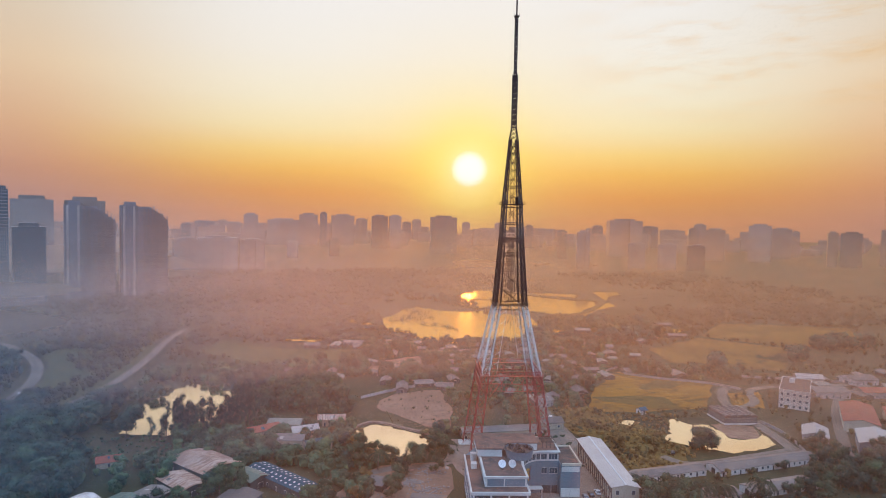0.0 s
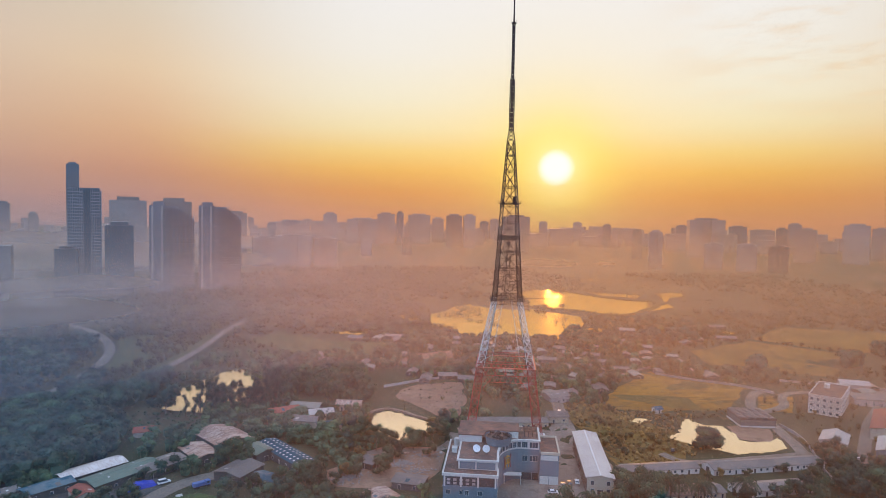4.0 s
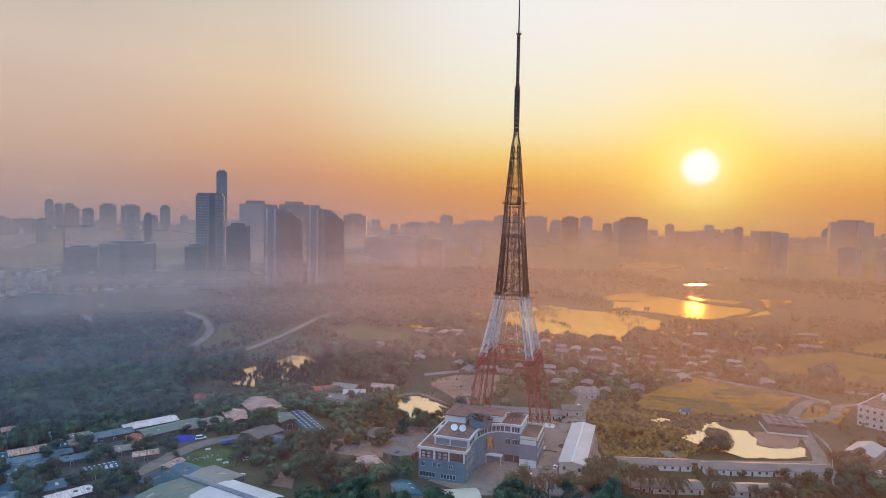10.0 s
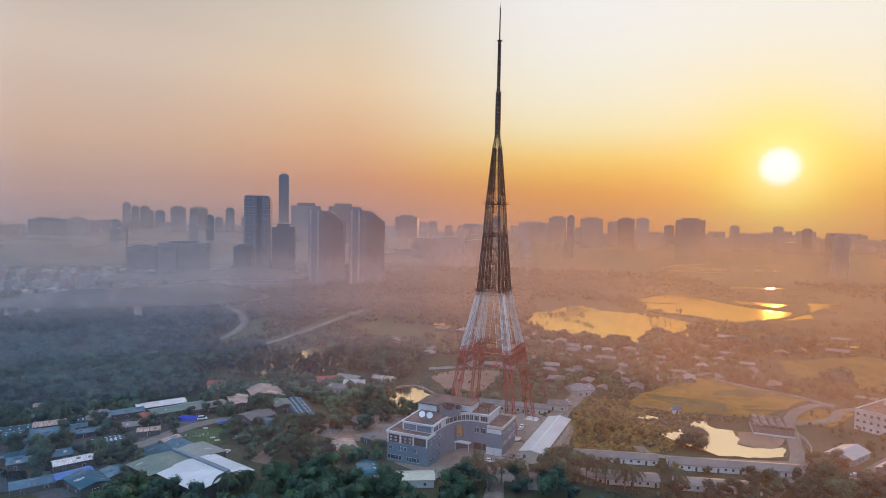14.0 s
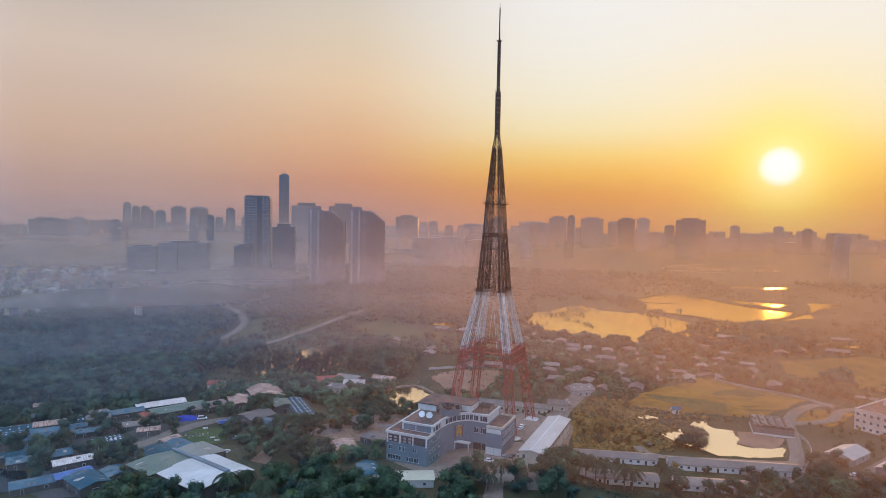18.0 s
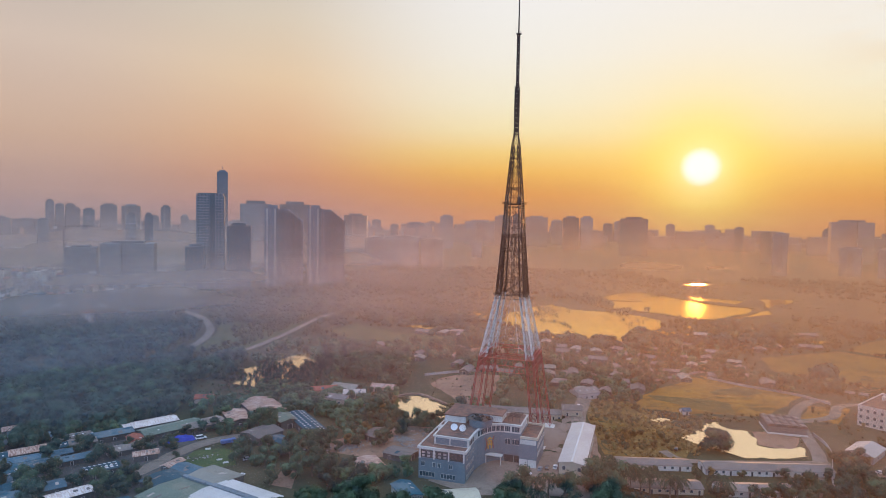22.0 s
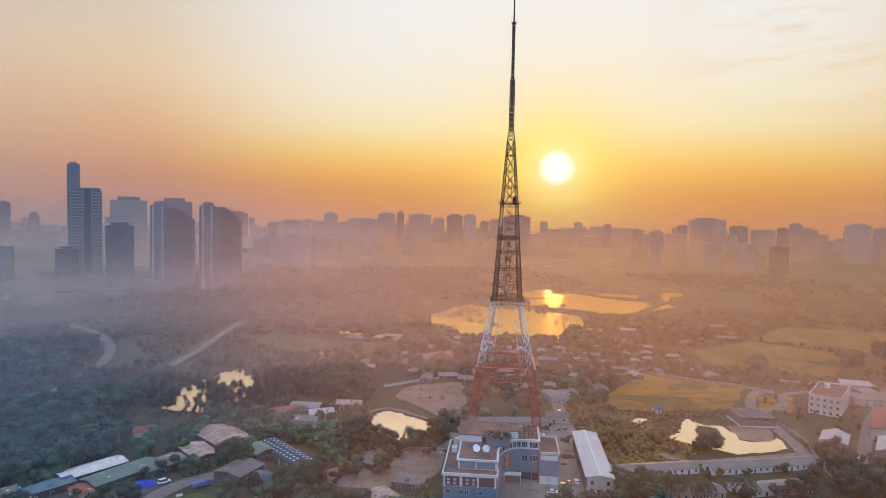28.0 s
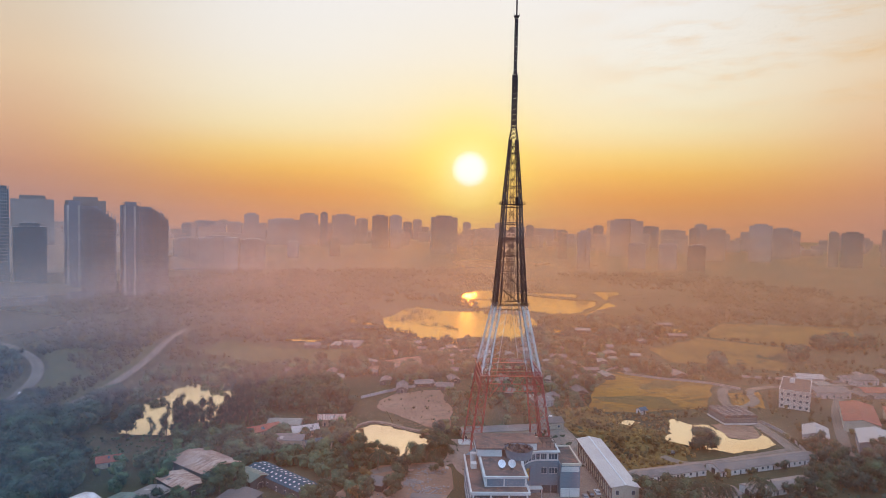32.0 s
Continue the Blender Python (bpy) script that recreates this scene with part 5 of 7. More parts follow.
def barrel_shed():
    """Five dark barrel vaults side by side on low brick walls."""
    h = thing("barrel_shed", 278.0, 287.0, 0, -13, "dark shed with five striped barrel vaults beside the pond", "shed")
    W, L, n = 19.0, 20.0, 5
    bm = bmesh.new()
    box(bm, -L / 2, -W / 2, 0, L / 2, -W / 2 + 0.25, 1.0)
    box(bm, -L / 2, W / 2 - 0.25, 0, L / 2, W / 2, 1.0)
    box(bm, -L / 2, -W / 2 + 0.25, 0, -L / 2 + 0.25, W / 2 - 0.25, 1.0)
    box(bm, L / 2 - 0.25, -W / 2 + 0.25, 0, L / 2, W / 2 - 0.25, 1.0)
    part("plinth", bm, WHITE_WALL, h, "whitewashed low wall")
    part("wall", boxed(-L / 2 + 0.3, -W / 2 + 0.3, 0.2, L / 2 - 0.3, W / 2 - 0.3, 4.4), TOWER_BROWN, h, "dark netting wall")
    for k in range(n):
        bm = bmesh.new()
        x0 = -L / 2 + L * k / n
        wd = L / n
        a = [(x0 + wd / 2 - wd / 2 * math.cos(math.pi * i / 10), 4.4 + 1.5 * math.sin(math.pi * i / 10)) for i in range(11)]
        lo = [bm.verts.new((x, -W / 2 - 0.3, z)) for x, z in a]
        hi = [bm.verts.new((x, W / 2 + 0.3, z)) for x, z in a]
        for i in range(10):
            bm.faces.new((lo[i], lo[i + 1], hi[i + 1], hi[i]))
        bm.faces.new(lo[::-1])
        bm.faces.new(hi)
        v = part("vault", bm, TERRACE, h)
        for q in range(8):
            yy = -W / 2 + W * (q + 0.5) / 8
            bm = bmesh.new()
            for (xa, za), (xb, zb) in zip(a[2:8], a[3:9]):
                beam(bm, (xa, yy, za + 0.04), (xb, yy, zb + 0.04), 0.16)
            part("rib", bm, PALE_ROOF, v)


barrel_shed()
flat_house(347.5, 306.0, 40, 17, 40, 3, WHITE_WALL, "white three-storey office block with a terracotta flat roof", TERRACE, "office_block", "building", "", 3.7, 3.2)
shed(347, 262, 44, 17, 42, 6.0, 8.0, RED_ROOF, CREAM, "wide warehouse with a long red roof", "warehouse", "warehouse", "warehouses")
shed(364, 247, 44, 17, 42, 6.0, 8.0, RED_ROOF, CREAM, "wide warehouse with a long red roof", "warehouse", "warehouse", "warehouses")
shed(313.5, 226, 25, 17, 42, 6.5, 9.0, PALE_ROOF, BLUE_WALL, "pale-roofed warehouse with blue walls", "warehouse", "warehouse", "warehouses")
shed(333, 212, 25, 17, 42, 6.5, 9.0, PALE_ROOF, BLUE_WALL, "pale-roofed warehouse with blue walls", "warehouse", "warehouse", "warehouses")
shed(299.5, 250, 19, 12, 42, 3.5, 5.6, PALE_ROOF, GREY_WALL, "small pale-roofed store by the road", "warehouse", "warehouse")
shed(233.0, 311.4, 5, 4, 10, 2.6, 3.8, TEAL_ROOF, WHITE_WALL, "tiny hut with a blue-grey roof in the weeds", "hut", "hut", every=3)
for k, (x, y, L, W, a) in enumerate([(381, 311, 24, 14, -16), (412, 301, 22, 12, -16), (400, 342, 18, 10, -30), (435, 330, 20, 14, -10), (441, 291, 24, 14, -16)]):
    shed(x, y, L, W, a, 4.5, 6.6, (GREY_ROOF, RED_ROOF, PALE_ROOF)[k % 3], GREY_WALL, "low workshop with a sheet roof in the haze", "workshop", "workshop", "workshops")

# roofs of the settlement: middle, length, width, turn, eave, ridge, roof, wall, skylights, label
G1, G2 = GREY_WALL, CREAM
SETTLEMENT = []


def workshop(x, y, L, W, a, e, r, roof, wall, sk, label):
    big = L > 20
    SETTLEMENT.append((x, y, L, W))
    return shed(x, y, L, W, a, e, r, roof, wall, label, "workshop" if big else "house", "workshop" if big else "house", "settlement houses" if "settlement" in label else "", every=5.5, skylights=sk, patches=0 if L > 24 or roof in (WHITE_ROOF, BLUE_ROOF) else 3)


factory = workshop(12.6, 164.6, 28, 26, -29, 5.0, 6.1, WHITE_ROOF, SLUM_WALL, 0, "factory hall with a bright white metal roof")
for k in range(7):
    part("roof_monitor", boxed(-14 + k * 3.4, 3.1, 5.6, -10.9 + k * 3.4, 5.3, 6.6, 0.08), BLUE_WALL, factory, "blue-grey glazed roof monitor")
for k in range(6):
    for s in (-1, 1):
        bm = bmesh.new()
        beam(bm, (-11.5 + k * 4.6, s * 13.3, 5.11), (-11.5 + k * 4.6, s * 0.3, 6.22), 0.05)
        part("roof_seam", bm, PALE_ROOF, factory)
workshop(-10.4, 170.3, 18, 19.5, -29, 4.8, 5.6, GREEN_ROOF, SLUM_WALL, 0, "factory hall with a pale green metal roof")
annexe = workshop(-1.3, 186.6, 18, 13.6, -29, 4.6, 5.3, STONE_ROOF, SLUM_WALL, 0, "faded beige annexe roof of the factory hall")
for k in range(5):
    part("roof_monitor", boxed(-9 + k * 3.4, -8.6, 5.0, -5.9 + k * 3.4, -6.9, 5.9, 0.08), BLUE_WALL, annexe, "blue-grey glazed roof monitor")
workshop(-20.7, 183.9, 11, 14, -29, 4.4, 5.1, TEAL_ROOF, SLUM_WALL, 0, "teal-roofed workshop beside the factory")
workshop(-15.5, 195.5, 14, 7, -29, 3.6, 4.4, SLATE_ROOF, SLUM_WALL, 0, "slate-blue shed roof behind the factory")
workshop(-60, 251, 25, 10, 42, 3.8, 4.8, WEATHERED, SLUM_WALL, 0, "long workshop with a white weathered roof")
workshop(-46.5, 245, 28, 11.5, 47, 3.8, 5.0, GREEN_ROOF, SLUM_WALL, 2, "long workshop with a faded green roof")
workshop(-34, 253, 20, 11, 47, 3.6, 4.6, GREY_ROOF, SLUM_WALL, 0, "grey-roofed workshop beside the long workshops")
workshop(-71, 236, 17, 9, 42, 3.4, 4.4, TEAL_ROOF, SLUM_WALL, 0, "teal-roofed workshop in the settlement")
workshop(-56, 229, 10, 6.5, -55, 3.4, 4.4, RED_ROOF, G2, 0, "small house with a red tile roof")
workshop(-19.8, 264.6, 18.5, 11, -57, 4.0, 5.0, RUST_ROOF, SLUM_WALL, 0, "workshop with a rust-streaked sheet roof")
workshop(-12, 282, 25.5, 17.5, -54, 4.6, 6.2, RUST_ROOF, SLUM_WALL, 0, "workshop with a rust-streaked sheet roof")
workshop(18.5, 258, 35, 9.5, -57, 4.0, 5.0, TEAL_ROOF, SLUM_WALL, 12, "long shed roof dotted with rows of white skylights")
workshop(6.2, 263, 13.5, 10, -53, 4.2, 5.4, GREEN_ROOF, SLUM_WALL, 0, "workshop with a pale green roof")
workshop(0.5, 242, 15, 13.5, 56, 3.8, 5.0, GREY_ROOF, SLUM_WALL, 0, "grey-roofed shed beside the road")
workshop(12.8, 231, 13, 9, -42, 3.4, 4.4, TEAL_ROOF, SLUM_WALL, 0, "teal-green shed roof among trees")
workshop(-50.6, 169.7, 14.7, 7, 46, 3.6, 4.4, WEATHERED, SLUM_WALL, 0, "house with a white sheet roof")
workshop(-41, 157.3, 13, 7, 52, 3.6, 4.4, BLUE_ROOF, SLUM_WALL, 0, "house with a bright blue sheet roof")
workshop(-31, 152.3, 16, 11, -31, 3.8, 5.0, TEAL_ROOF, SLUM_WALL, 0, "house with a dark teal roof")
workshop(-25.5, 162, 10, 8, -36, 3.6, 4.4, TEAL_ROOF, SLUM_WALL, 0, "low house with a weathered teal sheet roof")
workshop(-53, 195, 13, 8, 42, 3.2, 4.0, TEAL_ROOF, SLUM_WALL, 7, "dark roof dotted with white skylights")
workshop(-43, 213, 10, 6, 30, 3.0, 3.8, RUST_ROOF, SLUM_WALL, 0, "small rusty lean-to by the road")
workshop(-26, 203, 9, 4.5, 70, 2.8, 3.4, RUST_ROOF, SLUM_WALL, 0, "small rusty lean-to by the road")
workshop(77, 182.5, 14, 8, -64, 3.2, 4.3, TEAL_ROOF, WHITE_WALL, 0, "small pavilion with a teal roof beside the station")
workshop(97.5, 179, 15, 9, 12, 3.4, 4.4, CREAM_ROOF, WHITE_WALL, 0, "low garage with a cream metal roof")
workshop(59.4, 207.5, 17, 10, -62, 2.8, 3.6, RUST_ROOF, SLUM_WALL, 0, "rusty low shed at the station's fence")
workshop(70.8, 223, 13, 9.5, -25, 2.8, 3.4, GREY_ROOF, SLUM_WALL, 0, "patched grey shed roof at the station's fence")
# dark wall colour stands in for the shade inside this open shed
workshop(55.5, 246, 9.5, 8, -40, 3.0, 4.8, GREY_ROOF, DARK, 0, "shed with a grey hipped roof, dark walls for its open shade")
workshop(-52, 300, 9.5, 7, 10, 2.8, 4.4, RED_ROOF, G2, 0, "house with a faded red roof among trees")
workshop(26, 305, 14, 9, -20, 3.6, 5.0, GREY_ROOF, G2, 0, "grey-roofed house among trees")
workshop(38, 296, 12, 8, 14, 3.4, 4.8, TEAL_ROOF, G2, 0, "teal-roofed house by the pond")
workshop(34, 316, 13, 9, 8, 3.6, 5.2, PALE_ROOF, G2, 0, "pale-roofed house by the pond")
workshop(50, 330, 14, 8, -12, 3.6, 5.2, RUST_ROOF, G2, 0, "rust-roofed house by the pond")
workshop(14, 322, 16, 9, 20, 3.6, 5.2, RED_ROOF, G2, 0, "red-roofed house among trees")

# tightly packed low roofs of the settlement, in rows
rng = random.Random(77)
SHADE = []
for row in range(-9, 10):
    along = -70.0 + rng.uniform(0, 6)
    while along < 70:
        L, W = rng.uniform(8, 16), rng.uniform(6.5, 9.5)
        x = -72 + (along + L / 2) * math.cos(radians(40)) - row * 9.6 * math.sin(radians(40))
        y = 194 + (along + L / 2) * math.sin(radians(40)) + row * 9.6 * math.cos(radians(40))
        along += L + rng.choice((0.4, 0.6, 1.0, 3.5))
        if not (-124 < x < -30 and 142 < y < 242) or x < -54 and y < 168 or y < 176 + (-x - 88) * 0.9 and x < -86:
            continue
        if math.dist((x, y), (-38, 206)) < 12 or math.dist((x, y), (-32, 222)) < 11 or math.dist((x, y), (-44, 188)) < 6 or math.dist((x, y), (-37, 237)) < 9 or x > -46 and 176 < y < 206:
            continue
        if any(math.dist((x, y), (a, b)) < 0.36 * (L + W * 0.4) + 0.36 * (max(c, d) + min(c, d) * 0.4) - 1.0 for a, b, c, d in SETTLEMENT[:44] if c > 16 or (a, b) in ((-56, 229), (-53, 195), (-50.6, 169.7), (-41, 157.3), (-31, 152.3), (-25.5, 162), (-43, 213))):
            continue
        if rng.random() < 0.22:
            SHADE.append((x, y))
            continue
        roof, word = rng.choice(((TEAL_ROOF, "dark teal"), (SLATE_ROOF, "slate blue"), (TEAL_ROOF, "dark teal"), (SLATE_ROOF, "slate blue"), (TEAL_ROOF, "dark teal"), (GREY_ROOF, "grey")))
        roof, word = (RUST_ROOF, "rusty") if rng.random() < 0.05 else (roof, word)
        eave = rng.uniform(2.5, 3.3)
        workshop(x, y, L, W, 40 + rng.choice((0, 0, 0, 90)) * (L < 10) + rng.uniform(-3, 3), eave, eave + rng.uniform(0.5, 1.1), roof, SLUM_WALL, rng.choice((0, 0, 0, 0, 4)), "settlement house with a low %s sheet roof" % word)

# builders' rubble and stacked goods on the trodden earth beside the pond
rng = random.Random(91)
bm = bmesh.new()
for cx, cy, n in ((47, 236, 160), (70, 246, 200), (82, 254, 110), (40, 231, 110), (76, 237, 120), (-18, 216, 40)):
    for k in range(n):
        x, y, a = rng.gauss(cx, 3.4), rng.gauss(cy, 2.4), rng.uniform(0.1, 0.42)
        box(bm, -a, -a * 0.7, 0, a, a * 0.7, a * rng.uniform(0.5, 1.3), pose(x, y, 0.1, rng.uniform(-20, 20), rng.uniform(-20, 20), rng.uniform(0, 180)))
tagged(link("rubble", bm, GREY_WALL), "heaps of broken masonry on bare earth", "rubble", kind="stuff")


def lumber(x, y, turn, mat, label):
    """A stack of sheets and boards lying on the ground."""
    st = thing("board_stack", x, y, 0.1, turn, label, "boards", "stacked boards")
    r = random.Random(int(x * 9 + y))
    for k in range(5):
        part("board", boxed(-1.3 + r.uniform(0, 0.4), -0.7 + k * 0.28, 0, 1.3 - r.uniform(0, 0.5), -0.44 + k * 0.28, 0.3 + r.uniform(0, 0.3)), mat, st)


for x, y, a, mat, word in ((-10, 214, 20, WHITE_WALL, "white"), (-6, 211, 30, WHITE_WALL, "white"), (58, 241, 40, PALE_ROOF, "pale"), (66, 250, -30, GREY_ROOF, "grey"), (44, 243, 10, TERRACE, "reddish"), (90, 256, 80, PALE_ROOF, "pale"), (74, 258, 15, RUST_ROOF, "rusty"), (-20, 226, 25, WHITE_WALL, "white")):
    lumber(x, y, a, mat, "low stack of %s boards on bare ground" % word)

# hamlet houses beyond the tower, in the haze
rng = random.Random(11)
HAMLET = [(96, 172, 380, 470, 24), (160, 320, 345, 470, 62), (330, 450, 480, 560, 12), (10, 70, 400, 470, 8), (60, 160, 480, 540, 12), (10, 60, 318, 336, 3), (160, 300, 462, 500, 12), (380, 470, 300, 345, 12)]
taken = [(x, y, max(L, W) * 0.75) for x, y, L, W, *_ in SETTLEMENT]
for x0, x1, y0, y1, n in HAMLET:
    for k in range(n):
        for tries in range(20):
            x, y = rng.uniform(x0, x1), rng.uniform(y0, y1)
            if all(math.dist((x, y), (a, b)) > 11 + c * 0.4 for a, b, c in taken) and not any(inside(x, y, f[1]) for f in FIELDS) and not inside(x, y, LAKE) and not any(inside(x, y, p) for p in PONDS.values()):
                break
        else:
            continue
        L, W = rng.uniform(7, 18), rng.uniform(6, 11)
        taken.append((x, y, L))
        roof, word = rng.choice([(GREY_ROOF, "grey"), (STONE_ROOF, "faded beige"), (GREY_ROOF, "grey"), (GREY_ROOF, "grey"), (GREY_ROOF, "grey"), (STONE_ROOF, "faded beige"), (GREY_ROOF, "grey"), (GREY_ROOF, "grey")])
        shed(x, y, L, W, rng.choice((SITE, SITE + 90)) + rng.uniform(-14, 14), 2.5, rng.uniform(3.3, 4.2), roof, SLUM_WALL, "low hamlet house with a %s roof in the haze" % word, "house", "house", "hamlet houses", every=6)

# ---- far city ----


def block(x, y, L, W, turn, H, wall, label, crown=True, bands=0, group="skyline towers", name="tower_block", notch=0.0, category="building"):
    """A far tower: body, recessed crown, and storey ledges."""
    h = thing(name, x, y, 0, turn, label, category, group)
    bm = bmesh.new()
    if notch:
        prism(bm, [(-L / 2, -W / 2), (-notch, -W / 2), (-notch, -W / 2 + W * 0.2), (notch, -W / 2 + W * 0.2), (notch, -W / 2), (L / 2, -W / 2), (L / 2, W / 2), (-L / 2, W / 2)], 0, H)
    else:
        box(bm, -L / 2, -W / 2, 0, L / 2, W / 2, H)
    part("wall", bm, wall, h)
    if crown:
        part("roof_house", boxed(-L * 0.3, -W * 0.3, H, L * 0.3, W * 0.3, H + min(7, H * 0.05)), wall, h)
    if bands:
        bm = bmesh.new()
        box(bm, -L / 2 - 0.35, -W / 2 - 0.35, -0.3, L / 2 + 0.35, W / 2 + 0.35, 0.3)
        first = part("ledge", bm, TOWER_PALE, h)
        first.matrix_basis = pose(0, 0, H / (bands + 1))
        for k in range(1, bands):
            share("ledge", first.data, h, pose(0, 0, H * (k + 1) / (bands + 1)))
    return h


def bearing(d, deg):
    """A place d metres from the middle of the flight, at a bearing clockwise from y."""
    return 84 + d * math.sin(radians(deg)), -55 + d * math.cos(radians(deg))


def facing(deg):
    return -deg


# the glass office tower with its podium
gx, gy = -274.0, 868.0
office = thing("office_tower", gx, gy, 0, 17, "slim dark glass office tower with a white window grid", "building")
part("core", boxed(-19, -15, 0, 19, 15, 136), TOWER_BLUE, office)
part("crown", boxed(-17, -13, 136, 17, 13, 140), TOWER_BLUE, office)
for k in range(30):
    z = 18 + k * 4.0
    bm = bmesh.new()
    box(bm, -19.5, -15.4, z, -1.5, -15.0, z + 1.3)
    part("spandrel", bm, TOWER_GRID, office)
    bm = bmesh.new()
    box(bm, 7.0, -15.4, z, 19.4, -15.0, z + 1.1)
    part("spandrel", bm, TOWER_GRID, office)
for k in range(10):
    part("mullion", boxed(-19.4 + k * 1.95, -15.6, 8, -18.8 + k * 1.95, -15.05, 140), TOWER_GRID, office)
for k in range(7):
    part("mullion", boxed(7.0 + k * 2.0, -15.6, 8, 7.5 + k * 2.0, -15.05, 140), TOWER_GRID, office)
block(-236, 880, 34, 30, 17, 92, TOWER_BLUE, "dark glass wing beside the office tower", True, 0, "", "office_wing")
block(-287, 843, 26, 22, 17, 62, TOWER_BLUE, "low dark glass wing with a white sign", True, 0, "", "office_wing")
block(-258, 850, 88, 26, 17, 20, TOWER_BROWN, "broad podium with pale ledges", False, 3, "", "podium")


def apartment(x, y, turn, H, label, flip=1):
    """A tall block: two pale shafts on one side, storeys that step down at the top on the other."""
    h = thing("apartment_tower", x, y, 0, turn, label, "building", "stepped apartment towers")
    L, W = 58.0, 30.0
    f = flip
    part("core", boxed(min(-L / 2 * f, -8 * f), -W / 2, 0, max(-L / 2 * f, -8 * f), W / 2, H), TOWER_SLATE, h)
    steps = 9
    for k in range(steps):
        x0, x1 = (-8 + k * (L / 2 + 8) / steps) * f, (-8 + (k + 1) * (L / 2 + 8) / steps) * f
        hz = H - 1.5 - 3.3 * max(0, k - 3)
        part("stepped_wing", boxed(min(x0, x1), -W / 2 + 1 + k * 0.3, 0, max(x0, x1), W / 2 - 1, hz), TOWER_SLATE, h)
    for xx in (-25, -13):
        part("shaft", boxed(xx * f - 1.3, -W / 2 - 1.4, 0, xx * f + 1.3, -W / 2, H - 1), TOWER_SHAFT, h, "pale stair shaft")
    for k in range(int(H / 3.5) - 2):
        z = 10 + k * 3.5
        end = -8 + (L / 2 + 8) / steps * sum(1 for q in range(steps) if z < H - 2.6 - 3.3 * max(0, q - 3))
        bm = bmesh.new()
        a, b = sorted((-10.8 * f, end * f))
        box(bm, a, -W / 2 - 0.9, z, b, -W / 2 + 3.0, z + 0.9)
        part("balcony", bm, TOWER_GREY, h)
    for k in range(7):
        xx = (-6 + k * 5.2) * f
        hz = H - 1.5 - 3.3 * max(0, int((abs(xx + 8 * f)) / ((L / 2 + 8) / steps)) - 3)
        part("fin", boxed(xx - 0.3, -W / 2 - 1.2, 0, xx + 0.3, -W / 2 - 0.95, hz + 1.2), TOWER_BROWN, h)
    for k in range(4, steps):
        xx = (-8 + (k + 0.85) * (L / 2 + 8) / steps) * f
        hz = H - 1.5 - 3.3 * (k - 3)
        bm = bmesh.new()
        for yy in (-W / 2 + 1.6 + k * 0.3, 0.0):
            beam(bm, (xx, yy, hz), (xx, yy, hz + 4.2), 0.3)
        beam(bm, (xx, -W / 2 + 1.6 + k * 0.3, hz + 4.2), (xx, 0.0, hz + 4.2), 0.3)
        part("roof_frame", bm, TOWER_SLATE, h)
    for k in range(5):
        bm = bmesh.new()
        x0 = (-26 + k * 5) * f
        beam(bm, (x0, -W / 2, H), (x0, -W / 2, H + 4), 0.35)
        beam(bm, (x0, -W / 2, H + 4), (x0, W / 2, H + 4), 0.35)
        part("roof_frame", bm, TOWER_GREY, h)
    part("roof_house", boxed(min(-24 * f, -10 * f), -6, H, max(-24 * f, -10 * f), 6, H + 5), TOWER_SLATE, h)
    return h


apartment(-177, 915, 13, 120, "tall brown apartment tower with pale shafts and a stepped top")
apartment(-116, 940, 12, 121, "tall brown apartment tower with pale shafts and a stepped top")
block(-326, 1235, 62, 30, 16, 131, TOWER_GREY, "tall hazy apartment slab behind the stepped towers", True, 0, "", "apartment_slab")
block(-250, 1256, 62, 30, 15, 131, TOWER_GREY, "tall hazy apartment slab behind the stepped towers", True, 0, "", "apartment_slab")
tall = block(-884, 2520, 42, 42, 20, 280, TOWER_BLUE, "very tall slim tower in the haze", True, 0, "", "tall_tower")
part("antenna", boxed(-0.8, -0.8, 294, 0.8, 0.8, 306), TOWER_GREY, tall)

# skyline: place, width and height
rng = random.Random(5)


def high_rise(x, y, width, high):
    wall = rng.choice((TOWER_GREY, TOWER_BROWN, TOWER_BLUE, TOWER_GREY))
    deg = math.degrees(math.atan2(x - 84, y + 55))
    block(x, y, width, width * rng.uniform(0.45, 0.7), facing(deg) + rng.uniform(-9, 9), high, wall, "hazy %s block on the skyline" % ("low broad" if high < 80 else "high-rise"), True, rng.choice((0, 0, 9)) if x < -300 else 0, "skyline towers", notch=rng.choice((0.0, width * 0.12)))


high_rise(-1142, 1475, 88, 88)
high_rise(-1085, 1520, 53, 88)
high_rise(-896, 1411, 23, 87)
high_rise(-1491, 2336, 29, 145)
high_rise(-1464, 2354, 29, 132)
high_rise(-1434, 2374, 34, 132)
high_rise(-1415, 2386, 21, 117)
high_rise(-1175, 2064, 35, 114)
high_rise(-1123, 2094, 51, 130)
high_rise(-1108, 2218, 62, 130)
high_rise(-689, 1421, 21, 102)
high_rise(-654, 1440, 19, 103)
high_rise(-907, 1984, 25, 95)
high_rise(-961, 2180, 32, 128)
high_rise(-1938, 2630, 36, 82)
high_rise(-1623, 2366, 51, 61)
high_rise(-663, 1658, 19, 100)
high_rise(-209, 1800, 67, 111)
high_rise(-366, 3092, 37, 83)
high_rise(-331, 3198, 45, 89)
high_rise(-165, 2514, 33, 76)
high_rise(-125, 3220, 89, 78)
high_rise(-48, 3326, 46, 84)
high_rise(-176, 2592, 30, 70)
high_rise(-174, 3594, 48, 76)
high_rise(-93, 3297, 79, 75)
high_rise(25, 3398, 50, 70)
high_rise(56, 2148, 46, 114)
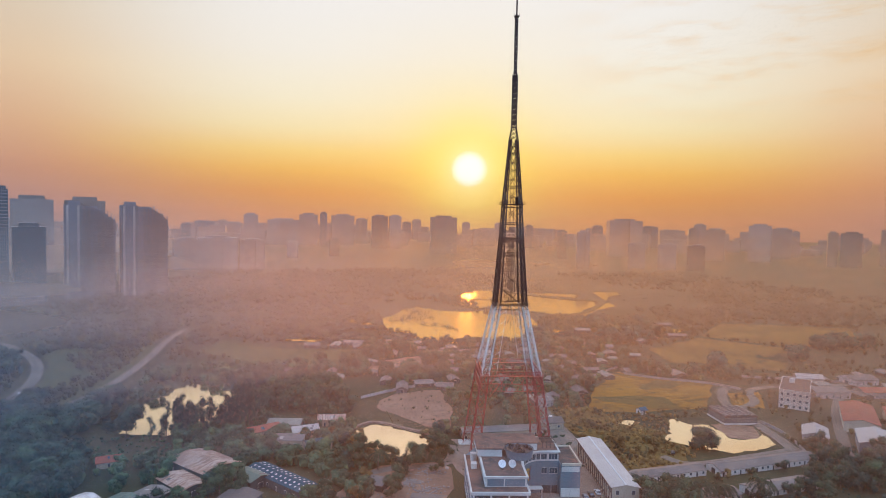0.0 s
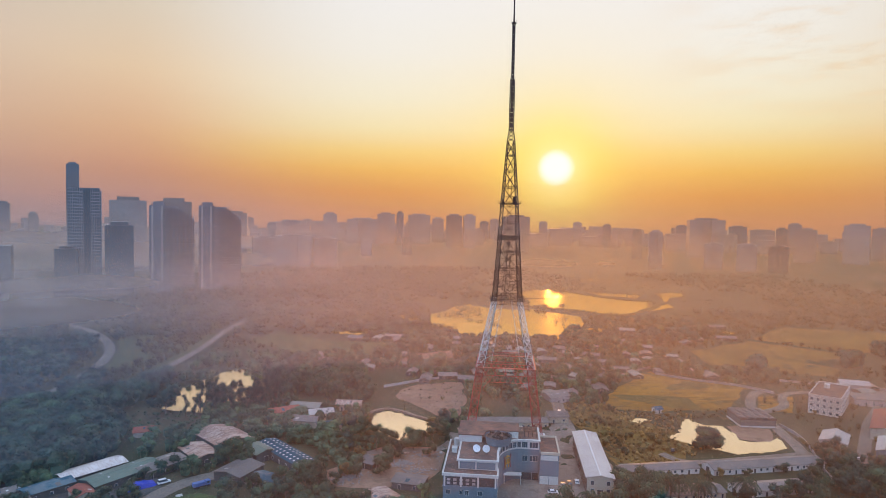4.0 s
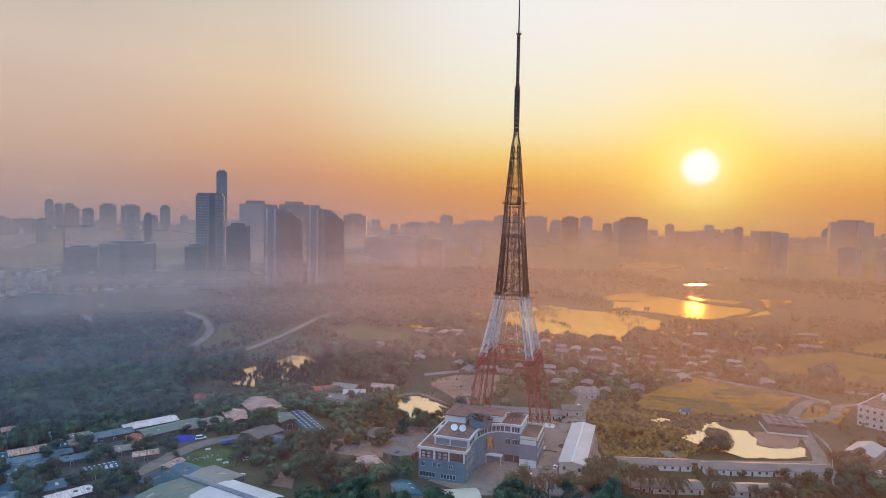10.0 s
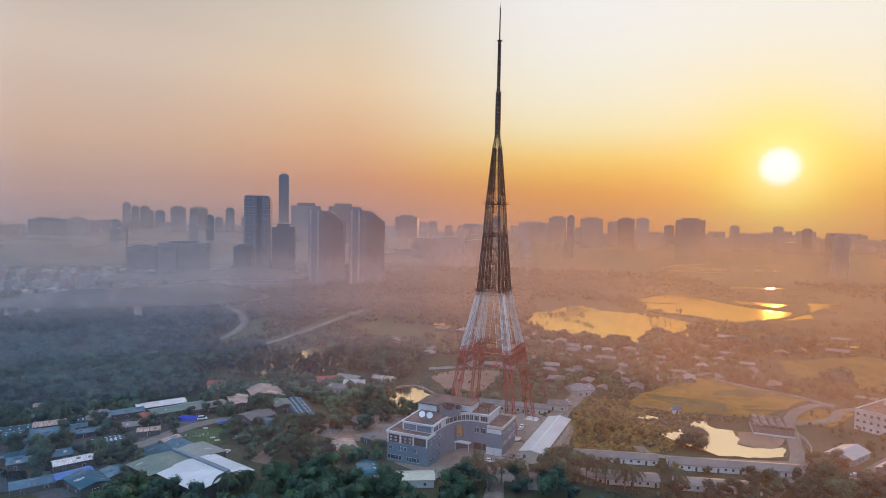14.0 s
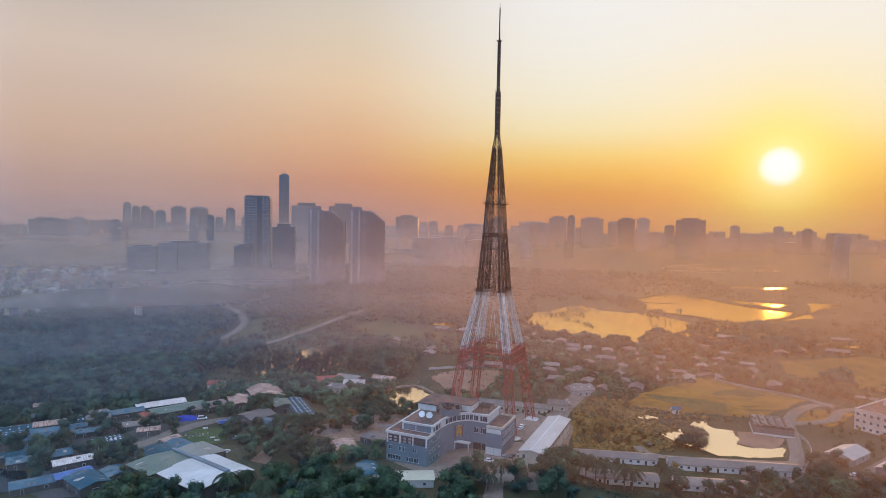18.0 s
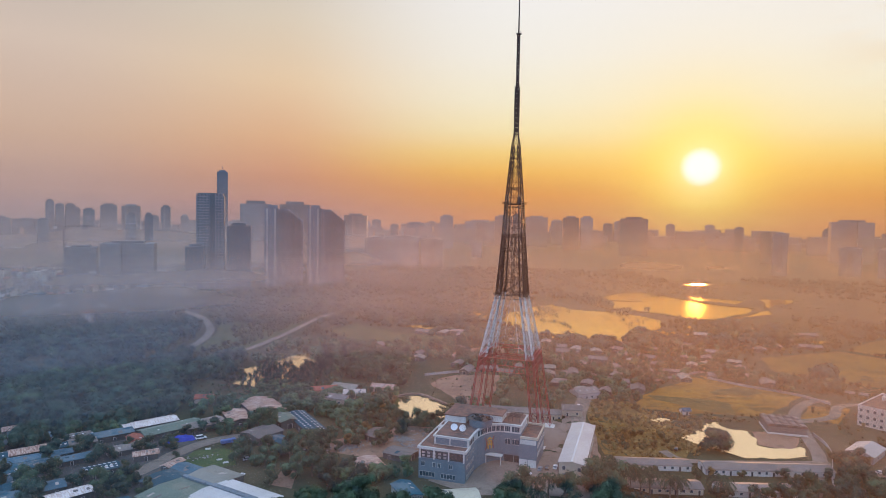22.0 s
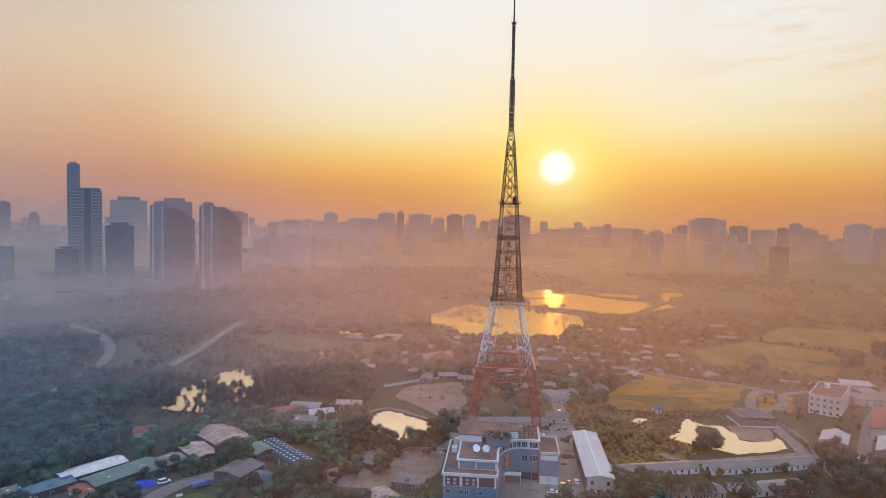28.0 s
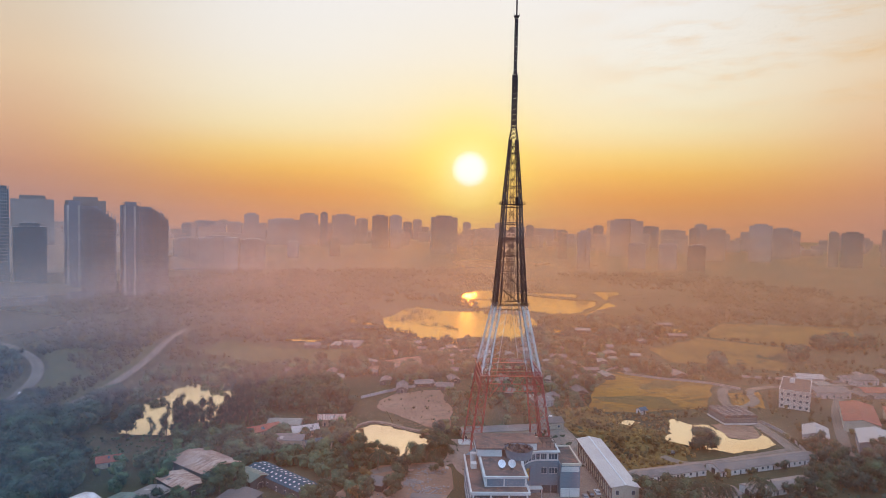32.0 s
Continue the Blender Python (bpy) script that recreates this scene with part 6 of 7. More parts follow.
high_rise(187, 2491, 119, 97)
high_rise(280, 2482, 69, 119)
high_rise(324, 2376, 27, 124)
high_rise(411, 2464, 86, 117)
high_rise(523, 2647, 48, 104)
high_rise(509, 2241, 58, 117)
high_rise(564, 2228, 43, 118)
high_rise(869, 3182, 47, 90)
high_rise(919, 3168, 45, 103)
high_rise(654, 1940, 85, 117)
high_rise(1061, 2804, 38, 95)
high_rise(1325, 3020, 44, 94)
high_rise(1158, 2326, 32, 91)
high_rise(933, 1653, 28, 83)
high_rise(1718, 2697, 52, 91)
high_rise(1225, 1764, 104, 118)
high_rise(1799, 2398, 73, 94)
high_rise(2061, 2574, 116, 78)
high_rise(1362, 1596, 31, 95)
high_rise(2162, 2490, 56, 109)
high_rise(1409, 1555, 56, 95)
high_rise(1533, 1504, 62, 110)
high_rise(1757, 1632, 60, 100)
high_rise(1934, 1735, 25, 90)
high_rise(1583, 1300, 25, 94)
high_rise(1611, 1265, 51, 94)
high_rise(1787, 1281, 52, 105)
high_rise(2076, 1390, 43, 120)
high_rise(1961, 1199, 73, 115)
high_rise(-90, 1345, 46, 61)
high_rise(-30, 1348, 75, 65)
high_rise(37, 1348, 49, 60)
high_rise(150, 1692, 29, 44)
high_rise(273, 1777, 27, 51)
high_rise(937, 1295, 40, 61)
high_rise(993, 1252, 42, 61)
high_rise(1043, 1211, 40, 60)
high_rise(779, 1281, 29, 87)
high_rise(-490, 898, 44, 54)
high_rise(-412, 893, 74, 62)
for d, deg, width, high in ((2300, -50.5, 90, 96), (2200, -54, 90, 105), (2400, -58, 80, 112), (2400, 55, 90, 100), (2500, 60, 90, 104), (2300, 64, 80, 100)):
    high_rise(*bearing(d, deg), width, high)
# further low blocks that close the horizon
bm = bmesh.new()
for k in range(420):
    d, deg = rng.uniform(2500, 4300), rng.uniform(-75, 80)
    x, y = bearing(d, deg)
    a, hh = rng.uniform(18, 50), rng.choice((rng.uniform(20, 50), rng.uniform(40, 75)))
    box(bm, -a, -a * 0.6, 0, a, a * 0.6, hh, pose(x, y, 0, 0, 0, facing(deg) + rng.uniform(-20, 20)))
tagged(link("far_city", bm, TOWER_BROWN), "low far blocks of the city fading into haze", "far city", kind="stuff")

# town houses west of the woods, among low dark trees
rng = random.Random(8)
spots = []
for k in range(400):
    for tries in range(12):
        d, deg = rng.uniform(700, 1350), rng.uniform(-53, -26)
        x, y = bearing(d, deg)
        if all(math.dist((x, y), s) > 13 for s in spots) and math.dist((x, y), (-274, 868)) > 90 and abs((x + 333) * 0.89 + (y - 866) * 0.455) > 34:
            break
    spots.append((x, y))
    storeys = rng.choice((2, 3, 3, 4, 5))
    wall, word = rng.choice(((WHITE_WALL, "white"), (CREAM, "cream"), (GREY_WALL, "grey"), (BLUE_WALL, "bluish")))
    L, W, H = rng.uniform(5, 11), rng.uniform(7, 13), storeys * 3.1
    h = thing("town_house", x, y, 0, rng.uniform(-30, 30), "narrow %s town house in the morning haze" % word, "house", "town houses")
    part("wall", boxed(-L / 2, -W / 2, 0, L / 2, W / 2, H), wall, h)
    bm = bmesh.new()
    gable(bm, L, W, H, H + rng.uniform(0.8, 2.4), 0.4)
    part("roof", bm, rng.choice((GREY_ROOF, TEAL_ROOF, GREY_ROOF, TEAL_ROOF, RED_ROOF, PALE_ROOF)), h)
    for s in range(storeys):
        bm = bmesh.new()
        for q in range(3):
            xx = -L / 2 + L * (q + 0.5) / 3
            box(bm, xx - 0.6, -W / 2 - 0.06, s * 3.1 + 1.0, xx + 0.6, -W / 2 + 0.02, s * 3.1 + 2.5)
        part("window", bm, GLASS, h)
flat_house(*bearing(560, -47.0), 16, 10, 26, 3, WHITE_WALL, "white three-storey house at the edge of the woods", None, "house", "house")
flat_house(*bearing(600, -45.2), 12, 10, 26, 3, WHITE_WALL, "white three-storey house at the edge of the woods", None, "house", "house")


def tower_crane(x, y):
    c = thing("tower_crane", x, y, 0, 20, "slim tower crane over a building site in haze", "crane")
    bm = bmesh.new()
    for a, b in ((-1, -1), (1, -1), (1, 1), (-1, 1)):
        beam(bm, (a, b, 0), (a, b, 86), 0.3)
    for k in range(20):
        beam(bm, (-1, -1, k * 4.3), (1, -1, k * 4.3 + 4.3), 0.2)
    part("mast", bm, GREY_STEEL, c)
    bm = bmesh.new()
    for z, y1 in ((86, -0.8), (86, 0.8), (88, 0)):
        beam(bm, (-14, y1, z), (40, y1, z), 0.28)
    for k in range(13):
        beam(bm, (-12 + k * 4, 0.8, 86), (-10 + k * 4, 0, 88), 0.18)
        beam(bm, (-10 + k * 4, 0, 88), (-8 + k * 4, -0.8, 86), 0.18)
    part("jib", bm, GREY_STEEL, c)
    part("counterweight", boxed(-14, -1.2, 82.5, -10.5, 1.2, 85.8), GREY_WALL, c)


tower_crane(-505, 880)

# ---- cars ----


def car(paint_mat, label, van=False):
    c = thing("van" if van else "car", 0, 0, 0, 0, label, "van" if van else "car", "parked vehicles")
    L, W = (4.9, 1.8) if van else (4.3, 1.72)
    side = [(-L / 2, 0.35), (L / 2, 0.35), (L / 2, 0.85), (L / 2 - 0.8, 1.0), (L / 2 - 0.9, 1.0), (-L / 2 + 0.4, 1.0), (-L / 2, 0.9)]
    bm = bmesh.new()
    a = [bm.verts.new((x, -W / 2, z)) for x, z in side]
    b = [bm.verts.new((x, W / 2, z)) for x, z in side]
    bm.faces.new(a)
    bm.faces.new(b[::-1])
    for i in range(len(side)):
        j = (i + 1) % len(side)
        bm.faces.new((a[i], b[i], b[j], a[j]))
    bmesh.ops.recalc_face_normals(bm, faces=bm.faces[:])
    part("body", bm, paint_mat, c)
    top = 1.95 if van else 1.45
    cab = [(-L / 2 + 0.2, 1.0), (L / 2 - 1.0, 1.0), (L / 2 - 1.7, top - 0.06), (-L / 2 + (0.3 if van else 0.75), top - 0.06)]
    bm = bmesh.new()
    a = [bm.verts.new((x, -W / 2 + 0.06, z)) for x, z in cab]
    b = [bm.verts.new((x, W / 2 - 0.06, z)) for x, z in cab]
    bm.faces.new(a)
    bm.faces.new(b[::-1])
    for i in range(4):
        bm.faces.new((a[i], b[i], b[(i + 1) % 4], a[(i + 1) % 4]))
    bmesh.ops.recalc_face_normals(bm, faces=bm.faces[:])
    part("cabin", bm, GLASS, c, "dark glazed cabin")
    part("car_roof", boxed(-L / 2 + (0.3 if van else 0.8), -W / 2 + 0.08, top - 0.05, L / 2 - 1.72, W / 2 - 0.08, top), paint_mat, c)
    for x in (-L / 2 + 0.8, L / 2 - 0.85):
        for y in (-W / 2 + 0.05, W / 2 - 0.05):
            bm = bmesh.new()
            beam(bm, (x, y - 0.1, 0.32), (x, y + 0.1, 0.32), 0.32, 12)
            part("wheel", bm, RUBBER, c)
    return c


KINDS = [car(CAR_PAINT[0], "white car parked on the road"), car(CAR_PAINT[1], "grey car parked on the road"), car(CAR_PAINT[2], "black car parked on the road"), car(CAR_PAINT[3], "red car parked on the road"), car(CAR_PAINT[0], "white van parked on the road", True)]
SPOTS = [(127.0, 206.5, -14, 0), (146.0, 212, 72, 2), (147.8, 208, 72, 1), (156.4, 248, 72, 3), (133.5, 212.0, 74, 1), (-28.5, 238.5, 30, 4), (207, 251.0, 60, 2), (-122, 430, 95, 0), (168.5, 306, 70, 4), (6, 246, 10, 0),
         (22, 226, 20, 0), (26, 225, 20, 1), (141, 262, 70, 0), (141.6, 266, 70, 0), (292, 227, -16, 0), (150.5, 221, 72, 0), (-20, 196, 70, 3), (284, 235, 60, 4),
         (148.6, 226, 73, 2), (149.8, 230.5, 73, 0), (151.2, 235, 73, 1), (137, 213.5, 74, 2), (140.6, 214.5, 74, 0), (8, 212, 30, 0), (3, 214, 30, 1), (-2, 199, 76, 0), (6, 196, 76, 0), (-8, 196, 76, 2)]
used = set()
for x, y, a, k in SPOTS:
    z = 0.46 + land(x, y)
    if k in used:
        copy_thing(KINDS[k], pose(x, y, z, 0, 0, a))
    else:
        KINDS[k].matrix_world = pose(x, y, z, 0, 0, a)
        used.add(k)



def lorry(x, y, turn):
    """A small lorry: cab with windscreen, loaded bed and six wheels."""
    c = thing("lorry", x, y, 0.46, turn, "small blue lorry parked beside the settlement road", "lorry")
    part("chassis", boxed(-3.4, -0.9, 0.5, 3.2, 0.9, 0.8), GREY_STEEL, c)
    part("bed", boxed(-3.4, -1.1, 0.85, 1.2, 1.1, 2.3, 0.05), BLUE_ROOF, c)
    cab = part("cab", boxed(1.4, -1.05, 0.6, 3.3, 1.05, 2.5, 0.12), BLUE_ROOF, c)
    part("windscreen", boxed(3.3, -0.9, 1.5, 3.34, 0.9, 2.2), GLASS, cab)
    for s in (-1, 1):
        part("side_window", boxed(1.9, s * 1.06 - 0.02, 1.5, 2.9, s * 1.06 + 0.02, 2.2), GLASS, cab)
        for xx in (-2.6, -1.6, 2.4):
            bm = bmesh.new()
            beam(bm, (xx, s * 0.95 - 0.14, 0.45), (xx, s * 0.95 + 0.14, 0.45), 0.45, 12)
            part("wheel", bm, RUBBER, c)


lorry(-12.9, 232.7, 30)

# blue tarpaulin over goods beside the settlement road
tp = thing("tarpaulin", -37.5, 236.5, 0, 28, "bright blue tarpaulin draped over goods", "tarpaulin")
bm = bmesh.new()
grid = [[bm.verts.new((-6.5 + 13 * i / 12, -2.6 + 5.2 * j / 6, 0.05 + 2.6 * math.sin(math.pi * i / 12) ** 0.4 * math.sin(math.pi * j / 6) ** 0.5 + 0.25 * math.sin(i * 2.1 + j))) for j in range(7)] for i in range(13)]
for i in range(12):
    for j in range(6):
        bm.faces.new((grid[i][j], grid[i + 1][j], grid[i + 1][j + 1], grid[i][j + 1]))
part("cover", bm, TARP, tp)

# ---- trees ----


def leaf_cloud(seeds, size, rng, flat=0.5, out=None):
    """Small leaf sprays, one quad each, at the given places, turned loosely outwards where a crown's outward ways are given."""
    verts, faces = [], []
    for q, (x, y, z) in enumerate(seeds):
        s = size * rng.uniform(0.6, 1.3)
        u = Vector((rng.gauss(0, 1), rng.gauss(0, 1), rng.gauss(0, flat))).normalized()
        if out:
            nrm = (out[q] + Vector((rng.gauss(0, 0.28), rng.gauss(0, 0.28), 0.2 + rng.gauss(0, 0.28)))).normalized()
            u = nrm.cross(u).normalized()
            v = nrm.cross(u)
            c = Vector((x, y, z))
            i = len(verts)
            verts += [tuple(c - u * s), tuple(c - v * s * 0.6), tuple(c + u * s), tuple(c + v * s * 0.6)]
            faces.append((i, i + 1, i + 2, i + 3))
            continue
        v = u.cross(Vector((rng.gauss(0, 1), rng.gauss(0, 1), rng.gauss(0, 1)))).normalized()
        c = Vector((x, y, z))
        i = len(verts)
        verts += [tuple(c - u * s), tuple(c + v * s * 0.55), tuple(c + u * s), tuple(c - v * s * 0.55)]
        faces.append((i, i + 1, i + 2, i + 3))
    return verts, faces


BALL = [(0, 0, 1), (0, 0, -1)] + [(math.cos(a) * c, math.sin(a) * c, z) for c, z, o in ((0.75, 0.66, 0.0), (1.0, 0.0, 0.5), (0.75, -0.66, 0.0)) for a in [2 * math.pi * (k + o) / 6 for k in range(6)]]
BALL_FACES = [(0, 2 + k, 2 + (k + 1) % 6) for k in range(6)] + [(1, 14 + (k + 1) % 6, 14 + k) for k in range(6)]
for k in range(6):
    m = (k + 1) % 6
    BALL_FACES += [(2 + k, 8 + k, 2 + m), (2 + m, 8 + k, 8 + m), (14 + m, 8 + m, 8 + k), (14 + k, 14 + m, 8 + k)]


def kernel(verts, faces, c, r, h, rng):
    """The dense inside of a leafy lobe, lumpy and dark under the sprays."""
    i, t = len(verts), rng.uniform(0, 6.28)
    ct, st = math.cos(t), math.sin(t)
    for x, y, z in BALL:
        q = rng.uniform(0.78, 1.1)
        verts.append((c[0] + (x * ct - y * st) * r * q, c[1] + (x * st + y * ct) * r * q, c[2] + z * h * q))
    faces += [(i + a, i + b, i + d) for a, b, d in BALL_FACES]


def tree(name, high, spread, mat, seed, label, lobes=9, leaf=0.55, count=620, slim=0.62, bare=0.28, full=True):
    """A tapered trunk with limbs, and a crown of leaf sprays gathered in uneven lobes."""
    leaf, count = leaf * 0.72, int(count * 1.5)
    rng = random.Random(seed)
    t = thing(name, 0, 0, 0, 0, label, "tree", "")
    bm = bmesh.new()
    tube(bm, 0, 0, -0.2, high * 0.5, 0.035 * high * 0.6, 0.016 * high, 7)
    tips = []
    for k in range(lobes):
        a = 2 * math.pi * k / lobes + rng.uniform(-0.5, 0.5)
        f = rng.uniform(0.15, 1.0)
        z = high * (bare + (1 - bare) * (0.2 + 0.68 * (k + rng.random()) / lobes))
        top = 1 - abs((z / high - bare) / (1 - bare) - slim * 0.7)
        r = spread * f * max(0.25, top)
        tip = Vector((r * math.cos(a), r * math.sin(a), z))
        base = Vector((0, 0, high * rng.uniform(0.22, 0.48)))
        beam(bm, base, base.lerp(tip, 0.9), 0.01 * high * 0.5, 5)
        tips.append((tip, spread * rng.uniform(0.34, 0.58)))
    part("trunk", bm, BARK, t)
    v, f = [], []
    if full:
        for c, r in tips:
            kernel(v, f, c, r * 0.8, r * 0.66, rng)
    seeds, ways = [], []
    for k in range(count):
        c, r = rng.choice(tips)
        d = Vector((rng.gauss(0, 1), rng.gauss(0, 1), rng.gauss(0.25, 0.8))).normalized()
        seeds.append(c + d * r * (rng.uniform(0.78, 1.1) if full else rng.random() ** 0.4))
        ways.append(d)
    lv, lf = leaf_cloud(seeds, leaf, rng, 0.5, ways)
    n = len(v)
    v += lv
    f += [tuple(n + q for q in p) for p in lf]
    me = bpy.data.meshes.new("crown")
    me.from_pydata(v, [], f)
    me.materials.append(mat)
    ob = new("crown", me)
    ob.parent = t
    return t


def palm(seed):
    rng = random.Random(seed)
    t = thing("palm_tree", 0, 0, 0, 0, "tall palm with a ragged crown of drooping fronds", "palm", "palms")
    bm = bmesh.new()
    tube(bm, 0, 0, -0.2, 6.6, 0.26, 0.17, 8)
    part("trunk", bm, BARK, t)
    for k in range(17):
        bm = bmesh.new()
        a = 2 * math.pi * k / 17 + rng.uniform(-0.15, 0.15)
        lift = rng.uniform(0.1, 1.0)
        pts = []
        for s in range(7):
            f = s / 6
            r = 4.0 * f
            pts.append(Vector((r * math.cos(a), r * math.sin(a), 6.6 + 2.2 * lift * math.sin(f * 2.0) - 2.6 * f * f)))
        side = Vector((-math.sin(a), math.cos(a), 0))
        for p, q in zip(pts, pts[1:]):
            for s in (-1, 1):
                for e in range(4):
                    m = p.lerp(q, e / 4)
                    n2 = p.lerp(q, (e + 0.95) / 4)
                    out = side * s * rng.uniform(1.0, 1.3) - Vector((0, 0, rng.uniform(0.5, 1.0)))
                    bm.faces.new([bm.verts.new(x) for x in (m, n2, n2 + out * 0.8 + (q - p) * 0.5)])
        part("frond", bm, LEAF_PALM, t)
    return t


PROTO = [
    tree("tree", 10.5, 4.6, LEAF, 1, "broad leafy green tree in the scrub", 10, 0.55, 700, 0.62, 0.16),
    tree("tree", 8.0, 3.8, LEAF_DARK, 2, "dense dark green tree in the scrub", 9, 0.5, 620, 0.6, 0.08),
    tree("tree", 12.5, 3.6, LEAF_DARK, 3, "tall slim dark tree with thin foliage", 11, 0.5, 560, 0.9, 0.25, False),
    tree("tree", 7.0, 3.4, LEAF_SOFT, 4, "rounded olive green tree in the scrub", 8, 0.48, 520, 0.6, 0.08),
    tree("tree", 11.0, 5.4, LEAF, 5, "wide spreading green tree in the scrub", 13, 0.58, 900, 0.7, 0.14),
    tree("tree", 5.0, 2.8, LEAF_SOFT, 6, "low bushy olive tree in weeds", 7, 0.42, 380, 0.5, 0.04),
    tree("tree", 6.5, 3.0, LEAF_DRY, 7, "yellowing bushy tree in the weeds", 7, 0.45, 380, 0.6, 0.18),
    tree("tree", 14.5, 2.9, LEAF_DARK, 9, "tall feathery tree at the pond", 20, 0.36, 620, 1.0, 0.04, False),
]
PALM = palm(3)

KEEP_OFF = [[(-112, 118), (-48, 118), (-50, 148), (-64, 168), (-100, 168)], [(74, 350), (84, 368), (100, 386), (128, 388), (122, 330), (110, 308), (90, 326)], [(92, 447), (111, 469), (149, 480), (143, 454), (120, 442), (96, 432)], [(68, 166), (112, 160), (112, 194), (68, 198)], [(-12, 204), (-4, 222), (-24, 226), (-28, 206)], [(-84, 318), (-60, 300), (-28, 300), (-28, 376), (-66, 366)], [(48, 292), (64, 262), (90, 262), (92, 280), (60, 300)], [(208, 240), (274, 238), (274, 249), (224, 250)], [(125, 160), (136, 160), (139, 187), (124, 187)], [(-128, 385), (-122, 440), (-126, 485), (-105, 480), (-106, 440), (-112, 380), (-126, 345), (-146, 345)], [(-97, 388), (-84, 415), (-72, 458), (-61, 520), (-48, 510), (-54, 450), (-64, 405), (-84, 366), (-100, 366)]] + WATERS + [f[1] for f in FIELDS if f[0] in ("rice_field", "yard", "far_field")]
ROAD_LINES = [(line, width) for _, line, width in ROADS]


def near_road(x, y, pad):
    p = Vector((x, y))
    for line, width in ROAD_LINES:
        for a, b in zip(line, line[1:]):
            a, b = Vector(a), Vector(b)
            d = b - a
            f = max(0.0, min(1.0, (p - a).dot(d) / d.length_squared))
            if (a + d * f - p).length < width / 2 + pad:
                return True
    return False


BUILT = taken + [(90, 222, 24), (118, 232, 20), (150, 216, 14), (155, 240, 14), (186, 229, 9), (174, 229, 9), (200, 229, 9), (220, 226, 9), (239, 226, 9), (258, 226, 9), (176, 210, 7), (188, 210, 7), (200, 210, 7), (222, 208, 7), (236, 208, 7),
         (278, 287, 15), (338, 297, 18), (356, 314, 18), (336, 252, 15), (358, 272, 15), (353, 237, 15), (376, 258, 15), (313, 226, 18), (333, 212, 18), (300, 250, 13), (122, 300, 9), (140, 297, 9), (155, 294, 9), (179, 340, 10), (124, 270, 27)]


def free(x, y, pad=0.0):
    if any(math.dist((x, y), (a, b)) < c * 0.62 + pad for a, b, c in BUILT):
        return False
    if any(inside(x, y, p) for p in KEEP_OFF):
        return False
    return not near_road(x, y, (5.0 if y > 330 else 1.5) + pad)


# stands of trees: x and y range, how many, which kinds
rng = random.Random(21)
used = set()


def stand(x0, x1, y0, y1, n, kinds, in_water=False):
    for k in range(n):
        for tries in range(14):
            x, y = rng.uniform(x0, x1), rng.uniform(y0, y1)
            if free(x, y) or in_water and y < 398 and x > -56 and inside(x, y, PONDS["pond_3"]):
                break
        else:
            continue
        i = rng.choice(kinds)
        s = rng.uniform(0.75, 1.25)
        m = pose(x, y, land(x, y), 0, 0, rng.uniform(0, 360))
        if i in used:
            copy_thing(PROTO[i], m).scale = (s, s, s * rng.uniform(0.9, 1.12))
        else:
            PROTO[i].matrix_world = m
            used.add(i)


stand(52, 84, 150, 182, 10, (0, 4, 1, 4))
stand(84, 128, 158, 190, 14, (0, 4, 1, 0))
stand(122, 138, 186, 204, 5, (1, 1, 0))
stand(136, 160, 172, 198, 9, (0, 4, 1))
stand(224, 272, 186, 202, 10, (1, 0, 3))
stand(268, 308, 204, 240, 14, (3, 1, 0))
stand(38, 60, 184, 206, 9, (1, 0, 3, 4))
stand(36, 62, 226, 250, 7, (6, 3, 0))
stand(4, 36, 188, 232, 12, (3, 4, 0, 6))
stand(-8, 24, 208, 232, 9, (0, 1, 3))
stand(-26, 4, 240, 262, 5, (1, 0, 3))
stand(62, 92, 262, 275, 8, (3, 6, 2))
stand(60, 100, 252, 300, 6, (3, 6, 1, 5))
stand(36, 62, 264, 312, 8, (6, 3, 1, 0))
stand(-60, -24, 208, 228, 10, (1, 3, 5))
stand(-48, -34, 178, 194, 6, (1, 0))
stand(-70, -20, 160, 200, 8, (1, 3, 5))
stand(-60, -50, 140, 158, 4, (1, 5, 1))
stand(-82, -60, 160, 178, 9, (1, 0, 1))
stand(-110, -66, 168, 232, 10, (1, 3, 5))
stand(-10, 10, 132, 148, 4, (1, 0, 5))
stand(176, 212, 242, 272, 5, (5, 6, 3))
stand(-34, 2, 326, 338, 10, (7, 7, 2, 7))
stand(-30, 6, 326, 352, 22, (7, 7, 7, 2), True)
stand(-36, -30, 326, 340, 2, (7, 2), True)
stand(-2, 16, 340, 398, 14, (7, 7, 2), True)
stand(-34, 10, 326, 346, 16, (7, 7, 7, 2), True)
for x, y in ((-38, 326), (-33, 324), (-28, 326), (-22, 321), (-14, 324), (-6, 326), (3, 331), (9, 339)):
    copy_thing(PROTO[7], pose(x, y, 0, 0, 0, 61 * x)).scale = (1.0, 1.0, 0.8 + 0.02 * (x % 9))
round_tree = copy_thing(PROTO[1], pose(-50, 334, 0, 0, 0, 70))
round_tree.scale = (2.3, 2.3, 1.9)
stand(-70, -38, 318, 346, 7, (4, 0, 1))
stand(36, 62, 140, 172, 6, (0, 4, 1))
stand(-12, 6, 126, 145, 6, (0, 4, 1))
stand(250, 300, 187, 203, 8, (1, 0, 1, 4))
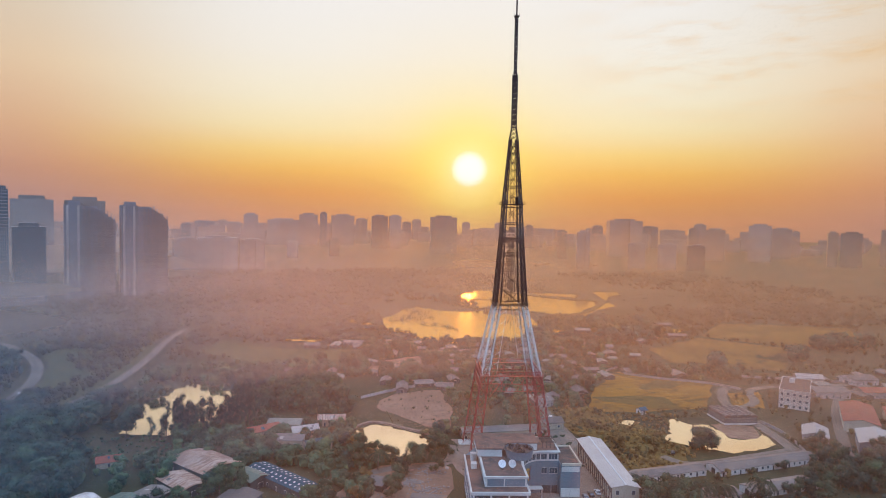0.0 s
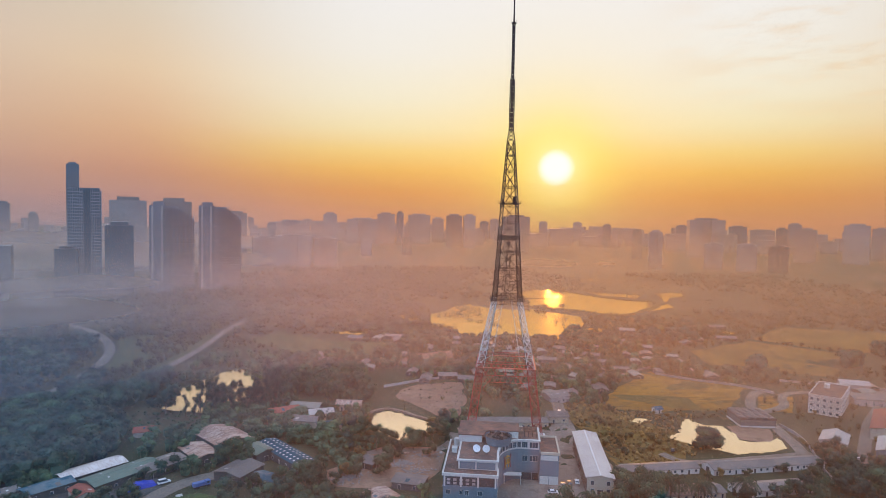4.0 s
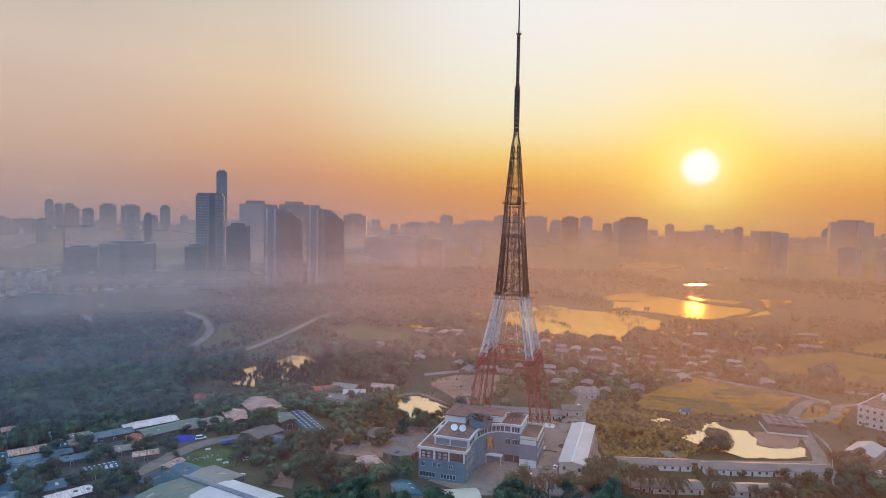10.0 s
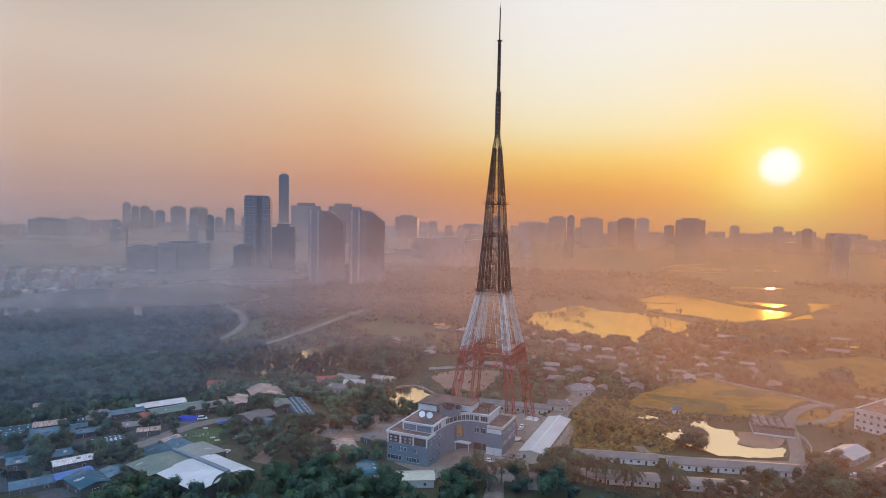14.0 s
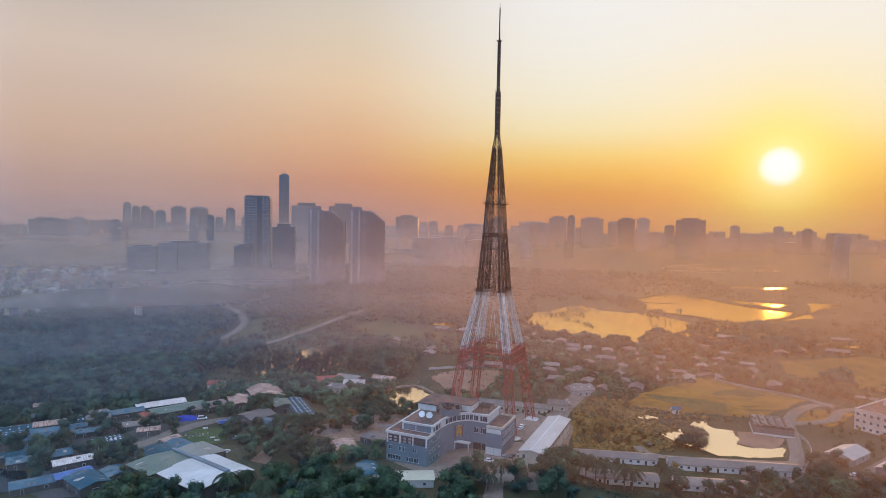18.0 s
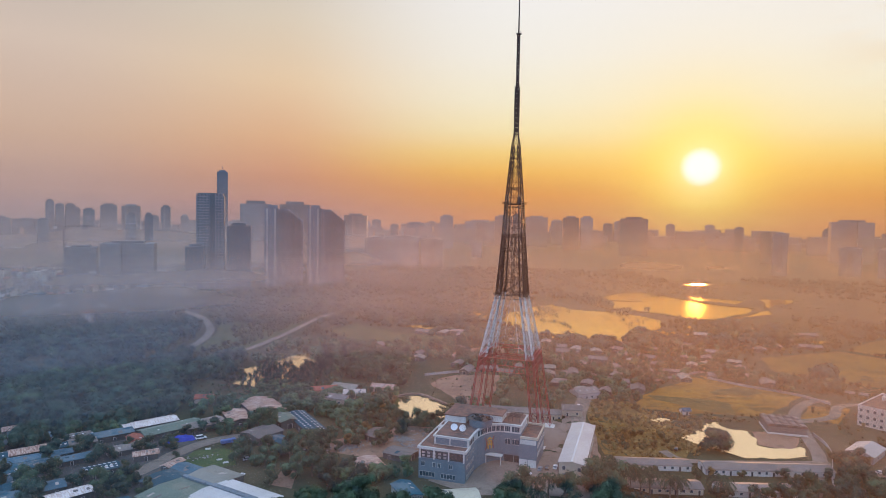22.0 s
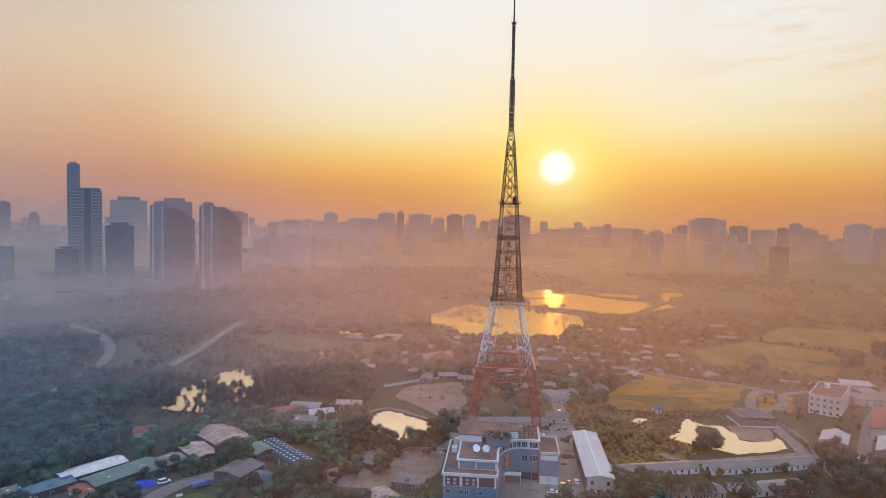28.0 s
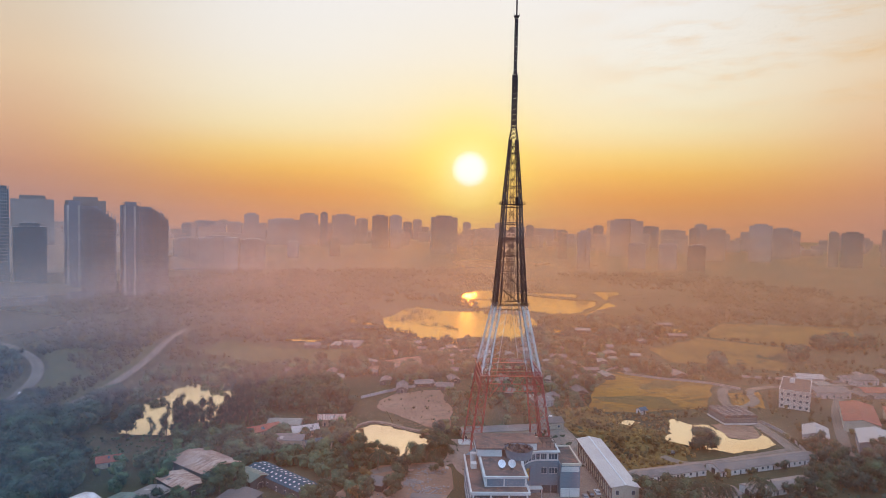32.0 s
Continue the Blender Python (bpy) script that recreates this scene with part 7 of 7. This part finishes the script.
for x, y, k, a in ((154.5, 199, 1, 1.1), (155, 207, 0, 0.9), (152, 194, 1, 1.15), (148, 190, 0, 0.9), (157, 214, 1, 0.8), (203.5, 193, 1, 0.9), (208.5, 196.5, 3, 0.85), (219, 193, 1, 0.9), (225, 195, 0, 0.75), (231, 196, 1, 1.0), (237, 198, 1, 1.05), (243, 203.5, 0, 0.95), (249, 205, 1, 1.1), (246, 199, 4, 0.8), (243, 218.5, 1, 0.7), (185, 218, 5, 1.0), (203.5, 217, 5, 0.9), (211, 218.5, 6, 0.75), (225, 218.5, 5, 0.75)):
    copy_thing(PROTO[k], pose(x, y, land(x, y), 0, 0, 37 * x)).scale = (a, a, a)
stand(138, 164, 188, 203, 5, (0, 4, 1))
stand(60, 130, 140, 168, 6, (0, 4, 1, 4))
big = copy_thing(PROTO[1], pose(228.5, 254.0, -3.6, 0, 0, 40))
big.scale = (1.6, 1.5, 1.2)
big = copy_thing(PROTO[0], pose(229.5, 252.0, -3.6, 0, 0, 200))
big.scale = (1.5, 1.5, 0.95)
big = copy_thing(PROTO[1], pose(230.0, 255.0, -3.6, 0, 0, 250))
big.scale = (1.7, 1.7, 1.3)
big = copy_thing(PROTO[1], pose(225.5, 252.5, -3.6, 0, 0, 140))
big.scale = (1.4, 1.5, 1.2)
for x, y, k, a in ((77.5, 261, 0, 1.05), (73, 264, 7, 0.62), (80.5, 263, 7, 0.7), (58, 266, 6, 1.4), (60, 276, 4, 0.8), (54, 284, 6, 1.3), (80, 264.5, 3, 1.2), (84.5, 268.5, 0, 0.8), (88.5, 272, 2, 0.75), (93, 269, 3, 1.3), (76, 262, 3, 1.1), (94.5, 277, 0, 0.75), (67, 268, 3, 1.2), (63, 272, 0, 0.7)):
    copy_thing(PROTO[k], pose(x, y, 0, 0, 0, 30 * x)).scale = (a, a, a)
for k, (x, y) in enumerate(SHADE):
    a = 0.85 + 0.1 * (k * 3 % 5)
    copy_thing(PROTO[(1, 0, 3, 1)[k % 4]], pose(x - 2.5, y - 1.5, 0, 0, 0, 40 * k)).scale = (a, a, a * 0.9)
for k in range(6):
    copy_thing(PROTO[1 if k % 2 else 5], pose(-40.5 + 2.7 * k, 238.5 + 3.1 * k, 0, 0, 0, 50 * k)).scale = (0.8 + 0.05 * k, 0.8, 0.75)
stand(-10, 44, 138, 148, 8, (0, 1, 1))
PALMS = [(128, 176), (126, 180), (157, 195.5), (160.5, 196.4), (164, 195.8), (169, 197), (173, 196.2), (177, 196.8), (185, 195.6), (188.5, 196.6), (32, 160), (28.5, 152), (44, 150), (60, 262), (205, 194), (133, 184)]
for k, (x, y) in enumerate(PALMS):
    s = 1.15 + 0.4 * ((k * 37) % 10) / 10
    if k:
        copy_thing(PALM, pose(x, y, land(x, y), 0, 0, k * 47)).scale = (s, s, s)
    else:
        PALM.matrix_world = pose(x, y, 0)
for i, p in enumerate(PROTO):
    if i not in used:
        p.matrix_world = pose(40 + 6 * i, 196, 0)

# woods and brush further off: uncounted, gathered crowns of leaf sprays


def woods(name, label, mat, zones, seed, tall=(5, 9), leaf=1.5, per=30, wet=False, wide=1.0):
    rng = random.Random(seed)
    verts, faces = [], []
    for x0, x1, y0, y1, n in zones:
        for k in range(n):
            for tries in range(6):
                x, y = rng.uniform(x0, x1), rng.uniform(y0, y1)
                if wet or noise.noise((x * 0.02, y * 0.02, seed)) > (-0.7 if y < 330 else -0.25) and free(x, y):
                    break
            else:
                continue
            h = rng.uniform(*tall)
            r = h * rng.uniform(0.32, 0.58) * wide
            far = max(1.0, math.hypot(x - 84, y + 50) / 420)
            cnt = int(per / far ** 0.5)
            ground = land(x, y)
            lobes = []
            for q in range(1 if h < 3 else 3 if far > 1.6 else 5):
                a, o = rng.uniform(0, 6.28), (0 if h < 3 else r * rng.uniform(0.2, 0.62))
                rr = r * (0.9 if h < 3 else rng.uniform(0.45, 0.7))
                top = h - rng.uniform(0, 0.4) * h * o / r
                lobes.append((Vector((x + o * math.cos(a), y + o * math.sin(a), ground + max(rr * 0.5, top - rr * 0.85))), rr))
            seeds, ways = [], []
            for c, rr in lobes:
                kernel(verts, faces, c, rr * 0.8, rr * 0.68, rng)
            if h >= 3:
                kernel(verts, faces, Vector((x, y, ground + h * 0.38)), r * 0.7, h * 0.38, rng)
            for q in range(cnt):
                c, rr = lobes[q % len(lobes)]
                d = Vector((rng.gauss(0, 1), rng.gauss(0, 1), rng.gauss(0.3, 0.9))).normalized()
                p = rr * rng.uniform(0.74, 1.2)
                seeds.append((c.x + d.x * p, c.y + d.y * p, c.z + d.z * p * 0.86))
                ways.append(d)
            v, f = leaf_cloud(seeds, leaf * far ** 0.5 * h / 8, rng, 0.5, ways)
            i = len(verts)
            verts += v
            faces += [tuple(i + q for q in p) for p in f]
    me = bpy.data.meshes.new(name)
    me.from_pydata(verts, [], faces)
    me.materials.append(mat)
    return tagged(new(name, me), label, "woods", kind="stuff")


woods("woods", "dense dark green woods on the plain", LEAF_DARK, [(-330, -135, 330, 560, 1200), (-330, -200, 560, 640, 320), (-420, -330, 380, 640, 300)], 31, (5, 11), 0.5, 90)
woods("woods", "tall green woods behind the settlement", LEAF_DARK, [(-130, -62, 290, 400, 330), (-160, -60, 246, 330, 430), (-330, -135, 260, 330, 260), (-190, -80, 120, 250, 150)], 43, (6, 14), 0.34, 230)
woods("brush", "low olive brush between two dusty roads", LEAF_OLIVE, [(-150, -60, 400, 620, 620), (-110, -62, 380, 440, 110), (-60, 20, 430, 640, 190)], 44, (1.2, 5.0), 0.5, 50)
woods("woods", "green trees between the houses", LEAF, [(96, 172, 392, 480, 66), (176, 330, 350, 480, 100), (-60, 60, 285, 350, 140), (-20, 60, 330, 400, 60), (-60, 60, 400, 470, 240), (100, 170, 300, 400, 56), (170, 230, 330, 420, 84), (60, 130, 420, 520, 120), (-30, 60, 255, 300, 60)], 32, (4.0, 8), 0.5, 110)
woods("woods", "green trees close to the station and the workshops", LEAF, [(4, 34, 196, 230, 14), (38, 62, 172, 200, 20), (-24, 6, 240, 262, 14), (62, 78, 190, 212, 8), (-10, 20, 118, 140, 16), (50, 130, 130, 165, 80), (-12, 48, 132, 147, 40), (-60, 60, 262, 335, 80), (24, 50, 236, 262, 20), (-112, -66, 232, 262, 60), (96, 102, 262, 300, 8)], 37, (4, 7.5), 0.5, 170)
woods("brush", "dark green trees and brush before the barracks", LEAF_DARK, [(160, 300, 150, 180, 110), (262, 300, 190, 226, 60)], 52, (2.6, 6.0), 0.5, 110, True)
woods("brush", "low dark hedge along the barracks", LEAF_DARK, [(152, 214, 186, 194, 70), (214, 262, 186, 195, 34)], 54, (1.2, 2.4), 0.5, 50, True)
woods("woods", "tall rounded trees round the hamlet", LEAF_SOFT, [(176, 330, 360, 500, 70), (96, 172, 380, 480, 40), (60, 140, 430, 520, 40), (225, 285, 470, 510, 26), (144, 162, 346, 376, 14), (335, 410, 505, 560, 50), (285, 325, 366, 400, 14), (340, 360, 364, 376, 8)], 41, (7, 13), 0.45, 190)
woods("woods", "dark tree mass beside the long pond", LEAF, [(18, 62, 342, 400, 90), (10, 40, 400, 440, 30)], 42, (8, 15), 0.5, 190)
woods("brush", "olive brush and small trees in the haze", LEAF_OLIVE, [(170, 340, 330, 500, 260), (340, 480, 340, 560, 330), (100, 240, 400, 520, 140), (298, 430, 240, 350, 120), (400, 640, 300, 620, 420), (210, 296, 237, 242, 40)], 33, (1.8, 4.6), 0.5, 60)
woods("brush", "low yellowing weeds and brush on the overgrown plot", LEAF_DRY, [(170, 226, 234, 340, 520), (206, 300, 298, 312, 60)], 46, (0.8, 2.4), 0.5, 40, False, 1.6)
woods("brush", "olive bushes on the overgrown plot", LEAF_OLIVE, [(170, 208, 250, 340, 60), (172, 214, 240, 262, 16)], 47, (2.0, 4.5), 0.5, 60)
woods("brush", "low weeds on the bank before the long pond", LEAF, [(-82, -28, 300, 338, 170)], 48, (0.7, 1.8), 0.5, 30, True, 1.5)
woods("saplings", "rows of small shrubs on the bare plot", LEAF_OLIVE, [(80, 124, 312, 378, 70), (94, 146, 436, 478, 40)], 49, (0.8, 2.2), 0.5, 24, True)
woods("bank_brush", "low reeds and brush along the pond banks", LEAF_OLIVE, [(210, 224, 262, 282, 24), (226, 246, 284, 304, 40), (252, 278, 239, 242, 12), (246, 264, 295, 299, 14), (275, 284, 246, 266, 14), (88, 96, 276, 302, 22), (60, 76, 268, 276, 16), (52, 62, 288, 318, 16), (-70, -58, 352, 392, 26), (-52, -30, 398, 424, 22), (-30, 10, 418, 426, 16)], 36, (1.2, 3.2), 0.6, 26)
woods("water_plants", "small tufts of water plants in the lake", LEAF_DARK, [(174, 214, 650, 700, 60), (196, 234, 690, 740, 70), (160, 190, 640, 690, 40), (188, 196, 622, 634, 8), (196, 206, 610, 622, 9), (204, 212, 596, 612, 9), (210, 216, 580, 598, 10), (276, 318, 545, 660, 70), (146, 170, 560, 600, 14), (296, 330, 540, 570, 24), (112, 140, 604, 670, 26), (480, 600, 1030, 1090, 60), (434, 500, 796, 880, 40), (500, 580, 756, 850, 40)], 38, (1.2, 2.6), 1.3, 18, True)
woods("island_trees", "dark trees on the spit between the lakes", LEAF_DARK, [(258, 302, 740, 800, 46), (262, 300, 796, 840, 26), (326, 332, 708, 714, 2)], 39, (4, 7), 1.2, 40, True)
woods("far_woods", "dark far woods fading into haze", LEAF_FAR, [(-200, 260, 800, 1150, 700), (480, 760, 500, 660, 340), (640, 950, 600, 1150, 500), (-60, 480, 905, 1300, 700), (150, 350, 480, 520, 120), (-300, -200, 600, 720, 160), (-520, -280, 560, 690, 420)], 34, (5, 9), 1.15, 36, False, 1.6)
woods("lakeside_trees", "tall dark trees along the near shore of the lake", LEAF_DARK, [(262, 290, 500, 518, 16), (320, 372, 484, 500, 26), (362, 410, 540, 560, 22), (366, 384, 540, 590, 20), (345, 366, 378, 388, 7), (362, 374, 394, 400, 5), (440, 460, 392, 402, 12), (500, 560, 410, 430, 26)], 50, (8, 15), 0.6, 120)
woods("shore_bushes", "low dark bushes along the near shore of the lake", LEAF_DARK, [(176, 262, 474, 492, 60), (286, 310, 505, 530, 20), (150, 176, 500, 540, 24)], 53, (3, 6), 0.6, 90)
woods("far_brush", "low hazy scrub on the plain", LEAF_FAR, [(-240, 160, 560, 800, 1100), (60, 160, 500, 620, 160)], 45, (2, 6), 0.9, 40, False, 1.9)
woods("marsh_brush", "low marsh brush between the channels", LEAF_OLIVE, [(330, 500, 520, 640, 260), (470, 660, 640, 1050, 420), (400, 620, 880, 1000, 160)], 40, (1.2, 3.0), 1.3, 20)
woods("shore_brush", "low brush along the lake shore", LEAF_OLIVE, [(130, 160, 560, 700, 60), (200, 350, 492, 540, 150), (300, 372, 560, 672, 70), (280, 310, 690, 770, 50), (320, 470, 880, 920, 60)], 35, (2, 6), 0.9, 30)
